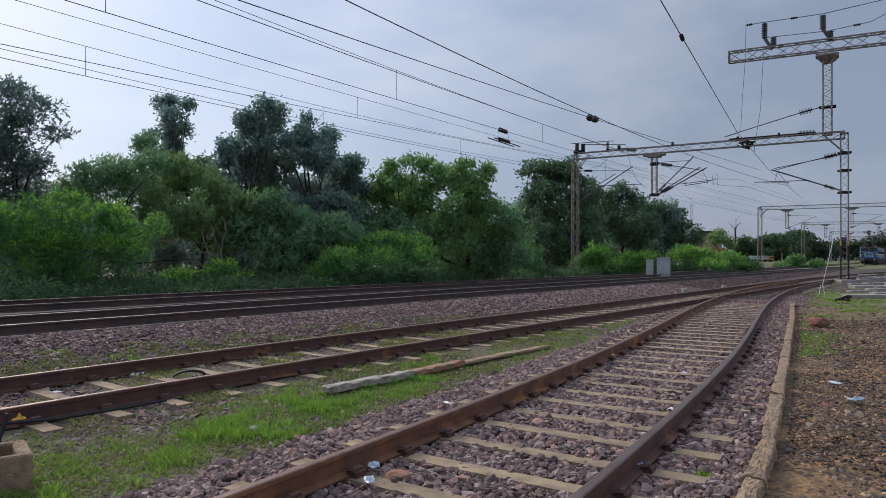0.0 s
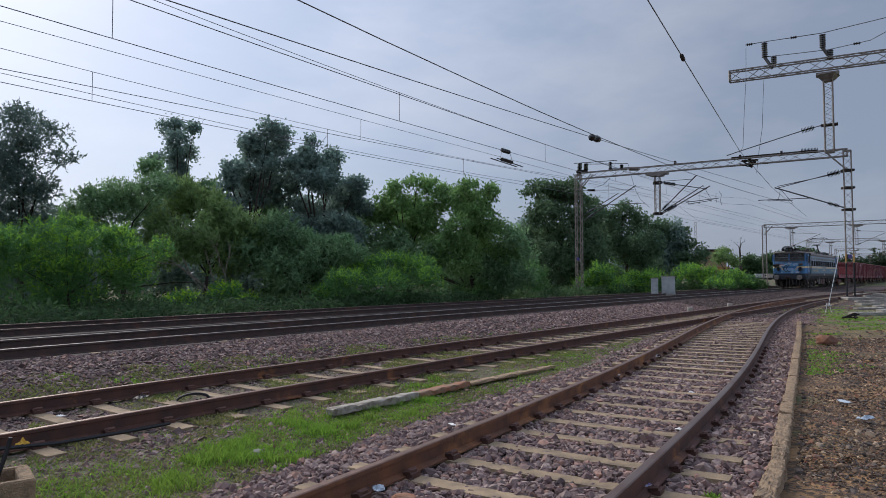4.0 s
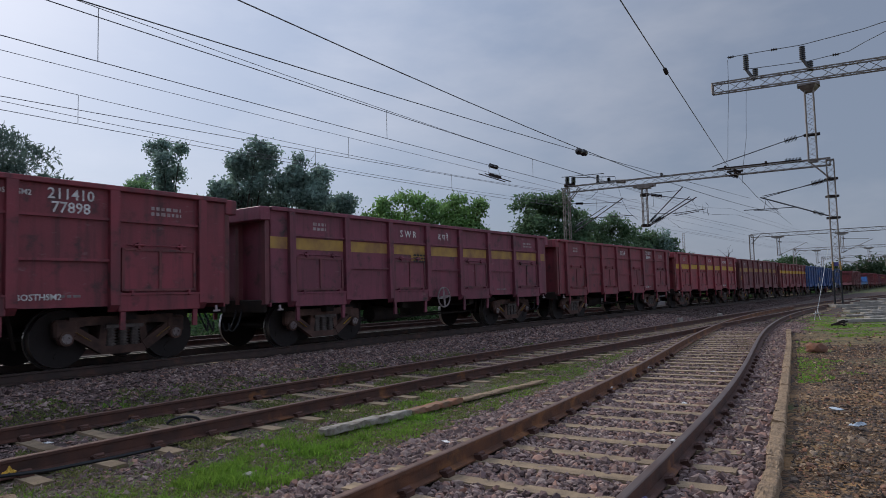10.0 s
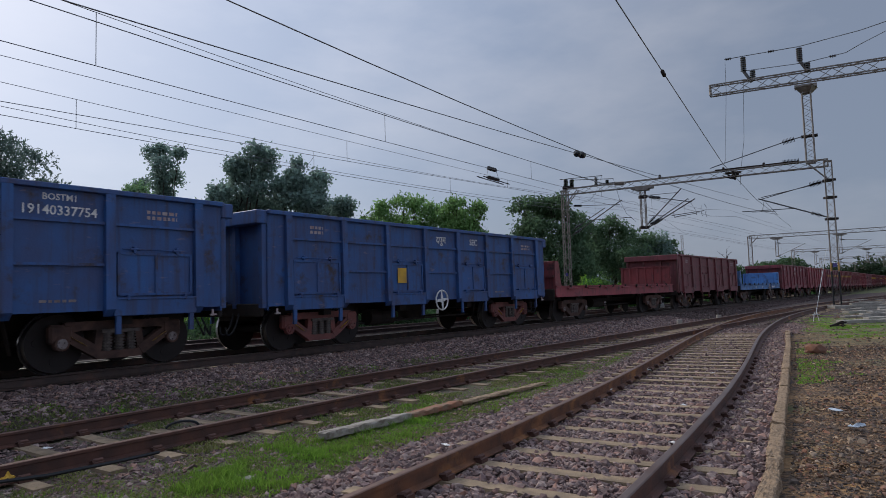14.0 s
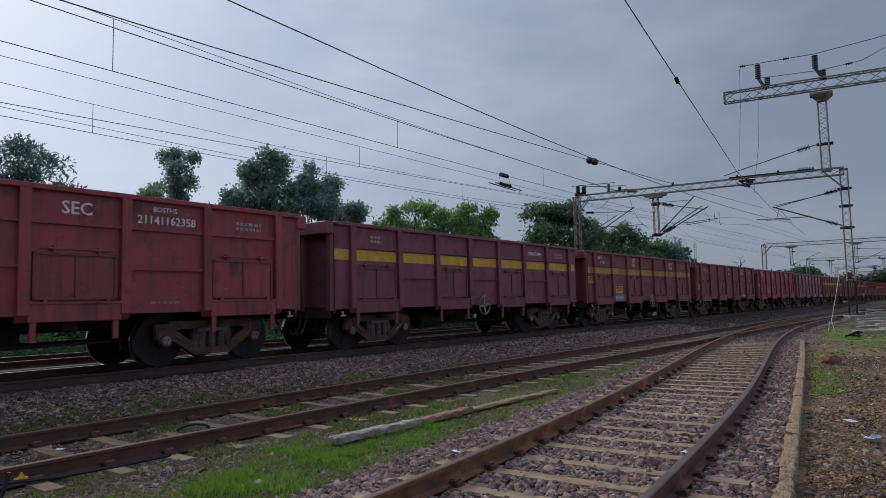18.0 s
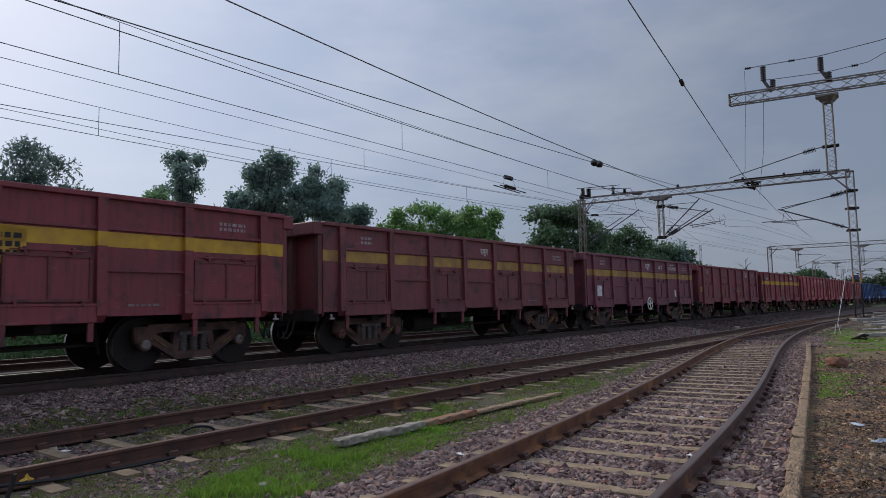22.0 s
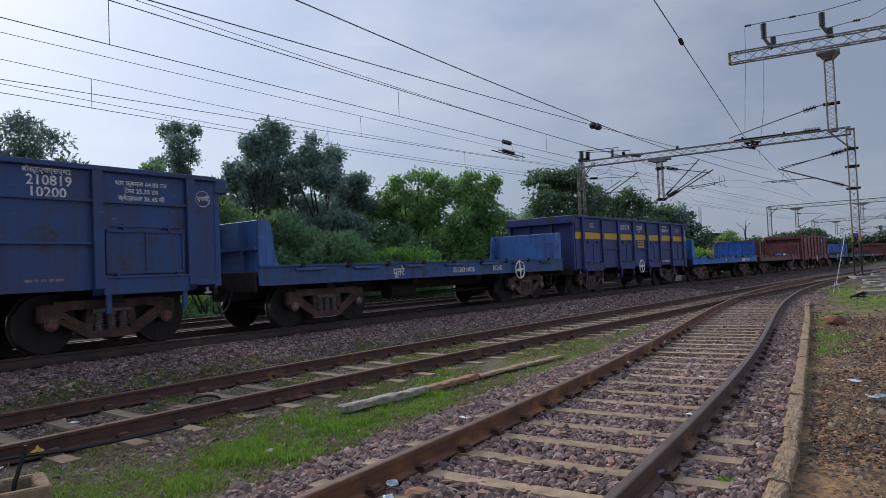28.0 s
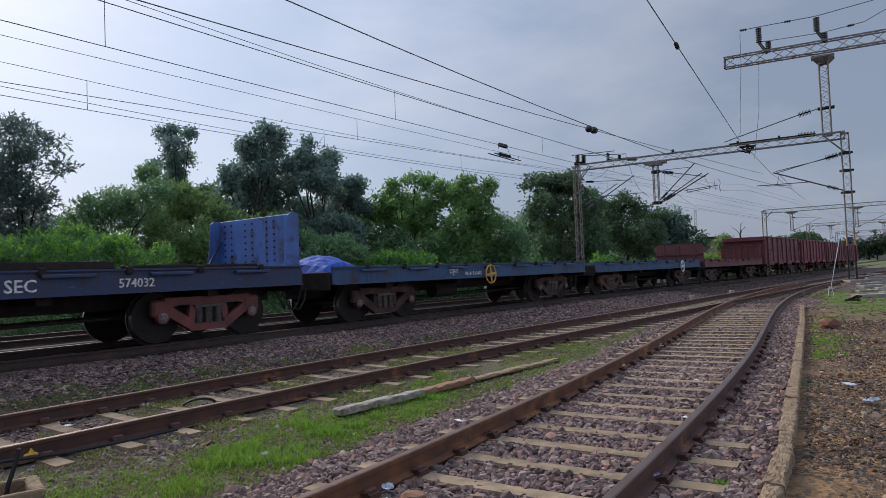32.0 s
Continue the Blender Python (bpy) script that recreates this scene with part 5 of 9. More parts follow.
    if i == 33:
        for q, (y, w, mt) in enumerate(((0.5, 0.9, "tarp"), (0.85, 0.5, "plastic"), (2.9, 0.7, "plastic"))):
            r = random.Random(70 + q)
            bm = bmesh.new()
            bmesh.ops.create_icosphere(bm, subdivisions=2, radius=1.0)
            for v in bm.verts:
                k = 1 + r.uniform(-0.22, 0.22)
                v.co = Vector((1.1 + v.co.x * 0.26 * k, y + v.co.y * w / 2 * k, 1.27 + max(0.0, v.co.z) * 0.24 * k))
            part("plastic_scrap", bm, M[mt], t, "crumpled plastic scrap lying on the deck")
    if i == 36:
        bm = bmesh.new()
        bmesh.ops.create_grid(bm, x_segments=12, y_segments=14, size=0.5)
        r = random.Random(5)
        for v in bm.verts:
            q = max(0.0, 1 - (2 * v.co.x) ** 2) * max(0.0, 1 - abs(2 * v.co.y) ** 1.6)
            v.co = Vector((v.co.x * 2.0, v.co.y * 1.25 - 5.85, 1.28 + 0.44 * q ** 0.5 + r.uniform(-0.025, 0.025)))
        g = bmesh.ops.extrude_face_region(bm, geom=bm.faces[:])
        for v in g["geom"]:
            if isinstance(v, bmesh.types.BMVert):
                v.co.z += 0.01
        bmesh.ops.recalc_face_normals(bm, faces=bm.faces[:])
        part("tarpaulin", bm, M["tarp"], t, "crumpled bright blue tarpaulin over a load")
    return t


def build_loco():
    t = empty("electric_locomotive", "blue and teal electric locomotive with a cream band", "locomotive", "vehicles of the goods train")
    H = 9.66     # half length over the cab fronts
    SX = 1.52
    zf, zr = 1.22, 3.42

    def front(z):
        """How far the raked cab front stands back at a height."""
        return 0.0 if z < 2.45 else (z - 2.45) * 0.10
    # body sides by bands
    bands = [("skirt_band", 1.20, 1.47, "loco_skirt"), ("lower_side", 1.47, 1.98, "loco_teal"), ("cream_band", 1.98, 2.17, "loco_cream"), ("upper_side", 2.17, 3.24, "loco_grey")]
    for side in (-1, 1):
        x = side * SX
        for name, a, b, mt in bands:
            part(name, boxed(min(x, x - side * 0.05), max(x, x - side * 0.05), -7.69, 7.69, a, b), M[mt], t)
    # cabs
    for e in (-1, 1):
        cab = None
        for name, a, b, mt in (("skirt_band", 0.98, 1.47, "loco_skirt"), ("cab", 1.47, 1.98, "loco_blue"), ("cream_band", 1.98, 2.17, "loco_cream"), ("cab", 2.17, 2.62, "loco_blue"), ("cab", 2.62, 3.46, "loco_blue")):
            bm = bmesh.new()
            out = []
            for z in (a, 1.20, b) if name == "skirt_band" else (a, b):
                n = H - front(z)
                ring = [(-SX, 8.37), (-SX, n - 0.55), (-SX + 0.16, n - 0.16), (-0.75, n), (0.75, n), (SX - 0.16, n - 0.16), (SX, n - 0.55), (SX, 8.37)]
                if name == "skirt_band":
                    ring = [(-SX, 7.69 if z > 1 else 8.60), (-SX, n - 0.5), (-SX + 0.2, n - 0.1), (-0.75, n), (0.75, n), (SX - 0.2, n - 0.1), (SX, n - 0.5), (SX, 7.69 if z > 1 else 8.60)]
                out.append([bm.verts.new((p, e * q, z)) for p, q in ring])
            for lo, hi in zip(out[:-1], out[1:]):
                for k in range(len(lo)):
                    j = (k + 1) % len(lo)
                    bm.faces.new((lo[k], lo[j], hi[j], hi[k]))
            bm.faces.new(out[0][::-1])
            bm.faces.new(out[-1])
            bmesh.ops.recalc_face_normals(bm, faces=bm.faces[:])
            p = part(name, bm, M[mt], t)
            if b > 3:
                cab = p
        part("vestibule", boxed(-1.0, 1.0, min(e * 7.69, e * 8.38), max(e * 7.69, e * 8.38), 1.46, 3.40), M["loco_inside"], t, "vestibule block in a dark blue that holds its shade")
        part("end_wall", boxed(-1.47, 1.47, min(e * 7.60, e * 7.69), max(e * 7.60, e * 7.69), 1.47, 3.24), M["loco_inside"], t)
        yf = lambda z, d=0.0: e * (H - front(z) + d)
        # windscreens with guard bars
        for sx in (-1, 1):
            bm = bmesh.new()
            a, b = sx * 0.07, sx * 1.30
            pts = [(a, yf(2.70, 0.026), 2.70), (b * 0.577, yf(2.70, 0.026), 2.70), (b, yf(2.70, -0.115), 2.70), (b, yf(3.38, -0.115), 3.38), (b * 0.577, yf(3.38, 0.026), 3.38), (a, yf(3.38, 0.026), 3.38)]
            sheet(bm, pts, 0.02, (0, e, 0))
            w = part("windscreen", bm, M["glass"], cab, "dark windscreen")
            bm = bmesh.new()
            strand(bm, [(p[0], p[1] + e * 0.02, p[2]) for p in pts + pts[:1]], 0.026, 6)
            part("window_frame", bm, M["loco_guard"], w, "grimy dark window frame")
            bm = bmesh.new()
            for k in range(14):
                q = a + (b - a) * (k + 0.5) / 14
                d = 0.06 if abs(q) < 0.75 else 0.06 - (abs(q) - 0.75) * 0.25
                bar(bm, (q, yf(2.65, d), 2.65), (q, yf(3.39, d), 3.39), 0.009)
            for z in (2.66, 3.02, 3.38):
                bar(bm, (a, yf(z, 0.06), z), (b * 0.57, yf(z, 0.06), z), 0.022)
                bar(bm, (b * 0.57, yf(z, 0.06), z), (b, yf(z, -0.09), z), 0.022)
            tagged(part("window_guard", bm, M["guard"], w), "grey window guard bars", kind="stuff")
        bm = bmesh.new()
        bar(bm, (-1.25, yf(2.56, 0.03), 2.56), (1.25, yf(2.56, 0.03), 2.56), 0.03)
        part("handrail", bm, M["loco_grey"], cab)
        # nose: blue panel between the bands, cream chevron and lamps
        part("nose_panel", boxed(-0.76, 0.76, min(yf(2, -0.02), yf(2, 0.004)), max(yf(2, -0.02), yf(2, 0.004)), 1.975, 2.175), M["loco_blue"], cab)
        turn = Matrix.Rotation(radians(180 if e > 0 else 0), 4, "Z") @ Matrix.Rotation(radians(90), 4, "X")
        for text, px, pz, size in (("27022", 0.0, 2.46, 0.16), ("MGS", 0.72, 1.60, 0.17)):
            lettering(text, size, M["white"], cab, Matrix.Translation((-px * e, yf(pz, 0.008), pz)) @ turn, "small white lettering")
        part("nose_panel", boxed(-0.74, 0.74, min(yf(2, 0.0), yf(2, 0.003)), max(yf(2, 0.0), yf(2, 0.003)), 1.50, 1.974), M["loco_nose"], cab, "faded blue nose paint")
        part("nose_panel", boxed(-0.74, 0.74, min(yf(2, 0.0), yf(2, 0.003)), max(yf(2, 0.0), yf(2, 0.003)), 2.176, 2.44), M["loco_nose"], cab, "faded blue nose paint")
        for q, dep, sway in ((-0.62, 0.50, 0.10), (-0.45, 0.66, -0.08), (-0.28, 0.42, 0.12), (0.34, 0.58, -0.14), (0.52, 0.46, 0.1), (0.68, 0.62, -0.05)):
            bm = bmesh.new()
            strand(bm, [(q + sway * math.sin(j / 8 * 3.14), e * (H + 0.12 + 0.16 * math.sin(j / 8 * 3.14)), 1.02 - dep * j / 8) for j in range(9)], 0.024, 6)
            part("air_hose", bm, M["black"], t, "black hanging air hose")
        for q in (-1.18, -1.26, -1.33, -1.10):
            bm = bmesh.new()
            strand(bm, [(q + 0.06 * math.sin(j + q * 20), yf(2, 0.02 + 0.10 * math.sin(j / 9 * 3.14)), 2.26 - 0.95 * j / 9) for j in range(10)], 0.016, 5)
            part("control_cable", bm, M["black"], cab, "thin black control cable")
        part("cable_box", boxed(-1.40, -0.92, min(yf(2.3, -0.15), yf(2.3, 0.2)), max(yf(2.3, -0.15), yf(2.3, 0.2)), 2.16, 2.36, 0.03), M["dark"], cab, "dark jumper box")
        for sx in (-1, 1):
            bm = bmesh.new()
            sheet(bm, [(sx * 0.46, yf(1.55, 0.006), 1.80), (sx * 0.58, yf(1.55, 0.006), 1.80), (sx * 0.84, yf(1.95, 0.006), 2.17), (sx * 0.70, yf(1.95, 0.006), 2.17)], 0.006, (0, e, 0))
            part("chevron", bm, M["loco_cream"], cab, "cream chevron on the nose")
            bm = bmesh.new()
            box(bm, sx * 0.95 - 0.11, sx * 0.95 + 0.11, min(yf(2, -0.15), yf(2, 0.10)), max(yf(2, -0.15), yf(2, 0.10)), 1.72, 2.10, 0.06)
            h = part("marker_lamp", bm, M["loco_dark"], cab, "black twin lamp housing")
            for z in (2.0, 1.82):
                bm = bmesh.new()
                tube(bm, (sx * 0.95, yf(2, 0.09), z), (sx * 0.95, yf(2, 0.125), z), 0.085, 0.075, sides=14)
                part("lens", bm, M["glass"], h, "dark lamp lens")
            part("tail_box", boxed(sx * 1.02 - 0.16, sx * 1.02 + 0.16, min(yf(2.3, -0.1), yf(2.3, 0.14)), max(yf(2.3, -0.1), yf(2.3, 0.14)), 2.24, 2.44, 0.02), M["loco_guard"], cab, "grimy grey junction box")
            # buffers
            bm = bmesh.new()
            tube(bm, (sx * 0.98, e * (H - 0.05), 1.10), (sx * 0.98, e * (H + 0.36), 1.10), 0.17, 0.15, sides=16)
            tube(bm, (sx * 0.98, e * (H + 0.2), 1.10), (sx * 0.98, e * 10.36, 1.10), 0.11, sides=14)
            u = part("buffer", bm, M["loco_dark"], t, "grimy round buffer")
            bm = bmesh.new()
            tube(bm, (sx * 0.98, e * 10.36, 1.10), (sx * 0.98, e * 10.42, 1.10), 0.235, 0.22, sides=24)
            part("buffer_head", bm, M["buffer_face"], u, "worn pale buffer face")
            bm = bmesh.new()
            strand(bm, [Vector((sx * 0.13 - 0.02 - 0.30 * math.sin(k / 14 * 3.14) ** 0.7 - 0.004 * k, yf(2, 0.05 + 0.10 * math.sin(k / 14 * 3.14)), 2.30 - 0.66 * k / 14)) for k in range(15)], 0.026, 7)
            part("jumper_cable", bm, M["black"], cab, "black jumper cable")
        part("flag_panel", boxed(-0.85, -0.42, min(yf(2.4, 0.0), yf(2.4, 0.008)), max(yf(2.4, 0.0), yf(2.4, 0.008)), 2.26, 2.34), M["orange"], cab, "small orange painted panel")
        part("flag_panel", boxed(-0.85, -0.42, min(yf(2.4, 0.0), yf(2.4, 0.008)), max(yf(2.4, 0.0), yf(2.4, 0.008)), 2.18, 2.26), M["white"], cab, "small white painted panel")
        # headlight pod with twin lamps on the roof, horns beside it
        bm = bmesh.new()
        rings = []
        for d, w, z0, z1 in ((-0.02, 0.35, 3.58, 4.00), (-0.40, 0.34, 3.55, 4.00), (-0.75, 0.28, 3.52, 3.92), (-1.35, 0.18, 3.50, 3.78)):
            rings.append([bm.verts.new((w * cx, yf(3.5, d), (z0 + z1) / 2 + (z1 - z0) / 2 * cz)) for cx, cz in ((-1, -0.9), (-1, 0.35), (-0.7, 0.85), (-0.25, 1), (0.25, 1), (0.7, 0.85), (1, 0.35), (1, -0.9))])
        for u_, v_ in zip(rings[:-1], rings[1:]):
            for k in range(8):
                bm.faces.new((u_[k], u_[(k + 1) % 8], v_[(k + 1) % 8], v_[k]))
        bm.faces.new(rings[0])
        bm.faces.new(rings[-1])
        bmesh.ops.recalc_face_normals(bm, faces=bm.faces[:])
        hl = part("headlight", bm, M["loco_dark"], t, "black hooded twin headlight pod on the roof")
        bm = bmesh.new()
        sheet(bm, [(-0.38, yf(3.5, -0.02), 3.90), (-0.30, yf(3.5, -0.02), 4.01), (0.30, yf(3.5, -0.02), 4.01), (0.38, yf(3.5, -0.02), 3.90), (0.36, yf(3.5, -0.02), 3.88), (0.28, yf(3.5, -0.02), 3.97), (-0.28, yf(3.5, -0.02), 3.97), (-0.36, yf(3.5, -0.02), 3.88)], 0.2, (0, e, 0))
        part("visor", bm, M["loco_dark"], hl)
        for sx in (-1, 1):
            bm = bmesh.new()
            tube(bm, (sx * 0.17, yf(3.5, -0.03), 3.76), (sx * 0.17, yf(3.5, 0.06), 3.76), 0.14, 0.125, sides=18)
            part("lens", bm, M["lamp"], hl, "clear lamp lens")
            bm = bmesh.new()
            tube(bm, (sx * 0.50, yf(3.5, -0.75), 3.80), (sx * 0.53, yf(3.5, -0.02), 3.80), 0.06, 0.14, sides=12)
            part("horn", bm, M["loco_dark"], t, "black air horn")
        # cow catcher: barred, narrow towards the coupling
        cow = part("cowcatcher", boxed(-1.22, 1.22, min(e * (H - 0.06), e * (H - 0.01)), max(e * (H - 0.06), e * (H - 0.01)), 0.84, 0.92), M["loco_dark"], t, "grimy barred cowcatcher")
        for k in range(9):
            q = -1.16 + 0.29 * k
            bm = bmesh.new()
            lean = 0.10 * math.sin(k * 2.3)
            bar(bm, (q, e * (H - 0.02), 0.9), (q + lean, e * (H + 0.16 - 0.10 * abs(q)), 0.24), 0.06, 0.03)
            part("bar", bm, M["loco_guard"], cow, "rust-worn grey bar")
        for z, d in ((0.24, 1.0), (0.55, 0.5)):
            bm = bmesh.new()
            strand(bm, [(q, e * (H - 0.02 + d * (0.18 - 0.10 * abs(q))), z) for q in (-1.2, -0.3, 0.3, 1.2)], 0.032, 4)
            part("rail", bm, M["loco_dark"], cow)
        for sx in (-1, 1):
            part("guard_plate", boxed(min(sx * 1.15, sx * 1.28), max(sx * 1.15, sx * 1.28), min(e * 8.8, e * 9.5), max(e * 8.8, e * 9.5), 0.35, 0.98, 0.02), M["dark"], t)
        part("buffer_beam", boxed(-1.45, 1.45, min(e * (H - 0.05), e * (H + 0.1)), max(e * (H - 0.05), e * (H + 0.1)), 0.90, 1.25, 0.03), M["loco_peel"], t, "grimy buffer beam with peeling paint")
        coupler(t, e * 9.97, e)
        # cab side: door, window and the open recess behind
        for side in (-1, 1):
            x = side * (SX + 0.004)
            y0 = e * 8.74
            # the cab window is a black panel in place of the unlit inside
            for lx, name, lo, hi, z0, z1, mt, lb in ((0.012, "cab_panel", y0 - 0.36, y0 + 0.36, 1.50, 3.26, "loco_blue", "blue cab side panel"), (0.016, "cream_band", y0 - 0.36, y0 + 0.36, 1.98, 2.17, "loco_cream", ""), (0.024, "cab_window", y0 - 0.31, y0 + 0.31, 2.52, 3.14, "grille", "black panel standing for the dark inside of the cab window"), (0.05, "window_sill", y0 - 0.32, y0 + 0.32, 2.44, 2.52, "loco_guard", "grey window sill"), (0.03, "step_plate", y0 - 0.35, y0 - 0.1, 1.56, 1.64, "loco_guard", "")):
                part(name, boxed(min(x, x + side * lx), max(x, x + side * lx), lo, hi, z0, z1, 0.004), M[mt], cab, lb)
            part("mirror_flap", boxed(min(x, x + side * 0.035), max(x, x + side * 0.035), e * 9.22 - 0.10, e * 9.22 + 0.10, 2.60, 3.26, 0.03), M["loco_blue"], cab)
            part("peeling_patch", boxed(min(x, x + side * 0.004), max(x, x + side * 0.004), min(e * 8.45, e * 9.1), max(e * 8.45, e * 9.1), 1.0, 1.46), M["loco_peel"], cab, "scuffed dark skirt paint")
            # the rear cab's doors are shut flush, the leading ones stand back ajar
            xd = side * (SX - (0.03 if e > 0 else 0.16))
            q0, q1 = sorted((e * (7.70 if e > 0 else 7.88), e * 8.36))
            d = part("cab_door", boxed(min(xd, xd - side * 0.03), max(xd, xd - side * 0.03), q0, q1, 1.5, 3.40), M["loco_blue"], cab, "shut blue cab door" if e > 0 else "recessed blue cab door, ajar")
            part("cream_band", boxed(min(xd, xd + side * 0.004), max(xd, xd + side * 0.004), q0, q1, 1.98, 2.17), M["loco_cream"], d)
            for q in (8.42, 7.62):
                bm = bmesh.new()
                tube(bm, (x + side * 0.06, e * q, 1.55), (x + side * 0.06, e * q, 2.7), 0.017, sides=7)
                part("handrail", bm, M["loco_guard"], cab, "grey handrail")
            for z in (0.45, 0.72, 1.0):
                part("step", boxed(min(x - side * 0.16, x), max(x - side * 0.16, x), e * 8.03 - 0.24, e * 8.03 + 0.24, z - 0.02, z + 0.02), M["dark"], t)
    # roof
    bm = bmesh.new()
    rings = []
    prof = [(-1.55, 3.18), (-1.53, 3.32), (-1.32, 3.52), (-0.7, 3.61), (0.7, 3.61), (1.32, 3.52), (1.53, 3.32), (1.55, 3.18)]
    cap = [(-1.55, 3.42), (-1.53, 3.47), (-1.30, 3.56), (-0.7, 3.63), (0.7, 3.63), (1.30, 3.56), (1.53, 3.47), (1.55, 3.42)]
    lip = [(-1.24, 3.42), (-1.22, 3.45), (-1.05, 3.50), (-0.6, 3.53), (0.6, 3.53), (1.05, 3.50), (1.22, 3.45), (1.24, 3.42)]
    for y, shape in ((-9.66, lip), (-9.45, [(q * 0.935, z) for q, z in cap]), (-9.05, cap), (-7.66, cap), (-7.65, prof), (7.65, prof), (7.66, cap), (9.05, cap), (9.45, [(q * 0.935, z) for q, z in cap]), (9.66, lip)):
        rings.append([bm.verts.new((px, y, pz)) for px, pz in shape])
    for a, b in zip(rings[:-1], rings[1:]):
        for k in range(len(a) - 1):
            bm.faces.new((a[k], a[k + 1], b[k + 1], b[k]))
    bm.faces.new(rings[0][::-1])
    bm.faces.new(rings[-1])
    bmesh.ops.recalc_face_normals(bm, faces=bm.faces[:])
    roof = part("roof", bm, M["loco_roof"], t, "dirty grey-brown roof", smooth=False)
    for e in (-1, 1):
        bm = bmesh.new()
        sheet(bm, [(-1.24, e * 9.68, 3.40), (1.24, e * 9.68, 3.40), (1.42, e * 9.45, 3.40), (1.57, e * 9.05, 3.40), (1.57, e * 7.66, 3.40), (-1.57, e * 7.66, 3.40), (-1.57, e * 9.05, 3.40), (-1.42, e * 9.45, 3.40)], 0.07, (0, 0, 1))
        part("cab_brow", bm, M["loco_guard"], roof, "dark brow over the cab")
    # twelve side windows over twelve louvre panels
    for side in (-1, 1):
        x = side * (SX + 0.002)
        for k in range(12):
            y = -6.82 + 1.24 * k
            bm = bmesh.new()
            ring = []
            for q in range(16):
                a = 2 * math.pi * (q + 0.5) / 16
                ring.append((x, y + 0.44 * math.copysign(abs(math.cos(a)) ** 0.45, math.cos(a)), 2.93 + 0.12 * math.copysign(abs(math.sin(a)) ** 0.6, math.sin(a))))
            sheet(bm, ring, 0.018, (side, 0, 0))
            part("side_window", bm, M["pane"], t, "rounded dark side window")
            g = part("louvre", boxed(min(x, x + side * 0.012), max(x, x + side * 0.012), y - 0.42, y + 0.42, 2.20, 2.74), M["grille"], t, "black louvre panel")
            bm = bmesh.new()
            for q in range(14):
                yy = y - 0.39 + 0.06 * q
                box(bm, min(x + side * 0.012, x + side * 0.03), max(x + side * 0.012, x + side * 0.03), yy - 0.012, yy + 0.012, 2.21, 2.73)
            part("slats", bm, M["loco_dark"], g)
    # underside, tanks and bogies
    part("underframe", boxed(-1.42, 1.42, -8.9, 8.9, 0.95, 1.24), M["loco_dark"], t)
    part("transformer", boxed(-0.88, 0.88, -3.0, 1.6, 0.28, 0.95, 0.05), M["loco_dark"], t, "black transformer tank")
    for side in (-1, 1):
        x0, x1 = (0.95, 1.42) if side > 0 else (-1.42, -0.95)
        for y0, y1, z0, z1, nm, mt in ((-3.1, -2.0, 0.36, 0.95, "resistor_box", "dark"), (-1.7, -0.75, 0.34, 0.88, "battery_box", "bogie"), (-0.45, 0.28, 0.34, 0.88, "battery_box", "bogie"), (0.32, 1.05, 0.34, 0.88, "battery_box", "bogie"), (1.6, 2.5, 0.55, 1.0, "equipment_box", "dark"), (-3.8, -3.5, 0.62, 1.12, "equipment_box", "bogie")):
            b = part(nm, boxed(x0, x1, y0, y1, z0, z1, 0.03), M[mt], t)
            if nm == "resistor_box":
                bm = bmesh.new()
                for k in range(7):
                    z = z0 + 0.06 + 0.075 * k
                    box(bm, (x1 if side > 0 else x0 - 0.02), (x1 + 0.02 if side > 0 else x0), y0 + 0.05, y1 - 0.05, z, z + 0.035)
                part("slats", bm, M["steel"], b)
        for y in (-2.3, -0.1, 1.1):
            bm = bmesh.new()
            tube(bm, (side * 1.28, y - 0.55, 1.06), (side * 1.28, y + 0.55, 1.06), 0.16, sides=14)
            part("air_reservoir", bm, M["loco_guard"], t, "grimy grey air reservoir")
    for e in (-1, 1):
        c = e * 6.2
        b = part("bogie", boxed(-1.1, 1.1, c - 2.6, c + 2.6, 0.72, 0.86, 0.03), M["loco_dark"], t, "black three-axle bogie")
        # added black block that closes the view through between the wheels
        part("traction_motors", boxed(-0.74, 0.74, c - 2.5, c + 2.5, 0.22, 0.72, 0.05), M["loco_dark"], b)
        for side in (-1, 1):
            bm = bmesh.new()
            x = side * 1.2
            box(bm, x - 0.08, x + 0.08, c - 2.95, c + 2.95, 0.80, 1.02, 0.03)
            box(bm, x - 0.14, x + 0.14, c - 2.95, c + 2.95, 0.775, 0.80)
            for a0, a1 in ((-1.45, -0.5), (0.5, 1.45)):
                bar(bm, (x, c + a0, 0.34), (x, c + a1, 0.34), 0.11, 0.12)
            part("side_frame", bm, M["loco_gear"], b)
            for a in (-1.95, 0.0, 1.95):
                bm = bmesh.new()
                ring = [(-0.60, 0.79), (-0.44, 0.66), (-0.40, 0.34), (-0.30, 0.20), (0.30, 0.20), (0.40, 0.34), (0.44, 0.66), (0.60, 0.79)]
                hole = [(-0.27, 0.79), (-0.27, 0.62), (-0.27, 0.40), (-0.17, 0.29), (0.17, 0.29), (0.27, 0.40), (0.27, 0.62), (0.27, 0.79)]
                for k in range(7):
                    sheet(bm, [(x - 0.06, c + a + q, z) for q, z in (ring[k], ring[k + 1], hole[k + 1], hole[k])], 0.12, (1, 0, 0))
                box(bm, x - side * 0.06 - 0.02, x - side * 0.06 + 0.02, c + a - 0.3, c + a + 0.3, 0.26, 0.79)
                part("horn_guide", bm, M["loco_gear"], b, "grimy cast axle guide")
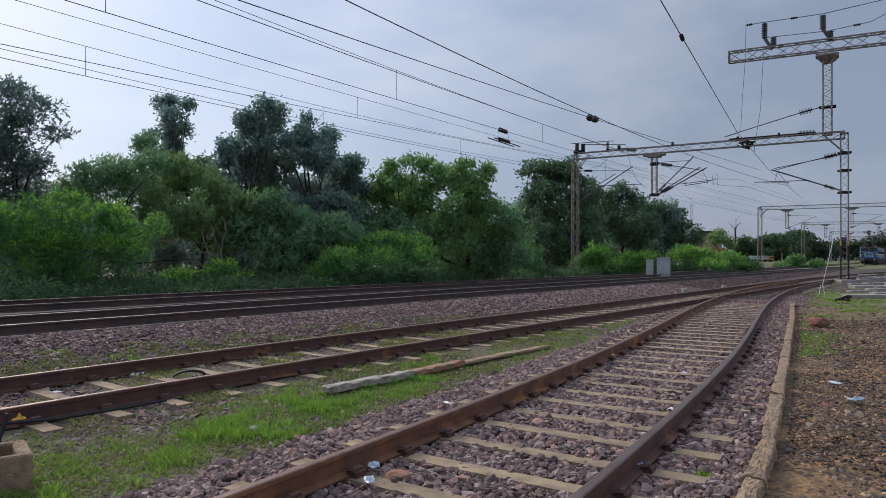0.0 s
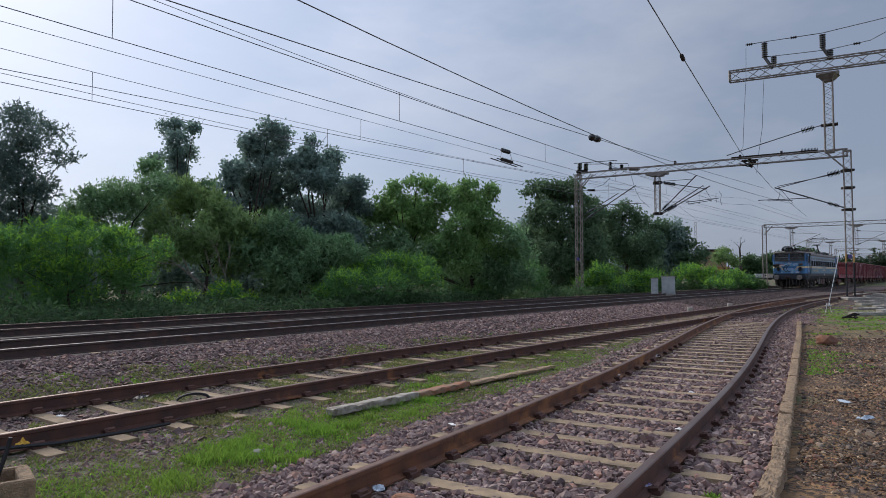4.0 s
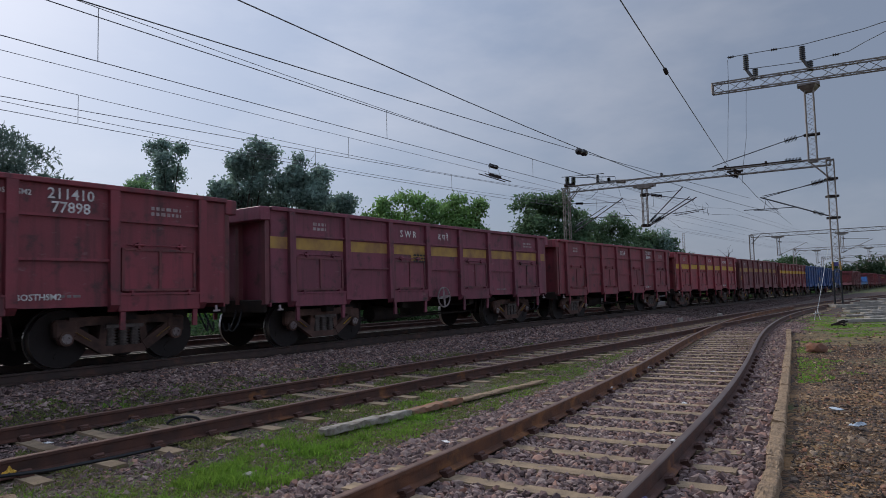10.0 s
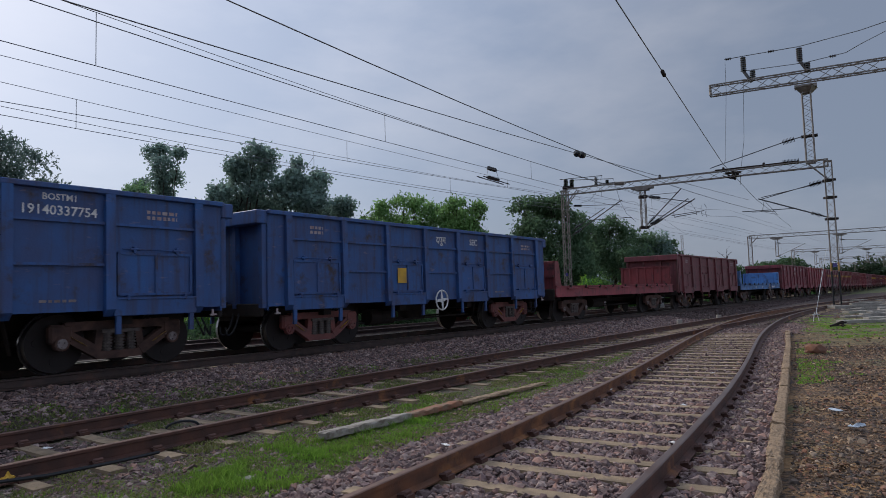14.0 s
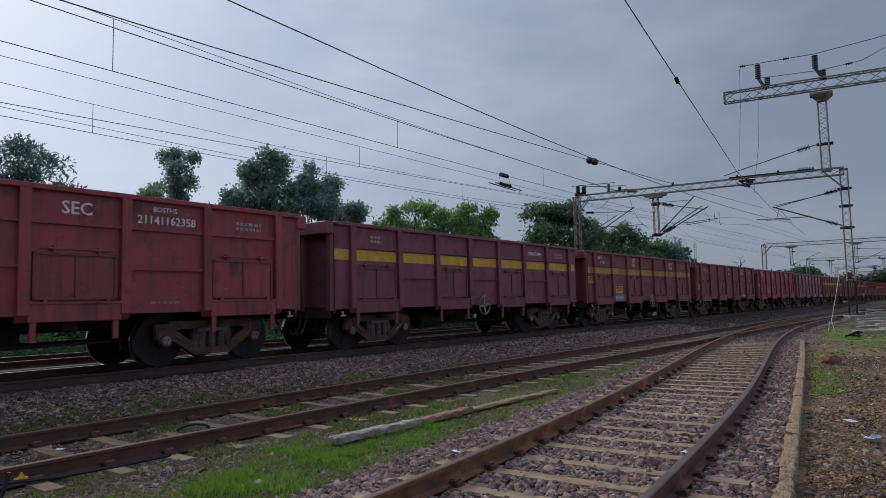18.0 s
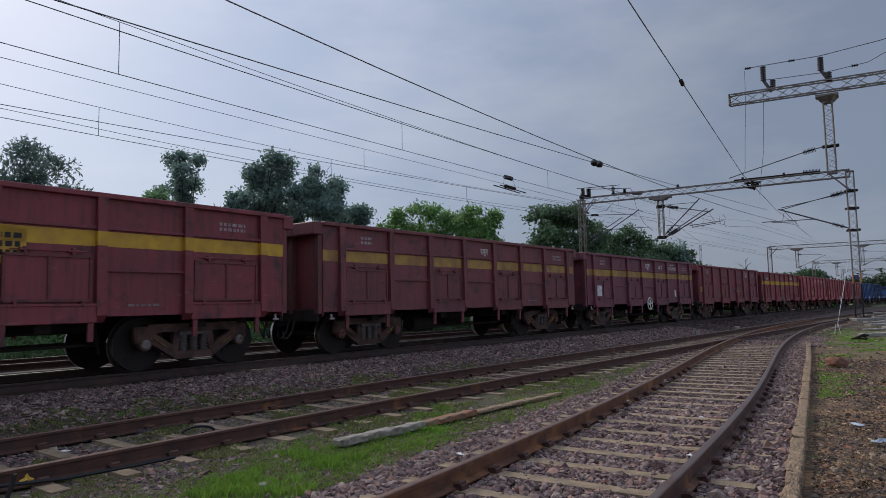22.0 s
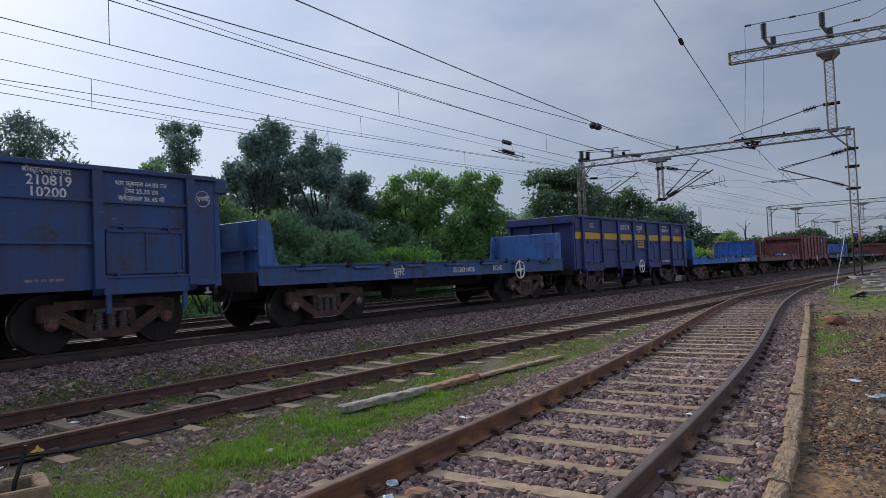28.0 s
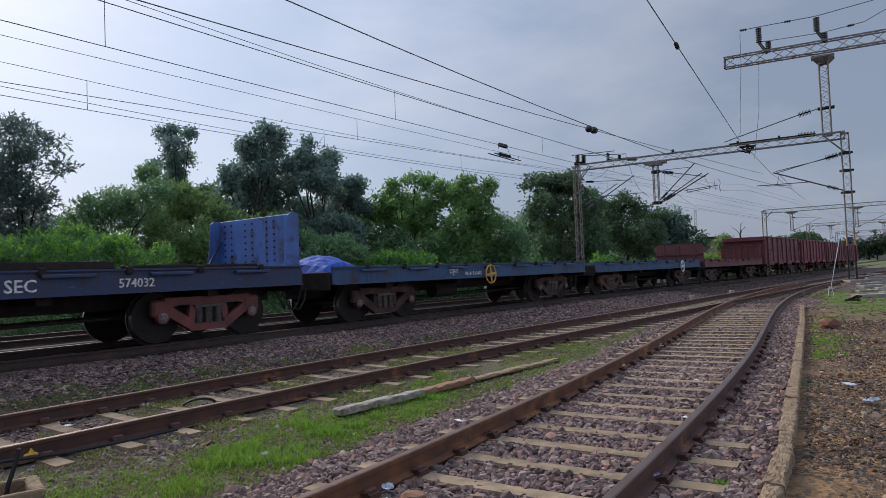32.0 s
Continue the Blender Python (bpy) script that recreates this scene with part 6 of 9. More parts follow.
                part("axle_box", boxed(x - 0.10, x + 0.10, c + a - 0.22, c + a + 0.22, 0.36, 0.76, 0.05), M["loco_dark"], b)
            bm = bmesh.new()
            tube(bm, (side * 1.30, c + e * 1.75 - 0.26, 1.10), (side * 1.30, c + e * 1.75 + 0.26, 1.10), 0.13, sides=14)
            part("brake_cylinder", bm, M["loco_guard"], b, "grimy grey brake cylinder")
            bm = bmesh.new()
            strand(bm, [(side * 1.34, c - e * 2.75, 1.1), (side * 1.34, c - e * 2.78, 0.62), (side * 1.34, c - e * 2.6, 0.52)], 0.018, 6)
            part("sand_pipe", bm, M["pale"], b, "pale sand pipe")
            for a in (-1.0, 1.0):
                bm = bmesh.new()
                lathe(bm, (x, c + a, 0.34), (x, c + a, 0.8), [(0, 0.09)] + [(q, rr) for j in range(8) for q, rr in (((j + 0.15) / 8, 0.09), ((j + 0.35) / 8, 0.125), ((j + 0.65) / 8, 0.125), ((j + 0.85) / 8, 0.09))] + [(1, 0.09)])
                part("spring", bm, M["dark"], b)
            for a in (-1.95, 0.0, 1.95):
                bm = bmesh.new()
                tube(bm, (x + side * 0.10, c + a, 0.546), (x + side * 0.16, c + a, 0.546), 0.15, sides=8)
                tube(bm, (x + side * 0.16, c + a, 0.546), (x + side * 0.20, c + a, 0.546), 0.115, 0.10, sides=16)
                part("axle_cap", bm, M["loco_cap" if a else "loco_guard"], b, "round axle-box cover")
            bm = bmesh.new()
            for q in (-2.62, 2.62):
                box(bm, side * 1.33 - 0.10, side * 1.33 + 0.10, c + q - 0.19, c + q + 0.19, 0.56, 0.98, 0.04)
            part("sand_box", bm, M["loco_guard"], b, "grimy grey sand boxes")
        for a in (-1.95, 0.0, 1.95):
            w = part("wheelset", wheelset_mesh(), [M["wheel"], M["tread"]], t, "dark steel wheel pair on its axle")
            w.location = (0, c + a, 0.5)
    # roof equipment: pantographs, insulators, bus bar
    for y in (-8.0, -6.2, 6.2, 8.0, -4.4, 1.7, 4.0):
        bm = bmesh.new()
        for k in range(5):
            tube(bm, (0.45, y, 3.48 + k * 0.06), (0.45, y, 3.53 + k * 0.06), 0.075, 0.05, sides=10)
        part("insulator", bm, M["porcelain"], t, "brown ribbed insulator")
    bm = bmesh.new()
    tube(bm, (0.45, -6.2, 3.80), (0.45, 6.2, 3.80), 0.024, sides=6)
    part("bus_bar", bm, M["dark"], t)
    bm = bmesh.new()
    lathe(bm, (0.25, -2.5, 3.56), (0.25, -2.5, 3.98), [(0, 0.27)] + [(q / 10, 0.27 if q % 2 else 0.22) for q in range(1, 10)] + [(1, 0.20)], 16)
    part("roof_transformer", bm, M["loco_guard"], t, "grey ribbed roof bushing")
    bm = bmesh.new()
    lathe(bm, (0.2, -1.2, 3.56), (0.2, -1.2, 4.10), [(0, 0.30), (0.22, 0.22), (0.28, 0.14), (0.86, 0.14), (0.87, 0.19), (1, 0.17)], 14)
    part("roof_breaker", bm, M["loco_dark"], t, "black roof breaker on a pale base")
    bm = bmesh.new()
    strand(bm, [(0.25, -2.4, 3.98), (0.3, -2.05, 3.80), (0.3, -1.6, 3.82), (0.2, -1.25, 4.05)], 0.016, 5)
    part("jumper", bm, M["wire"], t)
    bm = bmesh.new()
    sheet(bm, [(-0.7, -0.55, 3.60), (-0.7, -0.25, 3.82), (-0.7, 0.55, 3.84), (-0.7, 0.75, 3.60)], 1.4, (1, 0, 0))
    rb = part("roof_box", bm, M["loco_roof"], t, "low sloped roof ventilator")
    part("louvre", boxed(0.70, 0.72, -0.2, 0.55, 3.64, 3.80), M["grille"], rb)
    for e in (-1, 1):
        p = part("pantograph", boxed(-0.7, 0.7, e * 7.0 - 0.9, e * 7.0 + 0.9, 3.60, 3.68), M["dark"], t, "raised pantograph" if e > 0 else "folded pantograph")
        bm = bmesh.new()
        if e > 0:
            knee, head = Vector((0, 5.7, 4.75)), Vector((0, 7.35, 5.62))
            strand(bm, [(0, 7.5, 3.72), (0, knee.y, knee.z)], 0.075, 8)
            bar(bm, (-0.3, knee.y, knee.z), (0.3, knee.y, knee.z), 0.12)
            part("lower_arm", bm, M["bracket"], p)
            bm = bmesh.new()
            for x in (-0.3, 0.3):
                strand(bm, [(x, knee.y, knee.z), (x * 1.6, head.y, head.z)], 0.032, 7)
                part("arm", bm, M["bracket"], p)
                bm = bmesh.new()
            tube(bm, (0, 7.1, 3.85), (0, 5.95, 4.6), 0.025, sides=6)
            part("arm", bm, M["dark"], p)
            bm = bmesh.new()
            y, z = head.y, head.z
        else:
            for x in (-0.45, 0.45):
                strand(bm, [(x * 0.5, -5.1, 3.92), (x, -6.6, 4.05), (x, -7.6, 4.14)], 0.032, 7)
                part("arm", bm, M["bracket"], p)
                bm = bmesh.new()
            strand(bm, [(0, -7.1, 3.80), (0, -5.1, 3.86)], 0.08, 8)
            part("lower_arm", bm, M["bracket"], p)
            for x in (-0.28, 0.28):
                bm = bmesh.new()
                lathe(bm, (x, -7.5, 3.85), (x, -6.5, 3.85), [(0, 0.07)] + [(q / 14, 0.10 if q % 2 else 0.075) for q in range(1, 14)] + [(1, 0.07)], 8)
                part("spring", bm, M["dark"], p)
            for q in (-7.75, -6.3):
                for x in (-0.6, 0.6):
                    bm = bmesh.new()
                    disc_insulator(bm, (x, q, 3.56), (x, q, 3.80), 3, 0.12)
                    part("insulator", bm, M["porcelain"], p)
            bm = bmesh.new()
            y, z = -7.75, 4.18
        for d in (-0.18, 0.18):
            strand(bm, [(-0.92, y + d, z - 0.17), (-0.62, y + d, z), (0.62, y + d, z), (0.92, y + d, z - 0.17)], 0.028, 7)
        for x in (-0.4, 0.4):
            bar(bm, (x, y - 0.2, z - 0.03), (x, y + 0.2, z - 0.03), 0.03)
        part("collector_head", bm, M["dark"], p)
    x = SX + 0.006
    part("number_panel", boxed(SX, SX + 0.004, -0.98, 0.98, 1.975, 2.175), M["loco_teal"], t)
    on_side(t, "INDIAN RAILWAYS", -4.89, 1.74, 0.33, M["loco_cream"], "cream lettering", x=x)
    on_side(t, "27022", 0.0, 1.97, 0.72, M["loco_cream"], "grey-white running number", x=x + 0.002)
    on_side(t, "WAG-7", 0.12, 1.33, 0.20, M["white"], "white lettering", x=x)
    on_side(t, "MUGHALSARAI", 5.6, 1.76, 0.24, M["loco_cream"], "cream lettering", x=x)
    return t


LOCOMOTIVE = build_loco()
TRAIN = [(LOCOMOTIVE, LOCO)]
for i, row in enumerate(CONSIST):
    TRAIN.append((dress(i, row), FLAT if row[0] == "flat" else CAR))
for proto in (GONDOLA, FLATCAR):
    for o in (*proto.children_recursive, proto):
        bpy.data.objects.remove(o)


# where the joint between the first two open wagons stands along the main line, second by second
JOINT = [(0, 202.0), (4.5, 108.8), (8, 36.2), (8.9, 17.75), (11.9, -44.1), (14.5, -97.65), (16.8, -144.7), (21, -231.65), (23, -273.2), (25.5, -325.35), (29, -398.55), (32, -460.7)]
FIRST = -(CAR + FLAT + LOCO)


def place(s):
    x, y, h = MAIN.at(s)
    return float(x), float(y), float(main_z(s)), float(h)


def motions():
    rows_t = [k * 1.0 for k in range(33)]
    tq, q = zip(*JOINT)
    fine = np.arange(0, 32.0001, 1 / FPS)
    start = FIRST
    for thing, length in TRAIN:
        c = start + length / 2
        rows = []
        for t in rows_t:
            s = float(np.interp(t, tq, q)) + c
            a, b = place(s - 4.4), place(s + 4.4)
            rows.append((t, pose((a[0] + b[0]) / 2, (a[1] + b[1]) / 2, (a[2] + b[2]) / 2, 0, 0, -math.degrees((a[3] + b[3]) / 2))))
        walk(thing, rows)
        # the wheels turn while the vehicle passes the camera
        near = [t for t in fine if -16 < float(np.interp(t, tq, q)) + c < 52]
        if len(near) > 3:
            for w in [o for o in thing.children if o.name.startswith("wheelset")]:
                y = w.location.y
                turns = []
                s0 = float(np.interp(near[0], tq, q))
                for t in near:
                    d = s0 - float(np.interp(t, tq, q))
                    turns.append((float(t), pose(0, y, 0.5, math.degrees(d / 0.5), 0, 0)))
                if turns[0][0] > 0.01:
                    turns.insert(0, (0.0, pose(0, y, 0.5)))
                if turns[-1][0] < 31.99:
                    turns.append((32.0, turns[-1][1]))
                walk(w, turns)
        start += length

# ---- overhead line ----
PL, PR = Vector((10.4, 51.4, 0.1)), Vector((25.66, 41.765, -0.02))     # feet of the first portal


def lattice(bm, a, b, w, h, n, up, chord=0.05, lace=0.028):
    """A four-chord lattice beam from a to b; up is the direction of its height."""
    a, b, up = Vector(a), Vector(b), Vector(up).normalized()
    d = (b - a).normalized()
    side = d.cross(up).normalized()
    cs = [side * (i * w / 2) + up * (j * h / 2) for i, j in ((-1, -1), (1, -1), (1, 1), (-1, 1))]
    for c in cs:
        bar(bm, a + c, b + c, chord)
    for k in range(n):
        p, q = a + (b - a) * (k / n), a + (b - a) * ((k + 1) / n)
        for i in range(4):
            c0, c1 = cs[i], cs[(i + 1) % 4]
            if k % 2:
                c0, c1 = c1, c0
            bar(bm, p + c0, q + c1, lace)
    for c0, c1 in zip(cs, cs[1:] + cs[:1]):
        bar(bm, a + c0, a + c1, chord)
        bar(bm, b + c0, b + c1, chord)


def cantilever(parent, root, tip, drop):
    """A bracket from a mast: a tie, a sloping tube with insulators and the steady arm."""
    root, tip = Vector(root), Vector(tip)
    out = tip - root
    bm = bmesh.new()
    low = root + Vector((0, 0, -1.9))
    a = root + out * 0.16
    tube(bm, a, tip + Vector((0, 0, 0.25)), 0.022, sides=6)
    b = low + (tip - low) * 0.16
    tube(bm, b, tip + (tip - low).normalized() * 0.5, 0.03, sides=6)
    e = low + (tip - low) * 0.55
    end = Vector((tip.x, tip.y, tip.z - drop)) + out.normalized() * 0.3
    tube(bm, e, end, 0.022, sides=6)
    tube(bm, low + (tip - low) * 0.7, e + (end - e) * 0.6, 0.014, sides=6)
    c = part("bracket", bm, M["steel"], parent, "tubular wire bracket")
    bm = bmesh.new()
    disc_insulator(bm, root, a)
    disc_insulator(bm, low, b)
    part("insulator", bm, M["porcelain"], c, "brown ribbed insulator")


def portal(pl, pr, top, label, masts=True, wide=0.42, sections=22, right=True):
    t = empty("portal_gantry", label, "gantry", "overhead line portals")
    ends = ((pl, 1), (pr, -1)) if right else ((pl, 1),)
    d = (pr - pl)
    d.z = 0
    d.normalize()
    for p, e in ends:
        bm = bmesh.new()
        lattice(bm, (p.x, p.y, p.z - 0.1), (p.x, p.y, top), wide, wide, 22, d, 0.06, 0.022)
        part("mast", bm, M["steel"], t, "lattice steel mast")
        bm = bmesh.new()
        box(bm, p.x - 0.45, p.x + 0.45, p.y - 0.45, p.y + 0.45, p.z - 0.2, p.z + 0.16, 0.03)
        part("footing", bm, M["pale"], t, "concrete mast footing")
        bm = bmesh.new()
        for k in (-0.2, 0.2):
            s = Vector((-d.y, d.x, 0)) * k
            bar(bm, Vector((p.x, p.y, top - 1.25)) + s, Vector((p.x, p.y, top - 0.05)) + d * (e * 1.1) + s, 0.06)
        part("knee_brace", bm, M["steel"], t)
    bm = bmesh.new()
    lattice(bm, (pl.x, pl.y, top - 0.10), (pr.x, pr.y, top - 0.10), wide, 0.46, sections, (0, 0, 1), 0.055, 0.024)
    part("beam", bm, M["steel"], t, "lattice cross beam")
    return t, d


def drop_post(t, p, top, length):
    across = Vector((-PDIR.y, PDIR.x, 0))
    for wide, drop, high in ((0.78, 0.36, 0.16), (0.46, 0.50, 0.14)):
        bm = bmesh.new()
        sheet(bm, [Vector((p.x, p.y, top - drop)) + PDIR * (a * wide) + across * (b * 0.3) for a, b in ((-1, -1), (1, -1), (1, 1), (-1, 1))], high, (0, 0, -1))
        bmesh.ops.recalc_face_normals(bm, faces=bm.faces[:])
        part("saddle", bm, M["steel"], t)
    bm = bmesh.new()
    lattice(bm, (p.x, p.y, top - 0.6), (p.x, p.y, top - length), 0.34, 0.34, 9, PDIR, 0.05, 0.02)
    part("drop_post", bm, M["steel"], t, "hanging lattice post")


TOP = 9.5
P1, PDIR = portal(PL, PR, TOP, "grey lattice steel portal carrying the overhead line over the tracks")
along = lambda k: PL + PDIR * k


def main_point(s, off, z):
    x, y, _ = MAIN.at(s, off)
    return Vector((float(x), float(y), z))


def in_plane(k, z):
    """A point in the portal's plane: k metres from the left mast, at height z."""
    p = along(k)
    return Vector((p.x, p.y, z))


def insulator(parent, a, b, n=6, r=0.1, label="brown ribbed insulator"):
    bm = bmesh.new()
    disc_insulator(bm, a, b, n, r)
    return part("insulator", bm, M["porcelain"], parent, label)


def arm(parent, a, b, r, ins=None, name="bracket_tube", mat="bracket", ri=0.1):
    """A tube from a to b, with a ribbed insulator over a stretch ins of it."""
    a, b = in_plane(*a), in_plane(*b)
    bm = bmesh.new()
    tube(bm, a, b, r * 1.2, sides=7)
    o = part(name, bm, M[mat], parent)
    if ins:
        d = (b - a).normalized()
        insulator(o, a + d * ins[0], a + d * ins[1], 9, ri)
    return o


drop_post(P1, along(6.1), TOP, 3.45)
# left mast: two sloping tubes, a tie and a steady arm
arm(P1, (0.45, 5.9), (4.5, 8.32), 0.034, (0.35, 0.95))
arm(P1, (0.45, 6.3), (3.2, 7.85), 0.026, (0.35, 0.9))
arm(P1, (0.45, 8.25), (4.35, 8.0), 0.02, (0.3, 0.9))
arm(P1, (2.0, 7.0), (5.2, 6.95), 0.022, name="steady_arm")
# hanging post: three sloping tubes, two ties and the steady arms
arm(P1, (6.35, 6.30), (8.85, 8.72), 0.034, (0.15, 0.75), ri=0.12)
arm(P1, (6.35, 6.15), (9.3, 7.95), 0.03, (0.25, 1.0), ri=0.12)
arm(P1, (6.35, 6.05), (9.75, 7.88), 0.036, (0.5, 1.25), ri=0.12)
arm(P1, (6.4, 8.40), (9.55, 7.67), 0.026, (0.2, 1.0), ri=0.13)
arm(P1, (6.4, 8.48), (8.7, 8.46), 0.016)
arm(P1, (6.4, 6.95), (8.3, 6.85), 0.014, name="steady_arm")
arm(P1, (8.1, 6.82), (10.35, 6.98), 0.022, name="steady_arm")
arm(P1, (8.25, 6.68), (9.85, 6.85), 0.022, name="steady_arm")
arm(P1, (8.25, 6.98), (8.3, 6.66), 0.014, name="steady_arm")
arm(P1, (9.8, 7.02), (9.8, 6.72), 0.014, name="steady_arm")
arm(P1, (9.3, 7.9), (9.85, 6.9), 0.009, name="hanger")
part("clamp", boxed(along(6.1).x - 0.3, along(6.1).x + 0.3, along(6.1).y - 0.25, along(6.1).y + 0.25, 6.0, 6.2, 0.02), M["dark"], P1)
part("clamp", boxed(along(6.1).x - 0.26, along(6.1).x + 0.26, along(6.1).y - 0.25, along(6.1).y + 0.25, 8.28, 8.5, 0.02), M["dark"], P1)
# right mast: a double tie, the sloping tube and the steady arm
arm(P1, (17.85, 8.25), (14.0, 7.40), 0.022, (0.25, 0.95), ri=0.19)
arm(P1, (17.85, 8.15), (14.0, 7.52), 0.022)
arm(P1, (17.85, 5.85), (13.85, 7.45), 0.038, (0.35, 1.0), ri=0.13)
arm(P1, (12.8, 6.66), (16.1, 6.60), 0.024, name="steady_arm")
arm(P1, (13.4, 6.58), (14.9, 6.52), 0.018, name="steady_arm")
arm(P1, (14.2, 7.3), (14.05, 6.6), 0.012, name="hanger")
arm(P1, (14.2, 7.3), (14.9, 6.35), 0.012, name="hanger")
for z in (5.72, 7.12, 8.25):
    part("clamp", boxed(PR.x - 0.3, PR.x + 0.3, PR.y - 0.28, PR.y + 0.28, z - 0.07, z + 0.07, 0.01), M["dark"], P1, "dark steel clamp")
# post insulators and feeders on the beam
for k, z0, z1 in ((0.12, 9.85, 10.42), (0.62, 9.85, 10.36), (2.58, 9.68, 10.30), (3.46, 9.62, 10.0)):
    insulator(P1, in_plane(k, z0), in_plane(k, z1), 8, 0.19 if k < 1 else 0.14)
part("switch_block", boxed(along(0.3).x - 0.42, along(0.3).x + 0.42, along(0.3).y - 0.2, along(0.3).y + 0.2, 9.62, 9.86, 0.03), M["dark"], P1, "black switch block")
for a_, b_ in (((-0.35, 10.45), (3.1, 10.36)), ((0.6, 10.30), (3.95, 10.02)), ((2.45, 9.75), (4.2, 9.72))):
    arm(P1, a_, b_, 0.022, name="feeder_bar", mat="dark")
arm(P1, (4.05, 9.62), (4.75, 9.56), 0.13, name="switch_drum", mat="steel")
arm(P1, (11.2, 9.74), (15.5, 9.72), 0.045, name="bus_bar", mat="dark")
for k in (11.76, 14.31, 7.4):
    arm(P1, (k - 0.06, 9.74), (k + 0.06, 9.74), 0.14, name="bus_clamp", mat="dark")
insulator(P1, in_plane(15.45, 9.74), in_plane(16.45, 9.72), 12, 0.19)
# the knife switch hung in the beam
for a_, b_, r_ in (((11.85, 9.45), (12.85, 9.42), 0.07), ((11.95, 9.15), (12.75, 9.3), 0.06), ((12.0, 9.35), (12.5, 8.95), 0.05), ((12.35, 9.55), (12.4, 9.0), 0.09), ((12.65, 9.45), (12.45, 8.92), 0.04), ((11.7, 9.3), (12.3, 9.0), 0.03)):
    arm(P1, a_, b_, r_, name="knife_switch", mat="dark")
# blue enamel plates on the masts
for p in (PL, PR):
    bm = bmesh.new()
    f = Vector((PDIR.y, -PDIR.x, 0))
    c = p + f * 0.26 + Vector((0, 0, 2.75))
    sheet(bm, [c - PDIR * 0.11 - Vector((0, 0, 0.12)), c + PDIR * 0.11 - Vector((0, 0, 0.12)), c + PDIR * 0.11 + Vector((0, 0, 0.12)), c - PDIR * 0.11 + Vector((0, 0, 0.12))], 0.01, f)
    part("number_plate", bm, M["sign"], P1, "small blue enamel plate")

# the tall switching beam above the right mast
POST = along(17.1)
S1 = empty("switching_gantry", "tall lattice post with a cross beam and line insulators", "gantry", m=None)
bm = bmesh.new()
lattice(bm, (POST.x, POST.y, TOP), (POST.x, POST.y, 14.2), 0.5, 0.5, 14, PDIR, 0.07, 0.022)
part("post", bm, M["steel"], S1, "lattice upper post")
bm = bmesh.new()
tube(bm, (POST.x, POST.y, 14.15), (POST.x, POST.y, 14.55), 0.36, 0.80, sides=4)
part("saddle", bm, M["steel"], S1)
bm = bmesh.new()
bar(bm, in_plane(16.45, 14.66), in_plane(17.75, 14.62), 0.5, 0.22)
part("cap_plate", bm, M["steel"], S1)
arm(S1, (16.65, 11.3), (17.6, 11.3), 0.09, name="clamp", mat="dark")
ua, ub = POST - PDIR * 5.9, POST + PDIR * 9.0
bm = bmesh.new()
lattice(bm, (ua.x, ua.y, 15.44), (ub.x, ub.y, 15.12), 0.5, 0.70, 16, (0, 0, 1), 0.08, 0.035)
part("beam", bm, M["steel"], S1, "lattice cross beam")
for k, z0, z1 in ((13.43, 16.42, 17.46), (16.86, 16.42, 17.34), (13.98, 15.75, 16.40), (17.27, 15.60, 16.24)):
    insulator(S1, in_plane(k, z0), in_plane(k, z1), 7 if z1 > 17 else 5, 0.2, "dark stacked insulator")
for k, z in ((13.43, 16.42), (16.86, 16.42)):
    arm(S1, (k, z), (k + 0.45, z - 0.85), 0.09, name="insulator_arm")

# further portals down the line
for dx, px, dist, top, width in ((0, 1345, 102, 8.45, 26), (0, 1421, 150, 8.35, 30), (0, 1470, 205, 8.3, 34), (0, 1500, 262, 8.3, 38)):
    a = math.atan((px - 784) / 1157)
    foot = Vector((dist * math.sin(a), dist * math.cos(a), 0.1))
    g, gd = portal(foot, foot + PDIR * width, top, "grey lattice portal further down the line", sections=26, wide=0.5)
    for k in (0.13, 0.42, 0.70):
        q = foot + PDIR * (width * k)
        drop_post(g, q, top, 3.0)
        cantilever(g, q + Vector((0, 0, top - 1.2)), q + PDIR * 3.0 + Vector((0, 0, top - 1.7)), 1.0)


# ---- wires ----
def wire(label, pts, r=0.012, name="overhead_wire"):
    bm = bmesh.new()
    strand(bm, [Vector(p) for p in pts], r)
    return tagged(link(name, bm, M["wire"]), label, "wire", "overhead wires")


def run_wire(label, off, a, b, c, r, parts=(), lo=-45, hi=49, beyond=None, parent=None):
    """A wire along the main line at an offset; its height is a quadratic in the distance along it."""
    S = list(np.arange(lo, hi + 0.1, 3.0))
    pts = [main_point(s, off, a + b * max(s, 0) + c * max(s, 0) ** 2 + (0.0 if s > 0 else 0.004 * -s)) for s in S]
    if beyond:
        pts += [main_point(s, off, beyond) for s in np.arange(hi + 6, 215, 12.0)]
    bm = bmesh.new()
    strand(bm, pts, r)
    return part("wire", bm, M["wire"], parent)


def line_pair(label, off, contact, messenger, drops, extra=()):
    t = empty("overhead_wire", label, "wire", "overhead wires")
    run_wire("", off, *contact, 0.0095, beyond=contact[0], parent=t)
    run_wire("", off, *messenger, 0.008, beyond=messenger[0], parent=t)
    for q in extra:
        run_wire("", off + q[0], *q[1:4], q[4], beyond=q[1], parent=t)
    for s in drops:
        bm = bmesh.new()
        strand(bm, [main_point(s, off, sum(k * s ** i for i, k in enumerate(contact))), main_point(s, off, sum(k * s ** i for i, k in enumerate(messenger)))], 0.008)
        part("dropper", bm, M["wire"], t, "thin dropper wire")


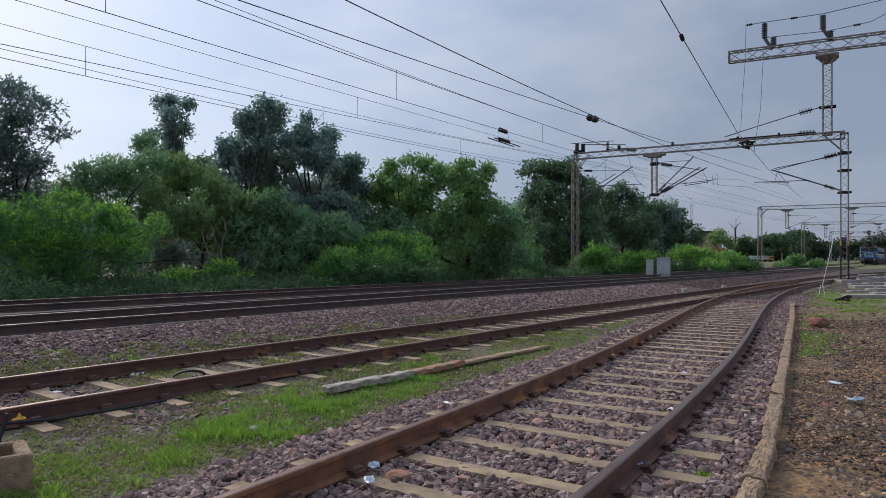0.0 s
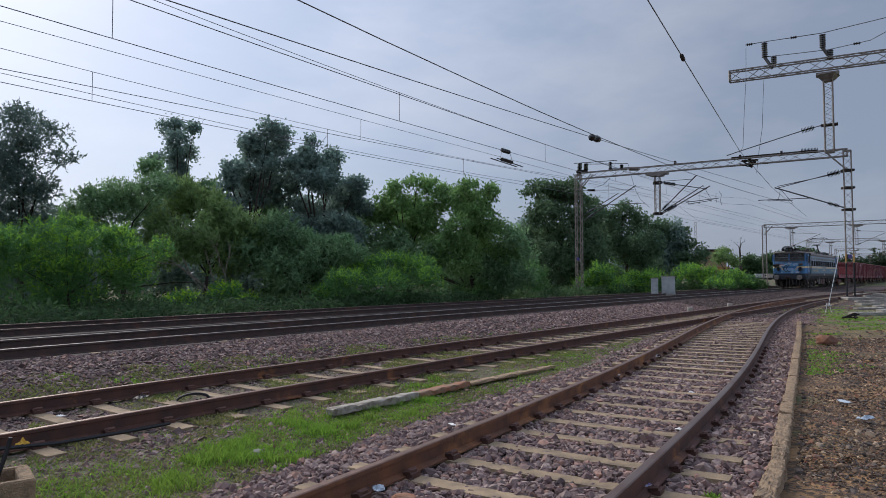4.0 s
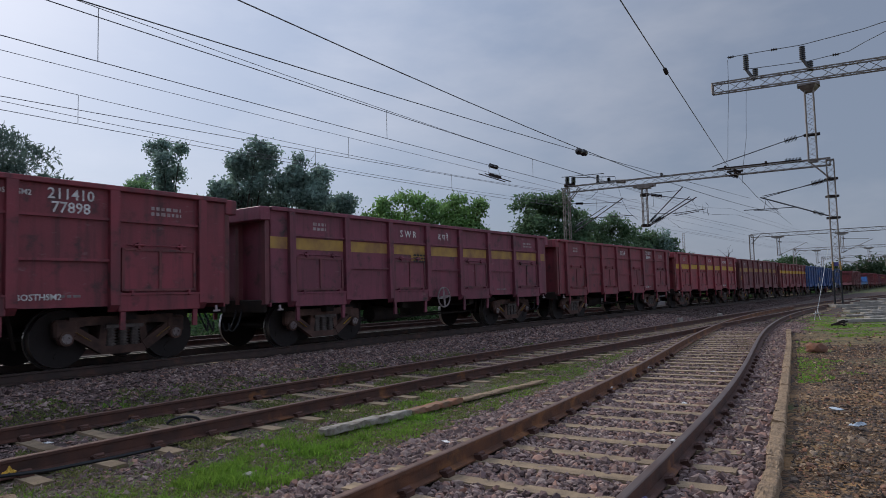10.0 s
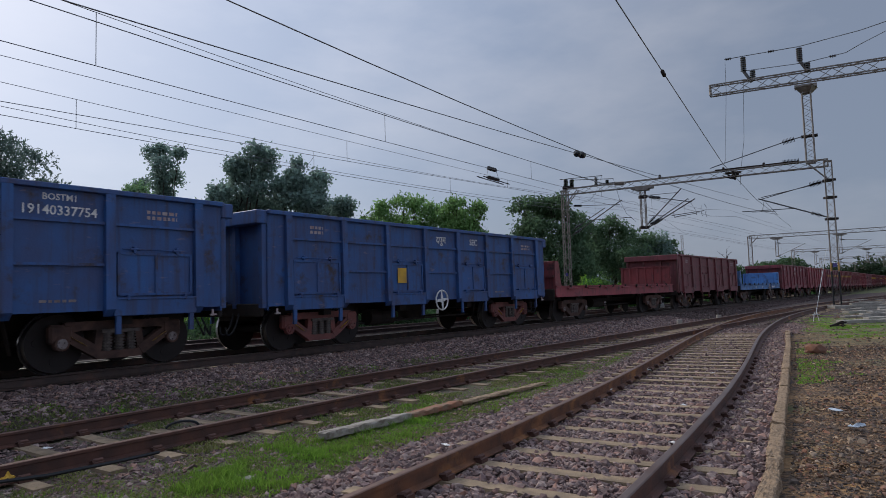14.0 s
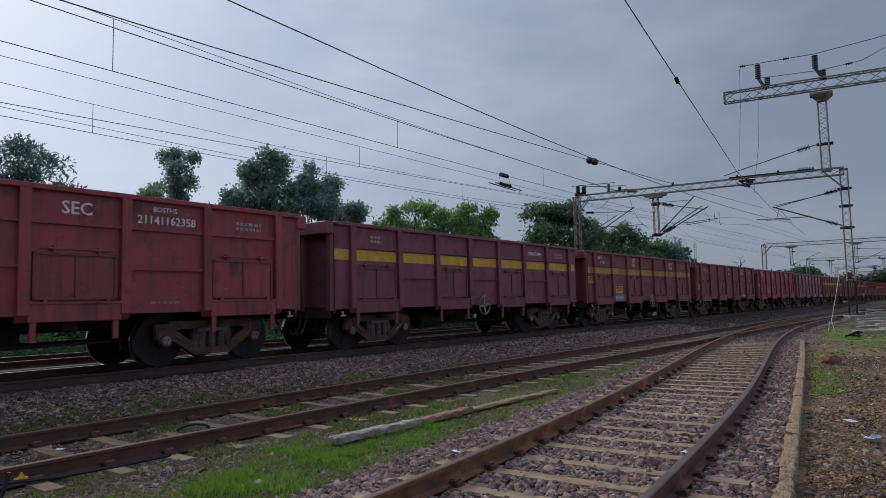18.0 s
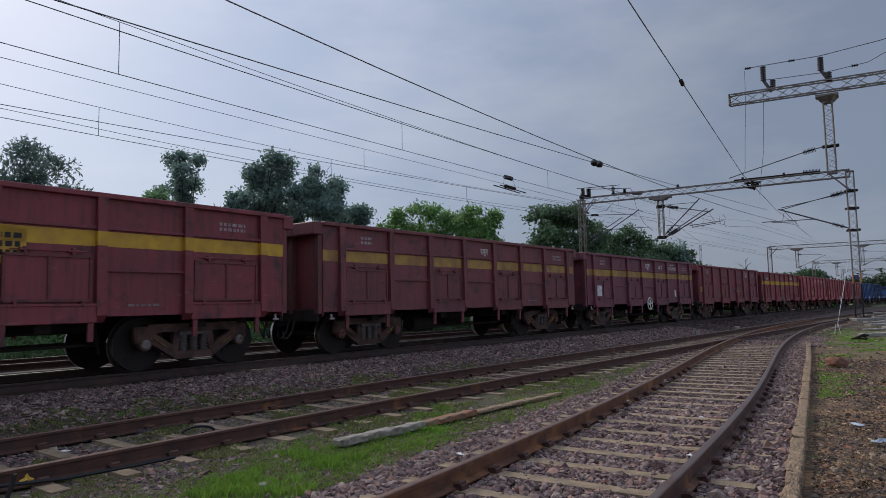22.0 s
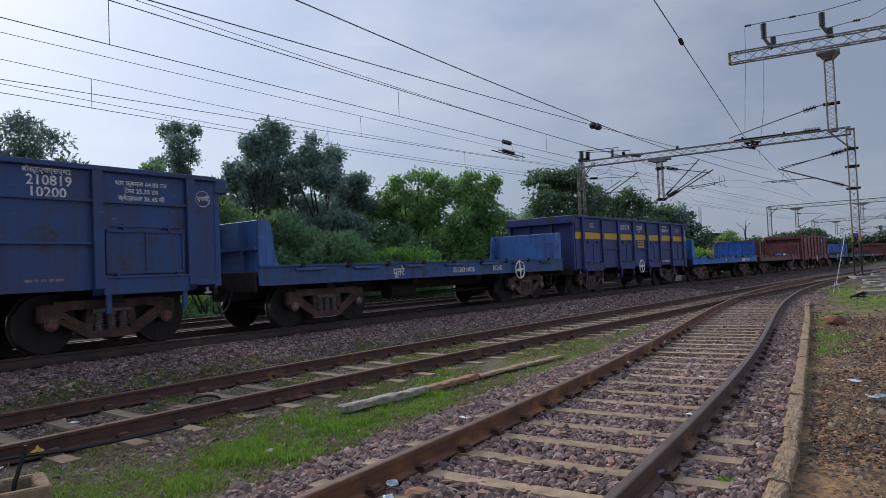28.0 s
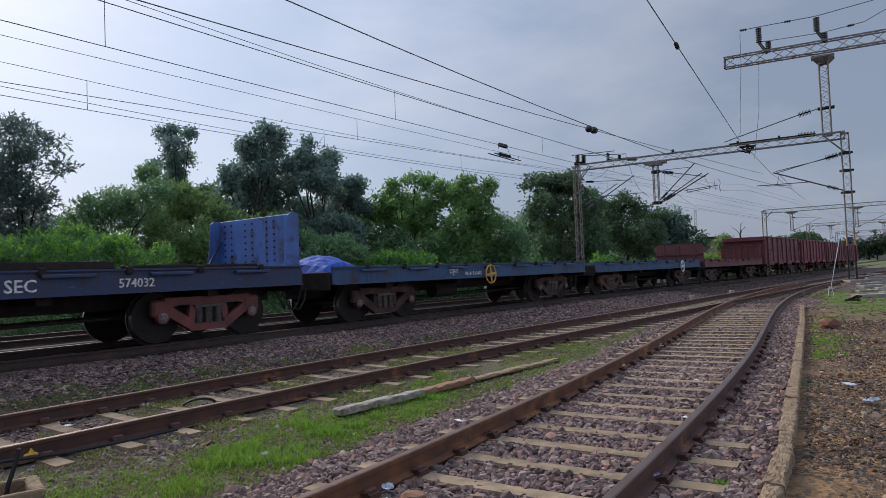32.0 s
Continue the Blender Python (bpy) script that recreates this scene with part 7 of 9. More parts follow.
line_pair("contact wire and messenger of the main line", 0.0, (6.28, -0.0025, 0.00002), (7.563, -0.0384, 0.000566), (6.4, 15.0, 24.0, 31.0, 38.0, 44.0), [(0.5, 7.0, -0.0105, 0.0, 0.011)])
line_pair("contact wire and messenger over the crossover", -3.6, (6.05, 0.0250, 0.0), (7.26, -0.0005, -0.00012), (17.0, 28.0, 36.0))
line_pair("contact wire and messenger of the far line", -4.9, (6.27, -0.0080, 0.00042), (7.205, -0.0320, 0.001058), (8.3, 16.6, 25.0, 33.0, 41.0), [(0.0, 6.615, -0.0324, 0.001024, 0.008)])
t = empty("overhead_wire", "heavy wire with a block insulator above the loop", "wire", "overhead wires")
run_wire("", 3.0, 5.883, 0.0277, 0.000067, 0.0115, parent=t)
bm = bmesh.new()
p, q = main_point(21.9, 3.0, 6.52), main_point(22.7, 3.0, 6.545)
disc_insulator(bm, p, q, 2, 0.13)
part("insulator", bm, M["porcelain"], t, "black block insulator")
t = empty("overhead_wire", "heavy contact wire above the loop track", "wire", "overhead wires")
run_wire("", 4.8, 6.25, -0.045, 0.0009, 0.0115, parent=t)
# section insulator hung on the wires
SI = empty("section_insulator", "black section insulator hung in the overhead wires", "insulator")
bm = bmesh.new()
a, b = main_point(21.1, -0.6, 6.05), main_point(23.0, -0.6, 6.0)
for w in (-0.12, 0.12):
    bar(bm, a + Vector((w, 0, 0)), b + Vector((w, 0, -0.03)), 0.03)
tube(bm, a.lerp(b, 0.3) + Vector((0, 0, 0.05)), a.lerp(b, 0.68) + Vector((0, 0, 0.05)), 0.07, sides=8)
part("runner", bm, M["dark"], SI)
bm = bmesh.new()
disc_insulator(bm, a.lerp(b, 0.3) + Vector((0, 0, 0.42)), a.lerp(b, 0.6) + Vector((0, 0, 0.42)), 4, 0.09)
part("insulator", bm, M["porcelain"], SI)
for p_, q_ in ((0.22, 0.30), (0.72, 0.60)):
    bm = bmesh.new()
    strand(bm, [a.lerp(b, p_), a.lerp(b, q_) + Vector((0, 0, 0.42))], 0.008)
    part("hanger", bm, M["wire"], SI)

# the wire above the siding, with jumpers to the switching beam
SW = [(-6.0, -6.0), (3.88, 11.69), (10.92, 24.25), (17.15, 34.45), (28.51, 51.85)]
t = empty("overhead_wire", "contact wire above the siding with hanging jumpers", "wire", "overhead wires")
bm = bmesh.new()
strand(bm, [Vector((x, y, 6.2)) for x, y in SW], 0.0105)
part("wire", bm, M["wire"], t)
bm = bmesh.new()
tube(bm, (4.95, 13.6, 6.2), (5.07, 13.84, 6.2), 0.045, sides=8)
part("splice", bm, M["dark"], t)


def facing(px, py, like):
    """A point in that direction, as far off as the switching beam."""
    a = math.atan((px - 784) / 1157.0)
    d = math.hypot(like.x, like.y)
    return Vector((d * math.sin(a), d * math.cos(a), 1.6 + (452.0 - py) / 1157.0 * d * math.cos(a)))


def hung(pts, r, label):
    bm = bmesh.new()
    strand(bm, pts, r)
    part("jumper", bm, M["wire"], t, label)


hung([facing(1320, 46, ua), facing(1319, 100, ua), facing(1314, 170, ua), facing(1311, 225, ua), Vector((10.92, 24.25, 6.2)).lerp(facing(1305, 237, ua), 0.5)], 0.016, "hanging jumper wire")
hung([facing(1352, 82, ua), facing(1349, 130, ua), facing(1346, 190, ua), facing(1338, 240, ua), facing(1334, 272, ua)], 0.016, "hanging jumper wire")
hung([in_plane(16.7, 11.33), in_plane(15.58, 11.11), in_plane(11.76, 10.16), in_plane(10.9, 9.93)], 0.036, "anchor wire")
insulator(t, in_plane(16.25, 11.24), in_plane(15.5, 11.09), 9, 0.19)
hung([in_plane(12.23, 17.51), in_plane(13.43, 17.5), in_plane(16.86, 17.41), in_plane(20.31, 17.68), in_plane(24.0, 18.3), in_plane(30, 19.5)], 0.03, "switching line conductor")
hung([in_plane(13.5, 16.45), in_plane(14.05, 16.41), in_plane(17.17, 16.24), in_plane(19.48, 16.41), in_plane(20.31, 16.79), in_plane(24, 18.2), in_plane(30, 19.4)], 0.026, "switching line conductor")
for k, z in ((12.3, 17.51), (15.0, 17.46), (18.55, 16.35)):
    insulator(t, in_plane(k, z), in_plane(k + 0.4, z - 0.01), 3, 0.1)
hung([in_plane(3.95, 10.0), in_plane(4.15, 9.2), in_plane(4.4, 8.2), in_plane(4.8, 7.3), in_plane(5.5, 6.6)], 0.014, "hanging jumper wire")
hung([in_plane(3.05, 10.3), in_plane(2.5, 9.0), in_plane(2.0, 8.55), in_plane(1.3, 8.4)], 0.014, "hanging jumper wire")
hung([in_plane(10.15, 7.35), in_plane(10.12, 7.0), in_plane(10.2, 6.62)], 0.014, "hanging jumper loop")
hung([in_plane(10.35, 7.45), in_plane(10.5, 7.2), in_plane(10.42, 6.8), in_plane(10.5, 6.5)], 0.014, "hanging jumper loop")

# ---- trees and bushes ----
F = 1157.0


def toward(px, dist, z=0.15):
    a = math.atan((px - 784) / F)
    return Vector((dist * math.sin(a), dist * math.cos(a), z))


def rise(py, px, dist):
    """The height of what stands in that direction at that distance."""
    return 1.6 + (452.0 - py) / F * dist * math.cos(math.atan((px - 784) / F))


def crown_mesh(blobs, count, leaf, seed, long=1.6, droop=0.3, cluster=6, spread_=0.22, feather=0.0, broad=0.62, upper=False):
    """Leaves in small sprays on and within ellipsoid clumps."""
    r = np.random.default_rng(seed)
    vol = np.array([b[3] * b[5] for b in blobs])
    pick = r.choice(len(blobs), count // cluster, p=vol / vol.sum())
    B = np.array(blobs)[pick]
    d = r.normal(size=(len(pick), 3))
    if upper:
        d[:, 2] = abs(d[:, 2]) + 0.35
    d /= np.linalg.norm(d, axis=1)[:, None]
    # knobbly outline: every clump swells and shrinks with direction
    swell = 0.86 + 0.20 * np.sin(3.1 * d[:, 0] + 2.3 * d[:, 2] + pick * 1.7) * np.cos(2.7 * d[:, 2] - 1.9 * d[:, 1] + pick)
    rad = (1 - 0.55 * r.uniform(0, 1, len(pick)) ** 2.2) * swell
    stray = r.uniform(0, 1, len(pick)) < 0.05
    rad = np.where(stray, rad * r.uniform(1.05, 1.28, len(pick)), rad)
    c = B[:, :3] + d * B[:, 3:6] * rad[:, None]
    c = np.repeat(c, cluster, 0)
    out = np.repeat(d, cluster, 0)
    n = len(c)
    c = c + r.normal(size=(n, 3)) * spread_ * leaf * 4
    ax = out * 0.6 + r.normal(size=(n, 3)) * 0.8
    ax[:, 2] += r.uniform(-droop, droop * 0.6, n) - droop * 0.4
    if feather:     # leaves stand along upright, outward twigs
        twig = d * 0.7 + r.normal(size=d.shape) * 0.6
        twig[:, 2] += 0.45
        twig /= np.linalg.norm(twig, axis=1)[:, None]
        twig = np.repeat(twig, cluster, 0)
        step = np.tile(np.arange(cluster), len(d))[:, None]
        c = np.repeat(B[:, :3] + d * B[:, 3:6] * rad[:, None], cluster, 0) + twig * (step * leaf * feather) + r.normal(size=(n, 3)) * leaf * 0.25
        ax = twig * 0.6 + r.normal(size=(n, 3)) * 0.6
    ax /= np.linalg.norm(ax, axis=1)[:, None]
    w = np.cross(ax, r.normal(size=(n, 3)))
    w /= np.linalg.norm(w, axis=1)[:, None]
    size = leaf * r.uniform(0.6, 1.35, n)[:, None]
    a = ax * size * long / 2
    b = w * size / 2 * broad
    v = np.stack([c - a, c + b, c + a, c - b], 1).reshape(-1, 3)
    return v, np.arange(n * 4).reshape(n, 4)


def limbs(bm, base, blobs, r0, seed, trunk_frac=0.45):
    rr = random.Random(seed)
    base = Vector(base)
    tops = [Vector(b[:3]) for b in blobs]
    heart = sum(tops, Vector()) / len(tops)
    fork = base.lerp(heart, trunk_frac) + Vector((rr.uniform(-0.2, 0.2), rr.uniform(-0.2, 0.2), 0))
    m = base.lerp(fork, 0.5) + Vector((rr.uniform(-0.15, 0.15), rr.uniform(-0.15, 0.15), 0))
    tube(bm, base, m, r0, r0 * 0.82, sides=9)
    tube(bm, m, fork, r0 * 0.82, r0 * 0.66, sides=9)
    for p in tops:
        k = fork.lerp(p, 0.5) + Vector((rr.uniform(-0.3, 0.3), rr.uniform(-0.3, 0.3), rr.uniform(0, 0.4)))
        tube(bm, fork, k, r0 * 0.4, r0 * 0.22, sides=6)
        tube(bm, k, p, r0 * 0.22, r0 * 0.06, sides=5)
        for _ in range(3):
            e = p + Vector((rr.uniform(-1, 1), rr.uniform(-1, 1), rr.uniform(-0.3, 0.9))) * 0.9
            tube(bm, k.lerp(p, rr.uniform(0.3, 0.9)), e, r0 * 0.1, r0 * 0.03, sides=4)


def tree(name, label, base, blobs, count, leaf, mat, seed, trunk=0.18, category="tree", group="", lobes=(), **k):
    t = empty(name, label, category, group)
    t.location = base
    v, f = crown_mesh(list(blobs) + list(lobes), count, leaf, seed, **k)
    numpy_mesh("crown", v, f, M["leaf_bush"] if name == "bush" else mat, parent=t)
    # brighter leaves on the upper sides put the light on the bush into colour
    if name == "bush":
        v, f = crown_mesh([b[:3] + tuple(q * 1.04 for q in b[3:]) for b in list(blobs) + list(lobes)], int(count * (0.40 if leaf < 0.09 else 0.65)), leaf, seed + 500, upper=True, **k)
        numpy_mesh("young_growth", v, f, mat, parent=t, label="brighter leaves on the upper side, coloured as lit")
    bm = bmesh.new()
    limbs(bm, (0, 0, -0.2), blobs, trunk, seed)
    part("trunk", bm, M["bark"], t, "grey-brown trunk with limbs")
    return t


def shaped(name, label, dist, ovals, leaf, mat, seed, trunk=0.16, thick=170, foot=None, z=0.05, **k):
    """A tree or bush at a distance whose clumps lie in the given directions: each oval is its middle and its half sizes, as seen."""
    r = random.Random(seed)
    cx = foot if foot is not None else sum(o[0] for o in ovals) / len(ovals)
    base = toward(cx, dist, z)
    ahead = Vector((base.x, base.y, 0)).normalized()
    right = Vector((ahead.y, -ahead.x, 0))
    blobs, area = [], 0.0
    wide = max(o[0] for o in ovals) - min(o[0] for o in ovals)
    for px, py, rx, ry in ovals:
        d = dist + r.uniform(-0.35, 0.35) * min(wide, 160) / F * dist
        p = toward(px, d, 0)
        a, b = rx / F * d, ry / F * d
        deep = (a + b) / 2
        blobs.append((p.x - base.x, p.y - base.y, rise(py, px, d) - z, (a + deep) / 2, (a + deep) / 2, b))
        area += math.pi * a * b
    # smaller lobes swell out of every clump
    lobes = []
    for b in blobs:
        for _ in range(8):
            d = Vector((r.gauss(0, 1), r.gauss(0, 1), r.gauss(0.35, 0.8))).normalized()
            q = r.uniform(0.30, 0.5)
            lobes.append((b[0] + d.x * b[3] * 0.74, b[1] + d.y * b[4] * 0.74, b[2] + d.z * b[5] * 0.74, b[3] * q, b[4] * q, b[5] * q))
    blobs = [b[:3] + tuple(w * 0.78 for w in b[3:]) for b in blobs]
    count = int(thick * area * (0.2 / leaf) ** 2)
    return tree(name, label, base, blobs, count, leaf, mat, seed, trunk, "bush" if name == "bush" else "tree", lobes=lobes, **k)


shaped("tree", "dark feathery tree with an open crown beside the line", 37, [(15, 185, 45, 26), (62, 196, 34, 20), (97, 242, 33, 13), (30, 240, 46, 28), (60, 290, 26, 18), (18, 300, 50, 38), (-5, 350, 50, 45), (50, 345, 32, 28), (-60, 260, 60, 60), (0, 410, 40, 30)], 0.10, M["leaf_dusk"], 1, 0.16, 135, long=2.0, feather=0.6, cluster=8)
shaped("tree", "tall slim dark tree among the bushes", 44, [(284, 187, 17, 13), (308, 186, 22, 12), (331, 188, 13, 10), (302, 211, 27, 18), (320, 230, 20, 14), (293, 240, 22, 18), (302, 268, 27, 22), (262, 242, 9, 7), (300, 305, 32, 30)], 0.16, M["leaf_dark"], 2, 0.16, 300, long=1.2, broad=0.8)
shaped("tree", "big dark-leaved tree with a dense crown", 40, [(467, 187, 24, 14), (487, 200, 19, 14), (432, 216, 24, 18), (462, 222, 42, 24), (445, 258, 48, 32), (404, 262, 20, 20), (396, 285, 18, 22), (440, 305, 40, 30), (400, 330, 30, 40)], 0.17, M["leaf_dark"], 3, 0.22, 350, long=1.2, broad=0.85)
shaped("tree", "big dark-leaved tree with a broad crown", 41, [(545, 215, 14, 12), (532, 243, 32, 20), (577, 250, 27, 22), (510, 270, 36, 32), (563, 282, 48, 36), (619, 297, 28, 24), (597, 322, 48, 30), (545, 335, 52, 36), (489, 305, 30, 40), (584, 356, 45, 28), (630, 330, 18, 20), (605, 385, 42, 32), (560, 395, 40, 32), (520, 375, 36, 34)], 0.17, M["leaf_dark"], 4, 0.22, 350, long=1.2, broad=0.85)
shaped("tree", "feathery green tree behind the bushes", 36, [(150, 322, 38, 20), (200, 306, 44, 24), (257, 266, 26, 22), (240, 330, 62, 36), (180, 352, 58, 34), (135, 358, 40, 32), (270, 302, 38, 28)], 0.095, M["leaf_soft"], 5, 0.13, 210, long=1.7, feather=0.5, cluster=8)
shaped("tree", "olive-green thorny tree behind the bushes", 35, [(320, 310, 42, 30), (350, 335, 42, 36), (385, 355, 38, 36), (425, 385, 42, 36), (330, 385, 55, 40), (280, 400, 50, 50), (385, 420, 55, 40)], 0.11, M["leaf_olive"], 6, 0.12, 210, long=2.2, feather=0.5, cluster=8)
shaped("tree", "dusky thorny tree before the dark trunks", 34.5, [(455, 385, 34, 34), (492, 372, 30, 28), (520, 408, 44, 36), (560, 425, 40, 34), (602, 412, 40, 34), (630, 440, 36, 30), (470, 435, 50, 36), (545, 460, 60, 28), (425, 415, 36, 34)], 0.11, M["leaf_soft"], 61, 0.1, 190, long=2.2, feather=0.5, cluster=8)
shaped("tree", "green roadside tree with a light crown", 42, [(732, 288, 33, 16), (700, 297, 24, 12), (758, 297, 24, 18), (692, 322, 42, 22), (728, 334, 46, 28), (676, 345, 28, 24), (750, 350, 40, 38), (700, 375, 40, 30)], 0.17, M["leaf_mid"], 7, 0.2, 210)
shaped("tree", "green roadside tree with a dense crown", 40, [(825, 297, 33, 16), (784, 306, 28, 18), (861, 310, 24, 18), (821, 333, 58, 32), (853, 353, 38, 33), (809, 365, 48, 38), (861, 395, 48, 38), (800, 420, 60, 42), (885, 420, 30, 30)], 0.16, M["leaf_mid"], 8, 0.2, 230)
shaped("tree", "dark green tree behind the portal mast", 60, [(944, 302, 26, 18), (970, 297, 29, 17), (1003, 298, 27, 16), (979, 325, 43, 28), (954, 349, 30, 30), (1020, 318, 24, 19), (1044, 331, 20, 20), (995, 365, 44, 38), (942, 394, 38, 38), (1030, 372, 30, 40)], 0.24, M["leaf_deep"], 9, 0.25, 240)
shaped("tree", "low dense dark trees under the tall ones", 43, [(470, 330, 40, 40), (500, 380, 50, 40), (640, 350, 40, 30), (360, 300, 30, 24), (440, 420, 60, 60), (510, 430, 70, 60), (575, 440, 60, 50), (640, 400, 45, 50), (470, 470, 70, 40), (610, 470, 60, 36)], 0.2, M["leaf_soft"], 10, 0.15, 210)
shaped("tree", "dark thorny undergrowth behind the bushes", 40, [(700, 430, 45, 50), (745, 440, 45, 45), (800, 460, 55, 34), (860, 455, 45, 40), (905, 400, 40, 42), (900, 450, 40, 36)], 0.18, M["leaf_soft"], 11, 0.15, 210)
shaped("tree", "dark green tree in the row", 58, [(965, 430, 38, 42), (1010, 430, 36, 48), (1050, 410, 36, 40), (990, 465, 45, 24)], 0.22, M["leaf_deep"], 16, 0.15, 210)
shaped("tree", "olive tree with a soft crown in the row", 66, [(1096, 338, 27, 16), (1066, 362, 32, 28), (1116, 362, 33, 26), (1084, 395, 40, 38), (1120, 398, 44, 38), (1130, 440, 40, 26)], 0.20, M["leaf_deep"], 12, 0.22, 190)
shaped("tree", "dark green tree at the end of the row", 78, [(1150, 382, 36, 32), (1185, 385, 28, 22), (1209, 395, 20, 16), (1165, 415, 48, 30), (1226, 419, 24, 18), (1195, 432, 36, 20)], 0.26, M["leaf_deep"], 13, 0.2, 220)
shaped("tree", "dense green thicket at the edge of the wood", 39, [(60, 420, 70, 60), (10, 468, 60, 36), (-60, 450, 60, 60), (110, 480, 70, 26), (160, 430, 60, 60), (260, 440, 60, 50), (340, 450, 60, 44), (20, 370, 50, 40), (410, 460, 50, 36)], 0.18, M["leaf_dark"], 17, 0.12, 200)
for i in range(12):
    px = -40 + 108 * i
    shaped("tree", "dense green tree in the wood behind the line", 56 + 5 * (i % 2) + i * 1.6, [(px - 30, 425 + 8 * (i % 3), 48, 46), (px + 28, 420 - 6 * (i % 2), 46, 50), (px, (388 if i < 3 else 352 if i < 8 else 385) + 10 * (i % 3), 46, 40), (px + 5, 462, 62, 30)], 0.26, M["leaf_mid" if i % 3 == 1 else "leaf_dark"], 70 + i, 0.16, 190)
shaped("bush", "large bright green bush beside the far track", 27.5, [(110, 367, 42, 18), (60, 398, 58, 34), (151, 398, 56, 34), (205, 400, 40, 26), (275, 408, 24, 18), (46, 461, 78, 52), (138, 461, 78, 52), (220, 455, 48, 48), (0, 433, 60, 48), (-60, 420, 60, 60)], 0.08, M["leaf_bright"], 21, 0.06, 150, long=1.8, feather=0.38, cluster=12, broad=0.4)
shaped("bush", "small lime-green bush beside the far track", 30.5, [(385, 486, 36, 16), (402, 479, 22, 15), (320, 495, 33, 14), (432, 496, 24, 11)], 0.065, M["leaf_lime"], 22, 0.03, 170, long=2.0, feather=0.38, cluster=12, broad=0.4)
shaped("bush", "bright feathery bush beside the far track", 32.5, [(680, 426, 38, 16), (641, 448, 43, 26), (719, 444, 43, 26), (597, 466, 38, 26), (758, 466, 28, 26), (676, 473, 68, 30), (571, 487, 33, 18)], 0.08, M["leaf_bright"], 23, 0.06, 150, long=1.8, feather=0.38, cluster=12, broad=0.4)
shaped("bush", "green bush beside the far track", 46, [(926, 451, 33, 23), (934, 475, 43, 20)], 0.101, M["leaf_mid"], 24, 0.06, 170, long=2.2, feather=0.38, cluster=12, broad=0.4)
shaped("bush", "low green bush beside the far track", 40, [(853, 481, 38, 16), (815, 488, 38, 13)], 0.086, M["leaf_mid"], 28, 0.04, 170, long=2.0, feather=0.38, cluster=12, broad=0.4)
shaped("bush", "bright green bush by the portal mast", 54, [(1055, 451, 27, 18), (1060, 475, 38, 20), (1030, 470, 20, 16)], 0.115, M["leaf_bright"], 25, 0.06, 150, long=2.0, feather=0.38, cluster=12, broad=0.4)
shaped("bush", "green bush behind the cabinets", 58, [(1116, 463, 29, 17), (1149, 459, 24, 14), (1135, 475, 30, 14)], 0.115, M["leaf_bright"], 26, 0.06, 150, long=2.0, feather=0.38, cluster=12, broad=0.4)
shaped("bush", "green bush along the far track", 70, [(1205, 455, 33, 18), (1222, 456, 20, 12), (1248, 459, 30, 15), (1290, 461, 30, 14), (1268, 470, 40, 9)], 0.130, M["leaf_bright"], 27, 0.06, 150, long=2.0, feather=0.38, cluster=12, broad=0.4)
shaped("tree", "distant rounded green tree", 225, [(1350, 428, 20, 10), (1376, 424, 20, 12), (1412, 417, 26, 13), (1380, 438, 40, 20), (1414, 438, 36, 20), (1345, 440, 28, 18), (1400, 455, 50, 16), (1436, 436, 20, 16)], 0.5, M["leaf_under"], 14, 0.3, 260)
shaped("tree", "distant green tree behind the yard", 215, [(1322, 428, 20, 10), (1330, 440, 28, 16), (1312, 446, 26, 16), (1350, 452, 28, 14)], 0.48, M["leaf_under"], 18, 0.3, 260)
shaped("tree", "distant dark tree beside the locomotive's track", 210, [(1440, 430, 18, 12), (1452, 440, 22, 16), (1428, 448, 26, 14)], 0.5, M["leaf_far"], 19, 0.3, 190)
shaped("tree", "spreading olive thorn tree before a ruin", 105, [(1272, 412, 13, 6), (1262, 423, 20, 8), (1284, 422, 16, 9), (1292, 432, 12, 8)], 0.24, M["leaf_olive"], 15, 0.2, 260)
shaped("bush", "green bush along the far track beyond the portal", 76, [(1300, 463, 15, 8), (1316, 464, 18, 9), (1275, 472, 22, 7), (1300, 470, 34, 10), (1330, 474, 24, 7)], 0.130, M["leaf_mid"], 29, 0.06, 150, long=2.0, feather=0.5, cluster=8)
shaped("bush", "low green bush beside the distant track", 110, [(1400, 468, 20, 9), (1412, 463, 14, 9), (1385, 474, 24, 6), (1430, 474, 22, 6), (1450, 468, 14, 8)], 0.173, M["leaf_mid"], 30, 0.06, 150, long=2.0, feather=0.5, cluster=8)
for i, (px, py, w, h) in enumerate(((1480, 440, 40, 14), (1540, 436, 40, 18), (1600, 434, 50, 22), (1680, 430, 60, 26), (1235, 436, 25, 12))):
    shaped("tree", "hazy distant trees along the line", 300, [(px - w / 2, py, w / 2, h), (px + w / 2, py + 3, w / 2, h), (px, py - 3, w / 2, h)], 0.9, M["leaf_far"], 40 + i, 0.3, 150)

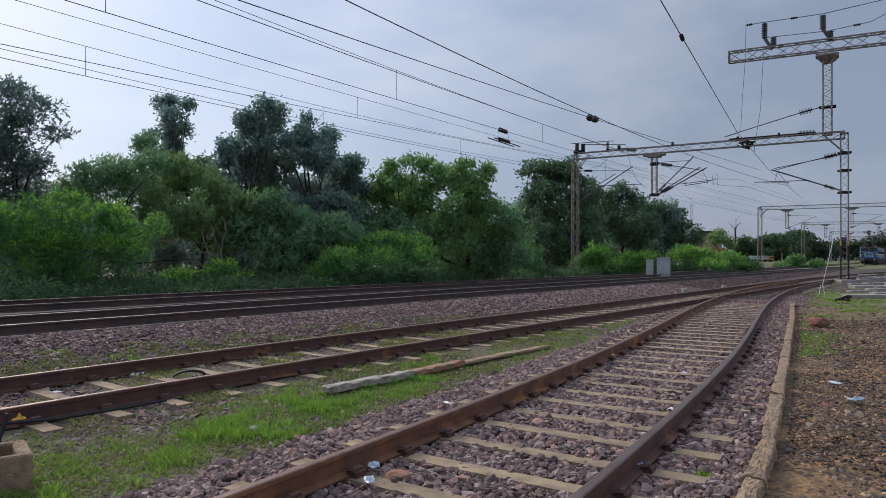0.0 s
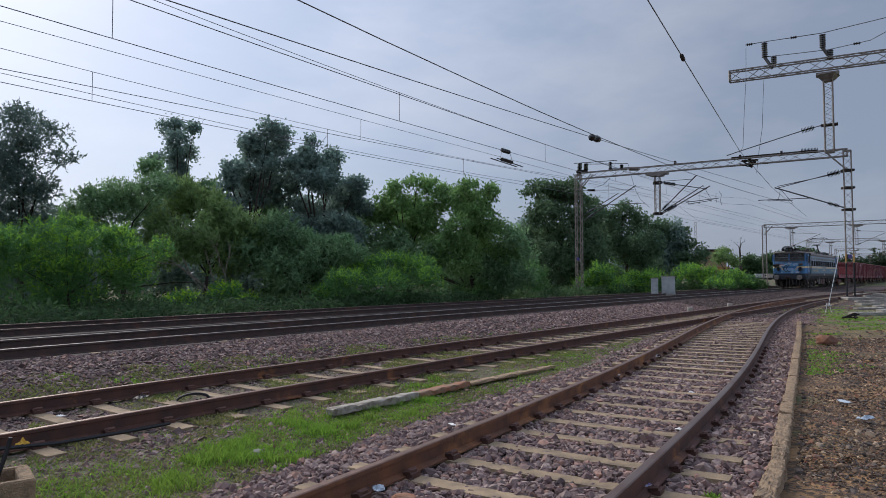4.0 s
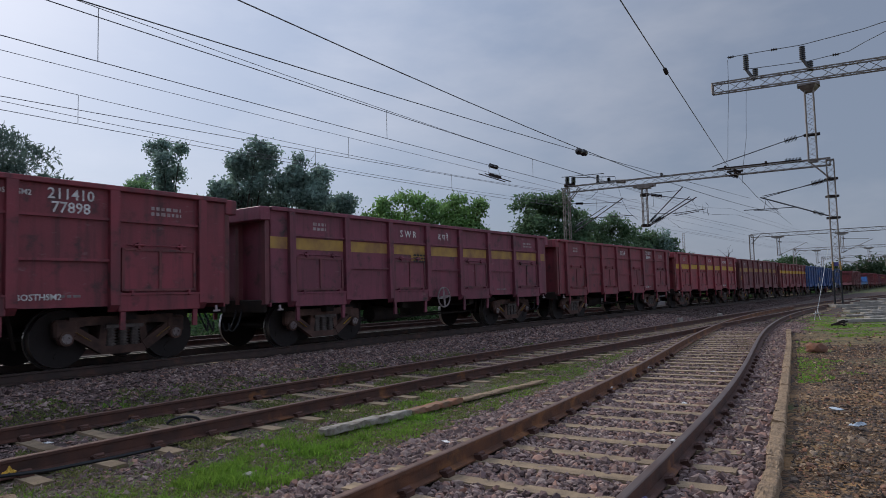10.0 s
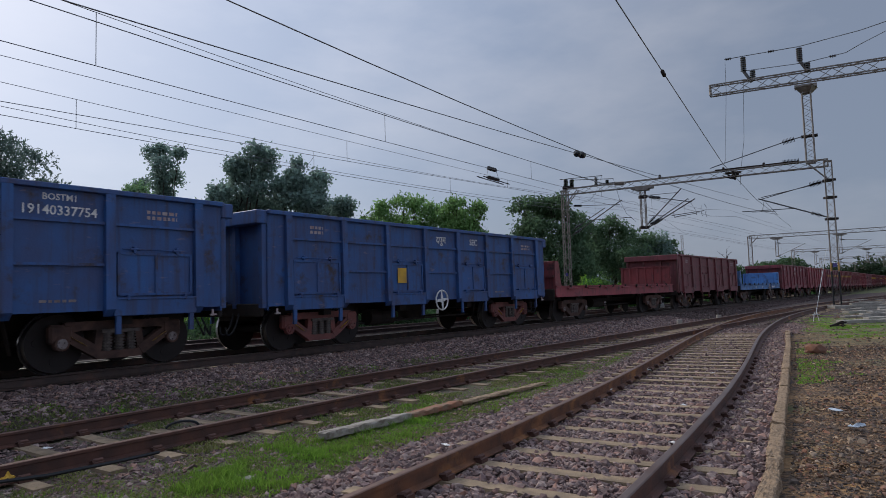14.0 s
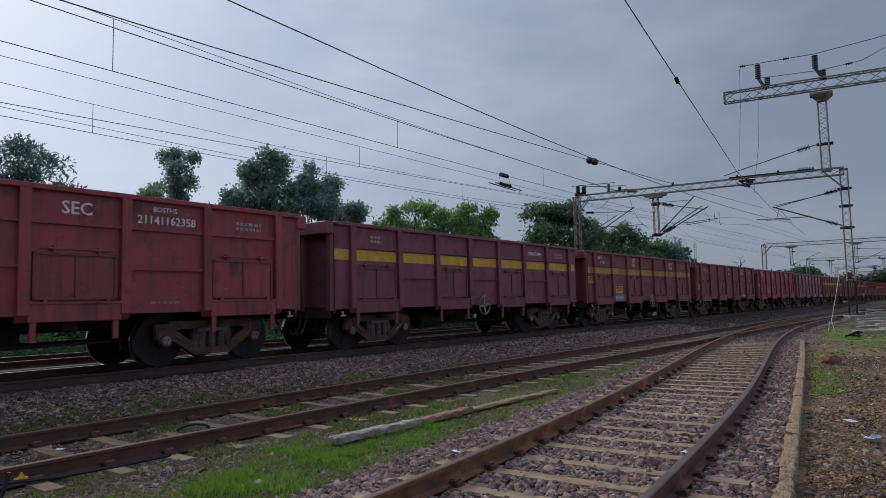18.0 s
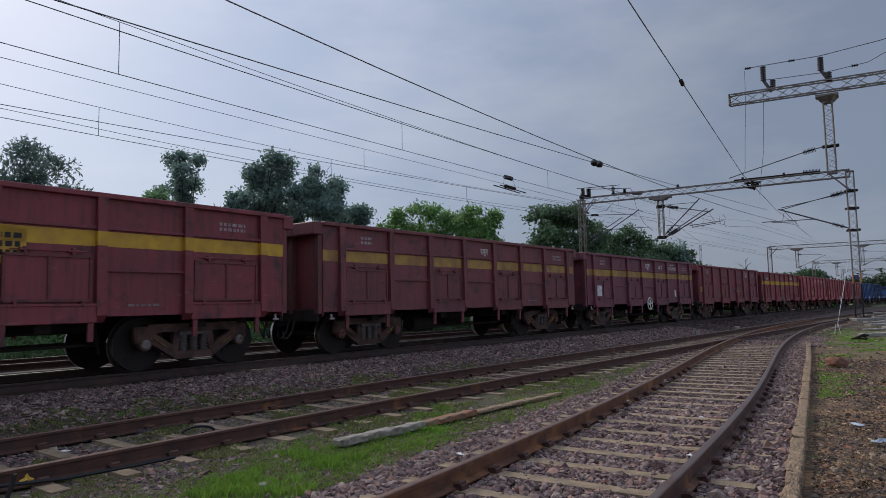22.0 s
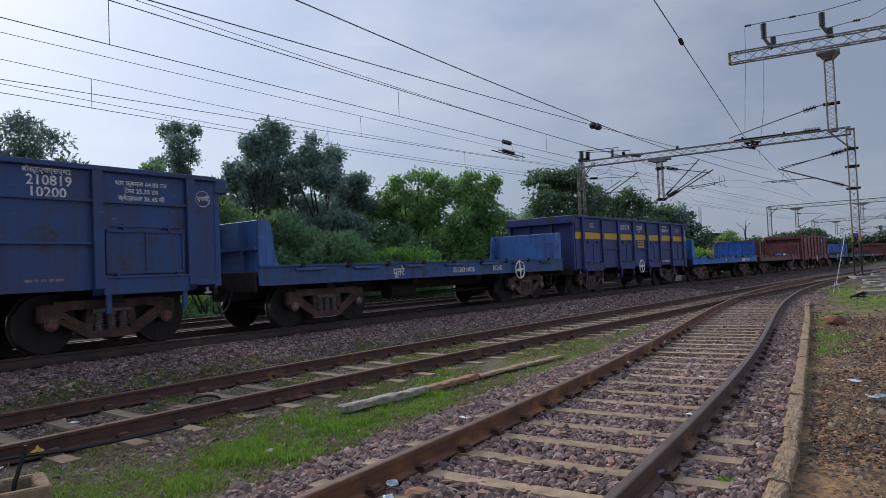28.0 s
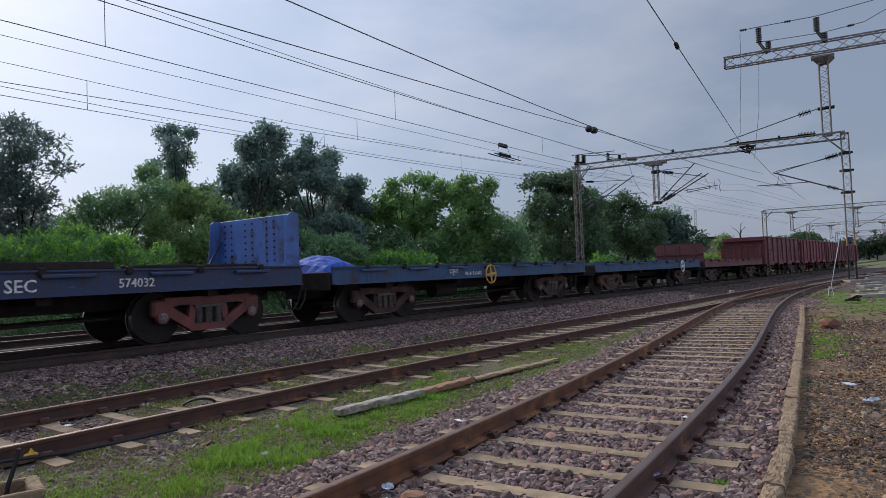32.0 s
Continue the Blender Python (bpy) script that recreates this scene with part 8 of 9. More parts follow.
# bare grey twigs standing out of the thicket
T = empty("dead_shrub", "bare pale grey thorn branches in the thicket", "shrub")
r = random.Random(31)
for px, py, run, climb in ((372, 486, -3.2, 2.1), (380, 480, -1.5, 3.0), (360, 470, -2.4, 1.2), (385, 492, 0.5, 2.6), (350, 478, -1.9, 2.4), (395, 470, -0.9, 2.2)):
    base = toward(px, 32.8, rise(py, px, 32.8))
    side = Vector((base.y, -base.x, 0)).normalized()
    pts = []
    for j in range(7):
        q = j / 6
        pts.append(base + side * (run * q + r.uniform(-0.08, 0.08)) + Vector((0, 0, climb * math.sin(q * 1.5) + r.uniform(-0.06, 0.06))))
    bm = bmesh.new()
    strand(bm, pts, 0.022)
    for k in (2, 3, 4, 5):
        strand(bm, [pts[k], pts[k] + side * r.uniform(-0.5, 0.4) + Vector((0, 0, r.uniform(0.2, 0.6)))], 0.010, 4)
    strand(bm, [base, Vector((base.x, base.y, 0.0))], 0.03, 5)
    part("branch", bm, M["pale_bark"], T)

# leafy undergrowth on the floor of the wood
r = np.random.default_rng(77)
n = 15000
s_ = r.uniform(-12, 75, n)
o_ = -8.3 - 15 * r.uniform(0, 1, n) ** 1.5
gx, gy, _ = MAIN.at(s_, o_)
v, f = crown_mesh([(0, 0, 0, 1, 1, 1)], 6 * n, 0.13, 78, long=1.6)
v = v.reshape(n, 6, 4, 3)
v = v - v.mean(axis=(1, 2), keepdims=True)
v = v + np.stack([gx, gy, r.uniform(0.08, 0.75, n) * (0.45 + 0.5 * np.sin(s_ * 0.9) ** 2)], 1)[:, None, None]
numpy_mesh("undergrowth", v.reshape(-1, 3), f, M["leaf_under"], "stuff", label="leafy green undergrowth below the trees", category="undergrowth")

# ---- things beside the tracks ----


def facet(bm, seed, amount):
    r = random.Random(seed)
    for v in bm.verts:
        v.co *= 1 + r.uniform(-amount, amount)


def rock(name, label, loc, size, mat, seed, category="stone"):
    bm = bmesh.new()
    bmesh.ops.create_icosphere(bm, subdivisions=2, radius=1.0)
    facet(bm, seed, 0.16)
    for v in bm.verts:
        v.co = Vector((v.co.x * size[0], v.co.y * size[1], max(v.co.z, -0.4) * size[2]))
    ob = tagged(link(name, bm, mat), label, category)
    ob.location = loc
    return ob


rock("boulder", "large brown boulder lying on the dirt", (8.8, 15.3, 0.05), (0.24, 0.18, 0.15), M["rock"], 5)
rock("stone", "dark lump of stone on the dirt path", (4.35, 6.15, 0.0), (0.10, 0.08, 0.05), M["rock"], 6)
rock("stone", "grey lump of stone on the dirt path", (3.95, 5.35, 0.0), (0.11, 0.08, 0.05), M["pale"], 7)
rock("stone", "red brick fragment between the rails", (-0.32, 4.72, 0.0), (0.10, 0.07, 0.05), M["terracotta"], 8)
rock("stone", "grey stone at the edge of the grass", (-1.75, 6.05, -0.02), (0.06, 0.05, 0.04), M["pale"], 9)


def build_kerb():
    t = tagged(new("kerb"), "row of rough brown concrete kerb stones", "kerb", kind="structure")
    pts = [(0.35, 1.6), (1.29, 3.0), (1.93, 4.18), (2.55, 5.17), (3.71, 7.27), (5.02, 9.62), (6.88, 13.0), (9.03, 16.9), (11.6, 21.7)]
    S = [0.0]
    for a, b in zip(pts[:-1], pts[1:]):
        S.append(S[-1] + math.dist(a, b))
    r = random.Random(4)

    def at(s):
        return Vector((float(np.interp(s, S, [p[0] for p in pts])), float(np.interp(s, S, [p[1] for p in pts])), 0))
    s = 0.0
    while s < S[-1] - 0.2:
        l = r.uniform(0.55, 0.95)
        a, b = at(s), at(min(s + l - 0.004, S[-1]))
        d = (b - a)
        bm = bmesh.new()
        w = r.uniform(0.056, 0.068)
        box(bm, -w, w, -d.length / 2, d.length / 2, -0.15, 0.0, 0.0)
        bmesh.ops.subdivide_edges(bm, edges=bm.edges[:], cuts=13, use_grid_fill=True)
        drift = r.uniform(0, 9)
        for v in bm.verts:
            q = 0.0055
            side = noise.noise((v.co.y * 7, v.co.x * 11, drift)) * 0.024
            v.co += Vector((r.uniform(-q, q) + side, r.uniform(-q, q) * 0.3, r.uniform(-q, q) + noise.noise((v.co.y * 6, drift, v.co.x * 11)) * 0.012 + noise.noise((v.co.y * 26, drift, v.co.x * 28)) * 0.009))
            if v.co.z > -0.04:
                v.co.z -= 0.010 * min(1.2, abs(v.co.x) / w) ** 6
        o = part("kerb_stone", bm, M["kerb"], t)
        o.matrix_basis = Matrix.Translation((a + b) / 2 + Vector((0, 0, 0.065 + r.uniform(-0.012, 0.012)))) @ Matrix.Rotation(-math.atan2(d.x, d.y), 4, "Z")
        s += l


build_kerb()


def beam(name, label, a, b, w, h, z, mat, category, seed=1, end_mat=None):
    a, b = Vector((*a, 0)), Vector((*b, 0))
    d = b - a
    bm = bmesh.new()
    box(bm, -w / 2, w / 2, -d.length / 2, d.length / 2, 0, h, 0.012)
    bmesh.ops.subdivide_edges(bm, edges=[e for e in bm.edges if e.calc_length() > 0.5], cuts=14)
    r = random.Random(seed)
    for v in bm.verts:
        v.co += Vector((r.uniform(-1, 1), 0, r.uniform(-1, 1))) * 0.010
    ob = tagged(link(name, bm, mat), label, category)
    ob.matrix_world = Matrix.Translation((a + b) / 2 + Vector((0, 0, z))) @ Matrix.Rotation(-math.atan2(d.x, d.y), 4, "Z")
    return ob


# low concrete wall beside the loop track
LW = empty("low_wall", "low whitewashed concrete edging with a reddish stretch in the grass", "low wall")
for a, b, mt, h, lb in (((-1.36, 7.62), (-0.42, 8.72), "whitewash", 0.085, "whitewashed concrete block"), ((-0.42, 8.72), (0.28, 9.66), "terracotta", 0.075, "red-washed concrete block"), ((0.30, 9.70), (1.85, 11.55), "kerb", 0.045, "bare concrete block")):
    o = beam("block", lb, a, b, 0.15, h, -0.02, M[mt], "")
    o.parent = LW

# open concrete pit box with a post and a wrapper
PIT = empty("pit_box", "open concrete box half sunk in the grass", "concrete box")
PIT.matrix_world = Matrix.Translation((-3.43, 4.42, 0.0)) @ Matrix.Rotation(radians(38.5), 4, "Z") @ Matrix.Diagonal((1, 0.55, 1, 1))
for nm, x0, x1, y0, y1 in (("wall", -0.55, 0.55, -0.40, -0.31), ("wall", -0.55, 0.55, 0.31, 0.40), ("wall", -0.55, -0.46, -0.31, 0.31), ("wall", 0.46, 0.55, -0.31, 0.31)):
    part(nm, boxed(x0, x1, y0, y1, -0.1, 0.2, 0.012), M["kerb"], PIT)
part("floor_slab", boxed(-0.46, 0.46, -0.31, 0.31, -0.1, 0.0), M["ballast"], PIT)
ROD = empty("rod", "bent black iron rod standing in the box", "rod")
bm = bmesh.new()
strand(bm, [Vector((-3.25, 4.72, 0.0)), Vector((-3.23, 4.74, 0.18)), Vector((-3.19, 4.78, 0.36)), Vector((-3.18, 4.79, 0.43))], 0.016)
part("shaft", bm, M["black"], ROD)
bm = bmesh.new()
strand(bm, [Vector((-4.6, 5.3, 0.09)), Vector((-3.89, 5.76, 0.10)), Vector((-3.55, 6.03, 0.08)), Vector((-3.2, 6.6, 0.05)), Vector((-2.95, 7.0, 0.04))], 0.018)
tagged(link("hose", bm, M["black"]), "black hose lying along the rail", "hose")


def crumpled(name, label, loc, size, mat, seed, category):
    bm = bmesh.new()
    bmesh.ops.create_grid(bm, x_segments=7, y_segments=6, size=0.5)
    r = random.Random(seed)
    for v in bm.verts:
        v.co = Vector((v.co.x * size[0] + r.uniform(-1, 1) * size[0] * 0.07, v.co.y * size[1] + r.uniform(-1, 1) * size[1] * 0.07, r.uniform(0.0, 1.0) * size[2] * (1 - 1.4 * max(abs(v.co.x), abs(v.co.y)))))
    f = bm.faces[:]
    g = bmesh.ops.extrude_face_region(bm, geom=f)
    for v in g["geom"]:
        if isinstance(v, bmesh.types.BMVert):
            v.co.z += 0.004
    bmesh.ops.recalc_face_normals(bm, faces=bm.faces[:])
    ob = tagged(link(name, bm, mat), label, category, "litter")
    ob.matrix_world = Matrix.Translation(loc) @ Matrix.Rotation(r.uniform(0, 6), 4, "Z")
    return ob


for nm, lb, loc, sz, mt, ct in (
        ("plastic_bag", "pale crumpled plastic bag on the dirt", (4.58, 7.25, 0.02), (0.26, 0.15, 0.09), "plastic", "litter"), ("plastic_bag", "pale flattened plastic bag on the dirt", (4.92, 8.2, 0.02), (0.28, 0.14, 0.05), "plastic", "litter"),
        ("wrapper", "violet and white wrapper beside the rail", (1.47, 4.92, 0.03), (0.16, 0.08, 0.06), "purple", "litter"), ("rag", "pale rag against the rail", (-0.50, 4.80, 0.05), (0.14, 0.12, 0.09), "plastic", "litter"),
        ("rag", "pale rag between the sleepers", (-0.50, 4.50, 0.05), (0.18, 0.10, 0.06), "plastic", "litter"), ("paper_scrap", "white paper scrap beside the rail", (4.05, 12.7, 0.03), (0.28, 0.12, 0.08), "white", "litter"),
        ("paper_scrap", "white paper scrap between the rails", (2.63, 10.3, 0.03), (0.2, 0.14, 0.1), "white", "litter"), ("paper_scrap", "white scrap on the ballast", (0.05, 6.9, 0.04), (0.16, 0.06, 0.04), "white", "litter"),
        ("paper_scrap", "white scrap near the loop rail", (-1.95, 9.05, 0.05), (0.14, 0.08, 0.06), "white", "litter"), ("wrapper", "yellow and white wrapper by the iron rod", (-3.86, 5.98, 0.06), (0.16, 0.08, 0.2), "yellow", "litter"),
        ("rag", "dark cloth between the loop rails", (-3.95, 8.5, 0.03), (0.36, 0.16, 0.1), "black", "litter"), ("paper_scrap", "white scrap on the ballast shoulder", (4.95, 11.9, 0.03), (0.12, 0.08, 0.05), "white", "litter"),
        ("paper_scrap", "white scrap on the ballast", (3.25, 8.8, 0.03), (0.1, 0.07, 0.05), "white", "litter"), ("paper_scrap", "white scrap beside the siding rail", (2.35, 6.7, 0.03), (0.12, 0.07, 0.05), "white", "litter"),
        ("paper_scrap", "white scrap by the pit box", (-3.95, 5.55, 0.05), (0.16, 0.12, 0.05), "white", "litter"), ("paper_scrap", "white scrap between the loop rails", (-4.35, 7.4, 0.03), (0.14, 0.09, 0.04), "white", "litter")):
    crumpled(nm, lb, loc, (sz[0] * 0.68, sz[1] * 0.68, sz[2] * 0.6), M[mt], int(abs(loc[0] * 100)), ct)
bm = bmesh.new()
arc = [Vector((-3.27 + 0.17 * math.cos(a), 8.46 + 0.10 * math.cos(a), 0.01 + 0.08 * math.sin(a))) for a in np.linspace(0.15, 3.0, 12)]
strand(bm, arc, 0.018)
tagged(link("rubber_strip", bm, M["black"]), "bent black rubber strip between the loop rails", "litter")

# relay cabinets beside the far track
for x0, w, h, lb in ((-0.62, 0.5, 1.1, "narrow grey relay cabinet beside the far track"), (0.12, 0.95, 1.25, "wide grey relay cabinet beside the far track")):
    C = empty("relay_cabinet", lb, "cabinet", "relay cabinets")
    C.matrix_world = Matrix.Translation((15.9, 49.0, 0.2)) @ Matrix.Rotation(radians(-18), 4, "Z")
    part("body", boxed(x0, x0 + w, -0.3, 0.3, 0.0, h, 0.02), M["box"], C)
    part("roof", boxed(x0 - 0.05, x0 + w + 0.05, -0.36, 0.36, h, h + 0.07, 0.02), M["pale"], C)
    part("door", boxed(x0 + 0.05, x0 + w - 0.05, -0.325, -0.30, 0.08, h - 0.08, 0.006), M["box"], C)
    part("plinth", boxed(x0 - 0.04, x0 + w + 0.04, -0.34, 0.34, -0.25, 0.0), M["pale"], C)

# stacked concrete sleepers near the right mast
r = random.Random(12)
for i, (px, dist, n) in enumerate(((1560, 31.5, 3.0), (1527, 36.5, 1.5), (1572, 37.5, 1.9), (1545, 41.5, 2.6), (1590, 41.0, 2.7), (1523, 45.5, 1.2), (1562, 46.5, 2.7), (1535, 50.5, 2.2), (1585, 51.0, 2.7), (1550, 56.0, 2.7), (1600, 57.0, 2.7), (1530, 61.0, 2.4), (1572, 62.5, 2.7), (1548, 68.0, 2.7), (1600, 34.5, 2.7), (1610, 46.0, 2.7))):
    a = math.atan((px - 784) / 1157.0)
    c = Vector((dist * math.sin(a), dist * math.cos(a), 0))
    q = radians(r.uniform(-22, 22) + 2) if i else radians(2)
    d = Vector((math.cos(q), math.sin(q), 0)) * n / 2
    tagged(beam("concrete_sleeper", "discarded pale concrete sleeper lying on the ground", (c.x - d.x, c.y - d.y), (c.x + d.x, c.y + d.y), r.uniform(0.25, 0.6), r.uniform(0.08, 0.17), -0.04, M["pale"], "concrete sleeper", i), group="discarded sleepers")
bm = bmesh.new()
c = Vector((14.5, 23.7, 0.0))
for a, b in (((-0.45, 0, 0.05), (0.35, 0.1, 0.32)), ((-0.3, 0.2, 0.05), (0.5, -0.1, 0.28)), ((0.35, 0.1, 0.0), (0.38, 0.05, 0.36)), ((-0.45, 0, 0.08), (0.5, 0.05, 0.06)), ((0.2, -0.2, 0.04), (0.5, 0.2, 0.3))):
    bar(bm, c + Vector(a) * 0.6, c + Vector(b) * 0.6, 0.05)
tagged(link("scrap_iron", bm, M["dark"]), "heap of rusty dark scrap iron on the grass", "scrap")
# white stay of the right mast
ST = empty("stay_rod", "white stay wires anchored in a low steel foot", "stay")
foot = Vector((16.0, 27.6, 0.0))
top = Vector((24.9, 40.6, 8.4))
for k in (-0.12, 0.12):
    bm = bmesh.new()
    tube(bm, foot + Vector((k, 0, 0.0)), foot + Vector((k * 0.4, 0.02, 0.4)), 0.014, sides=6)
    part("anchor_bar", bm, M["white"], ST)
bm = bmesh.new()
tube(bm, foot + Vector((0, 0, 0.3)), foot + Vector((3.3, 4.4, 3.3)), 0.012, sides=6)
part("stay", bm, M["box"], ST)
part("foot_plate", boxed(foot.x - 0.13, foot.x + 0.13, foot.y - 0.04, foot.y + 0.04, 0.27, 0.30), M["box"], ST)
# painted bands on the right mast
for z0, z1, mt in ((0.2, 2.3, "black"), (2.35, 2.9, "faded")):
    for i, j in ((-1, -1), (1, -1)):
        bm = bmesh.new()
        o = PDIR * (0.21 * i) + Vector((-PDIR.y, PDIR.x, 0)) * (0.21 * j)
        bar(bm, Vector((PR.x, PR.y, z0)) + o, Vector((PR.x, PR.y, z1)) + o, 0.075)
        part("painted_band", bm, M[mt], P1, "painted band on the mast leg")

# far yard: ochre building, parked trucks, lattice tower, signal posts, bare tree
B = empty("building", "low ochre building behind the bushes", "building")
B.matrix_world = Matrix.Translation(toward(1258, 118, -0.6)) @ Matrix.Rotation(radians(-25), 4, "Z")
part("wall", boxed(-2.6, 2.4, -3, 3, 0, 2.5), M["wall"], B)
part("roof", boxed(-2.9, 2.7, -3.3, 3.3, 2.5, 2.65), M["wall"], B)
part("upper_room", boxed(0.4, 2.2, -2, 2, 2.65, 3.5), M["wall"], B)
part("window", boxed(-1.8, -0.9, -3.03, -2.98, 1.5, 2.4), M["glass"], B)
part("window", boxed(0.6, 1.5, -3.03, -2.98, 1.5, 2.4), M["glass"], B)
B = empty("building", "dark flat-roofed water tank house above the trees", "building")
B.matrix_world = Matrix.Translation(toward(1252, 150, 0.3))
part("wall", boxed(-2.2, 2.2, -2, 2, 0, 6.2), M["concrete"], B)
part("roof", boxed(-2.6, 2.6, -2.4, 2.4, 6.2, 6.6), M["dark"], B)


def truck(px, dist, cab, body, label, long=6.5):
    t = empty("truck", label, "truck", "parked trucks")
    t.matrix_world = Matrix.Translation(toward(px, dist, 0.2)) @ Matrix.Rotation(radians(-8), 4, "Z") @ Matrix.Scale(0.62, 4)
    part("cargo_body", boxed(-long / 2, long / 2 - 1.9, -1.1, 1.1, 0.9, 2.6, 0.05), M[body], t)
    c = part("cab", boxed(long / 2 - 1.8, long / 2, -1.1, 1.1, 0.6, 2.4, 0.15), M[cab], t)
    part("window", boxed(long / 2 - 1.3, long / 2 - 0.3, -1.13, -1.09, 1.55, 2.1), M["glass"], c)
    for x in (-long / 2 + 1.1, long / 2 - 0.9):
        for y in (-1.0, 1.0):
            bm = bmesh.new()
            tube(bm, (x, y - 0.13, 0.48), (x, y + 0.13, 0.48), 0.48, sides=14)
            part("wheel", bm, M["black"], t)


truck(1338, 200, "pale", "box", "white parked truck behind the track", 5.2)
truck(1358, 190, "faded", "pale", "small truck with a yellow cab behind the track", 4.2)
T = empty("radio_tower", "thin lattice radio tower above the trees", "tower")
p = toward(1224, 260, 0)
bm = bmesh.new()
lattice(bm, (p.x, p.y, 0), (p.x, p.y, 21.0), 0.7, 0.7, 20, (1, 0, 0), 0.06, 0.03)
part("shaft", bm, M["steel"], T)
for px, d, h in ((1404, 120, 3.4), (1384, 140, 3.4)):
    G = empty("signal_post", "grey signal post beside the line", "signal", "signal posts")
    p = toward(px, d, 0)
    bm = bmesh.new()
    tube(bm, p, p + Vector((0, 0, h)), 0.07, sides=8)
    part("post", bm, M["pale"], G)
    part("signal_head", boxed(p.x - 0.17, p.x + 0.17, p.y - 0.12, p.y + 0.12, h - 1.1, h, 0.03), M["dark"], G)
T = empty("tree", "bare dead tree against the sky", "tree")
p = toward(1304, 128, 0)
bm = bmesh.new()
limbs(bm, (p.x, p.y, 0), [(p.x - 1.2, p.y, 7.3, 1, 1, 1), (p.x - 0.2, p.y, 8.2, 1, 1, 1), (p.x + 0.8, p.y, 7.6, 1, 1, 1)], 0.22, 3, 0.8)
part("trunk", bm, M["bark"], T)
for px, d, w, h in ((1478, 330, 26, 5), (1515, 330, 20, 6), (1440, 300, 12, 4)):
    B = empty("building", "pale low station building far down the line", "building")
    B.matrix_world = Matrix.Translation(toward(px, d, 0))
    part("wall", boxed(-w / 2, w / 2, -4, 4, 0, h), M["pale"], B)
    part("roof", boxed(-w / 2 - 0.5, w / 2 + 0.5, -4.5, 4.5, h, h + 0.5), M["concrete"], B)

# ---- sleepers ----


def sleeper_mesh():
    bm = bmesh.new()
    prof = [(-1.37, 0.0), (-0.55, -0.012), (0.55, -0.012), (1.37, 0.0)]
    rings = []
    for x, z in prof:
        rings.append([bm.verts.new(p) for p in ((x, -0.125, z - 0.2), (x, 0.125, z - 0.2), (x, 0.085, z), (x, -0.085, z))])
    for a, b in zip(rings[:-1], rings[1:]):
        for k in range(4):
            bm.faces.new((a[k], a[(k + 1) % 4], b[(k + 1) % 4], b[k]))
    bm.faces.new(rings[0])
    bm.faces.new(rings[-1][::-1])
    bmesh.ops.recalc_face_normals(bm, faces=bm.faces[:])
    me = bpy.data.meshes.new("sleeper")
    bm.to_mesh(me)
    bm.free()
    me.materials.append(M["concrete"])
    return me


def clip_mesh():
    bm = bmesh.new()
    for e in (-1, 1):
        tube(bm, (e * 0.085, -0.05, 0.035), (e * 0.085, 0.05, 0.035), 0.028, sides=6)
        tube(bm, (e * 0.05, -0.05, 0.03), (e * 0.12, -0.05, 0.045), 0.02, sides=5)
        box(bm, e * 0.10 - 0.035, e * 0.10 + 0.035, -0.06, 0.06, -0.01, 0.03)
    me = bpy.data.meshes.new("rail_clip")
    bm.to_mesh(me)
    bm.free()
    me.materials.append(M["rail"])
    return me


SLEEPER, CLIP = sleeper_mesh(), clip_mesh()


def sleepers(track_ob, line, zf, lo, hi, step, clips_to, wide=None, skew=0.0):
    r = random.Random(8)
    for s in np.arange(lo, hi, step):
        x, y, h = line.at(s)
        o = new("sleeper", SLEEPER)
        o.parent = track_ob
        o.matrix_basis = Matrix.Translation((float(x), float(y), float(zf(s)) - 0.166 + r.uniform(-0.004, 0.004))) @ Matrix.Rotation(-float(h) + r.uniform(-0.012, 0.012), 4, "Z")
        if wide and s > wide[0]:
            o.scale.x = wide[1](s)
        if s < clips_to:
            for e in (-0.87, 0.87):
                c = new("rail_clip", CLIP)
                c.parent = o
                c.location = (e, 0, 0.0)


sleepers(track_siding, SIDING, siding_z, 1.75 - 0.62 * 10, 24.5, 0.62, 16)
sleepers(track_loop, LOOP, loop_z, -2.5, 24.5, 0.66, 14)
# long turnout sleepers under both tracks
r = random.Random(3)
for s in np.arange(24.9, 46, 0.6):
    x0, y0, h0 = LOOP.at(s)
    x1, y1, h1 = SIDING.at(s)
    c = Vector(((float(x0) + float(x1)) / 2, (float(y0) + float(y1)) / 2, 0.148 - 0.17))
    gap = math.dist((float(x0), float(y0)), (float(x1), float(y1)))
    o = new("sleeper", SLEEPER)
    o.parent = track_loop
    o.matrix_basis = Matrix.Translation(c) @ Matrix.Rotation(-(float(h0) + float(h1)) / 2, 4, "Z") @ Matrix.Diagonal(((2.75 + gap) / 2.75, 1.25, 1, 1))
sleepers(track_loop, LOOP, loop_z, 46.5, 90, 0.66, 0)
sleepers(track_main, MAIN, lambda s: main_z(s) - 0.035, -8, 60, 0.66, 0)
# joint bars and sign pegs at the turnout
for px, py in ((10.05, 27.2), (13.2, 30.7)):
    o = tagged(link("marker_peg", boxed(px - 0.09, px + 0.09, py - 0.09, py + 0.09, 0.0, 0.26, 0.01), M["pale"]), "white marker peg beside the loop rail", "marker")

# ---- loose stones and grass ----


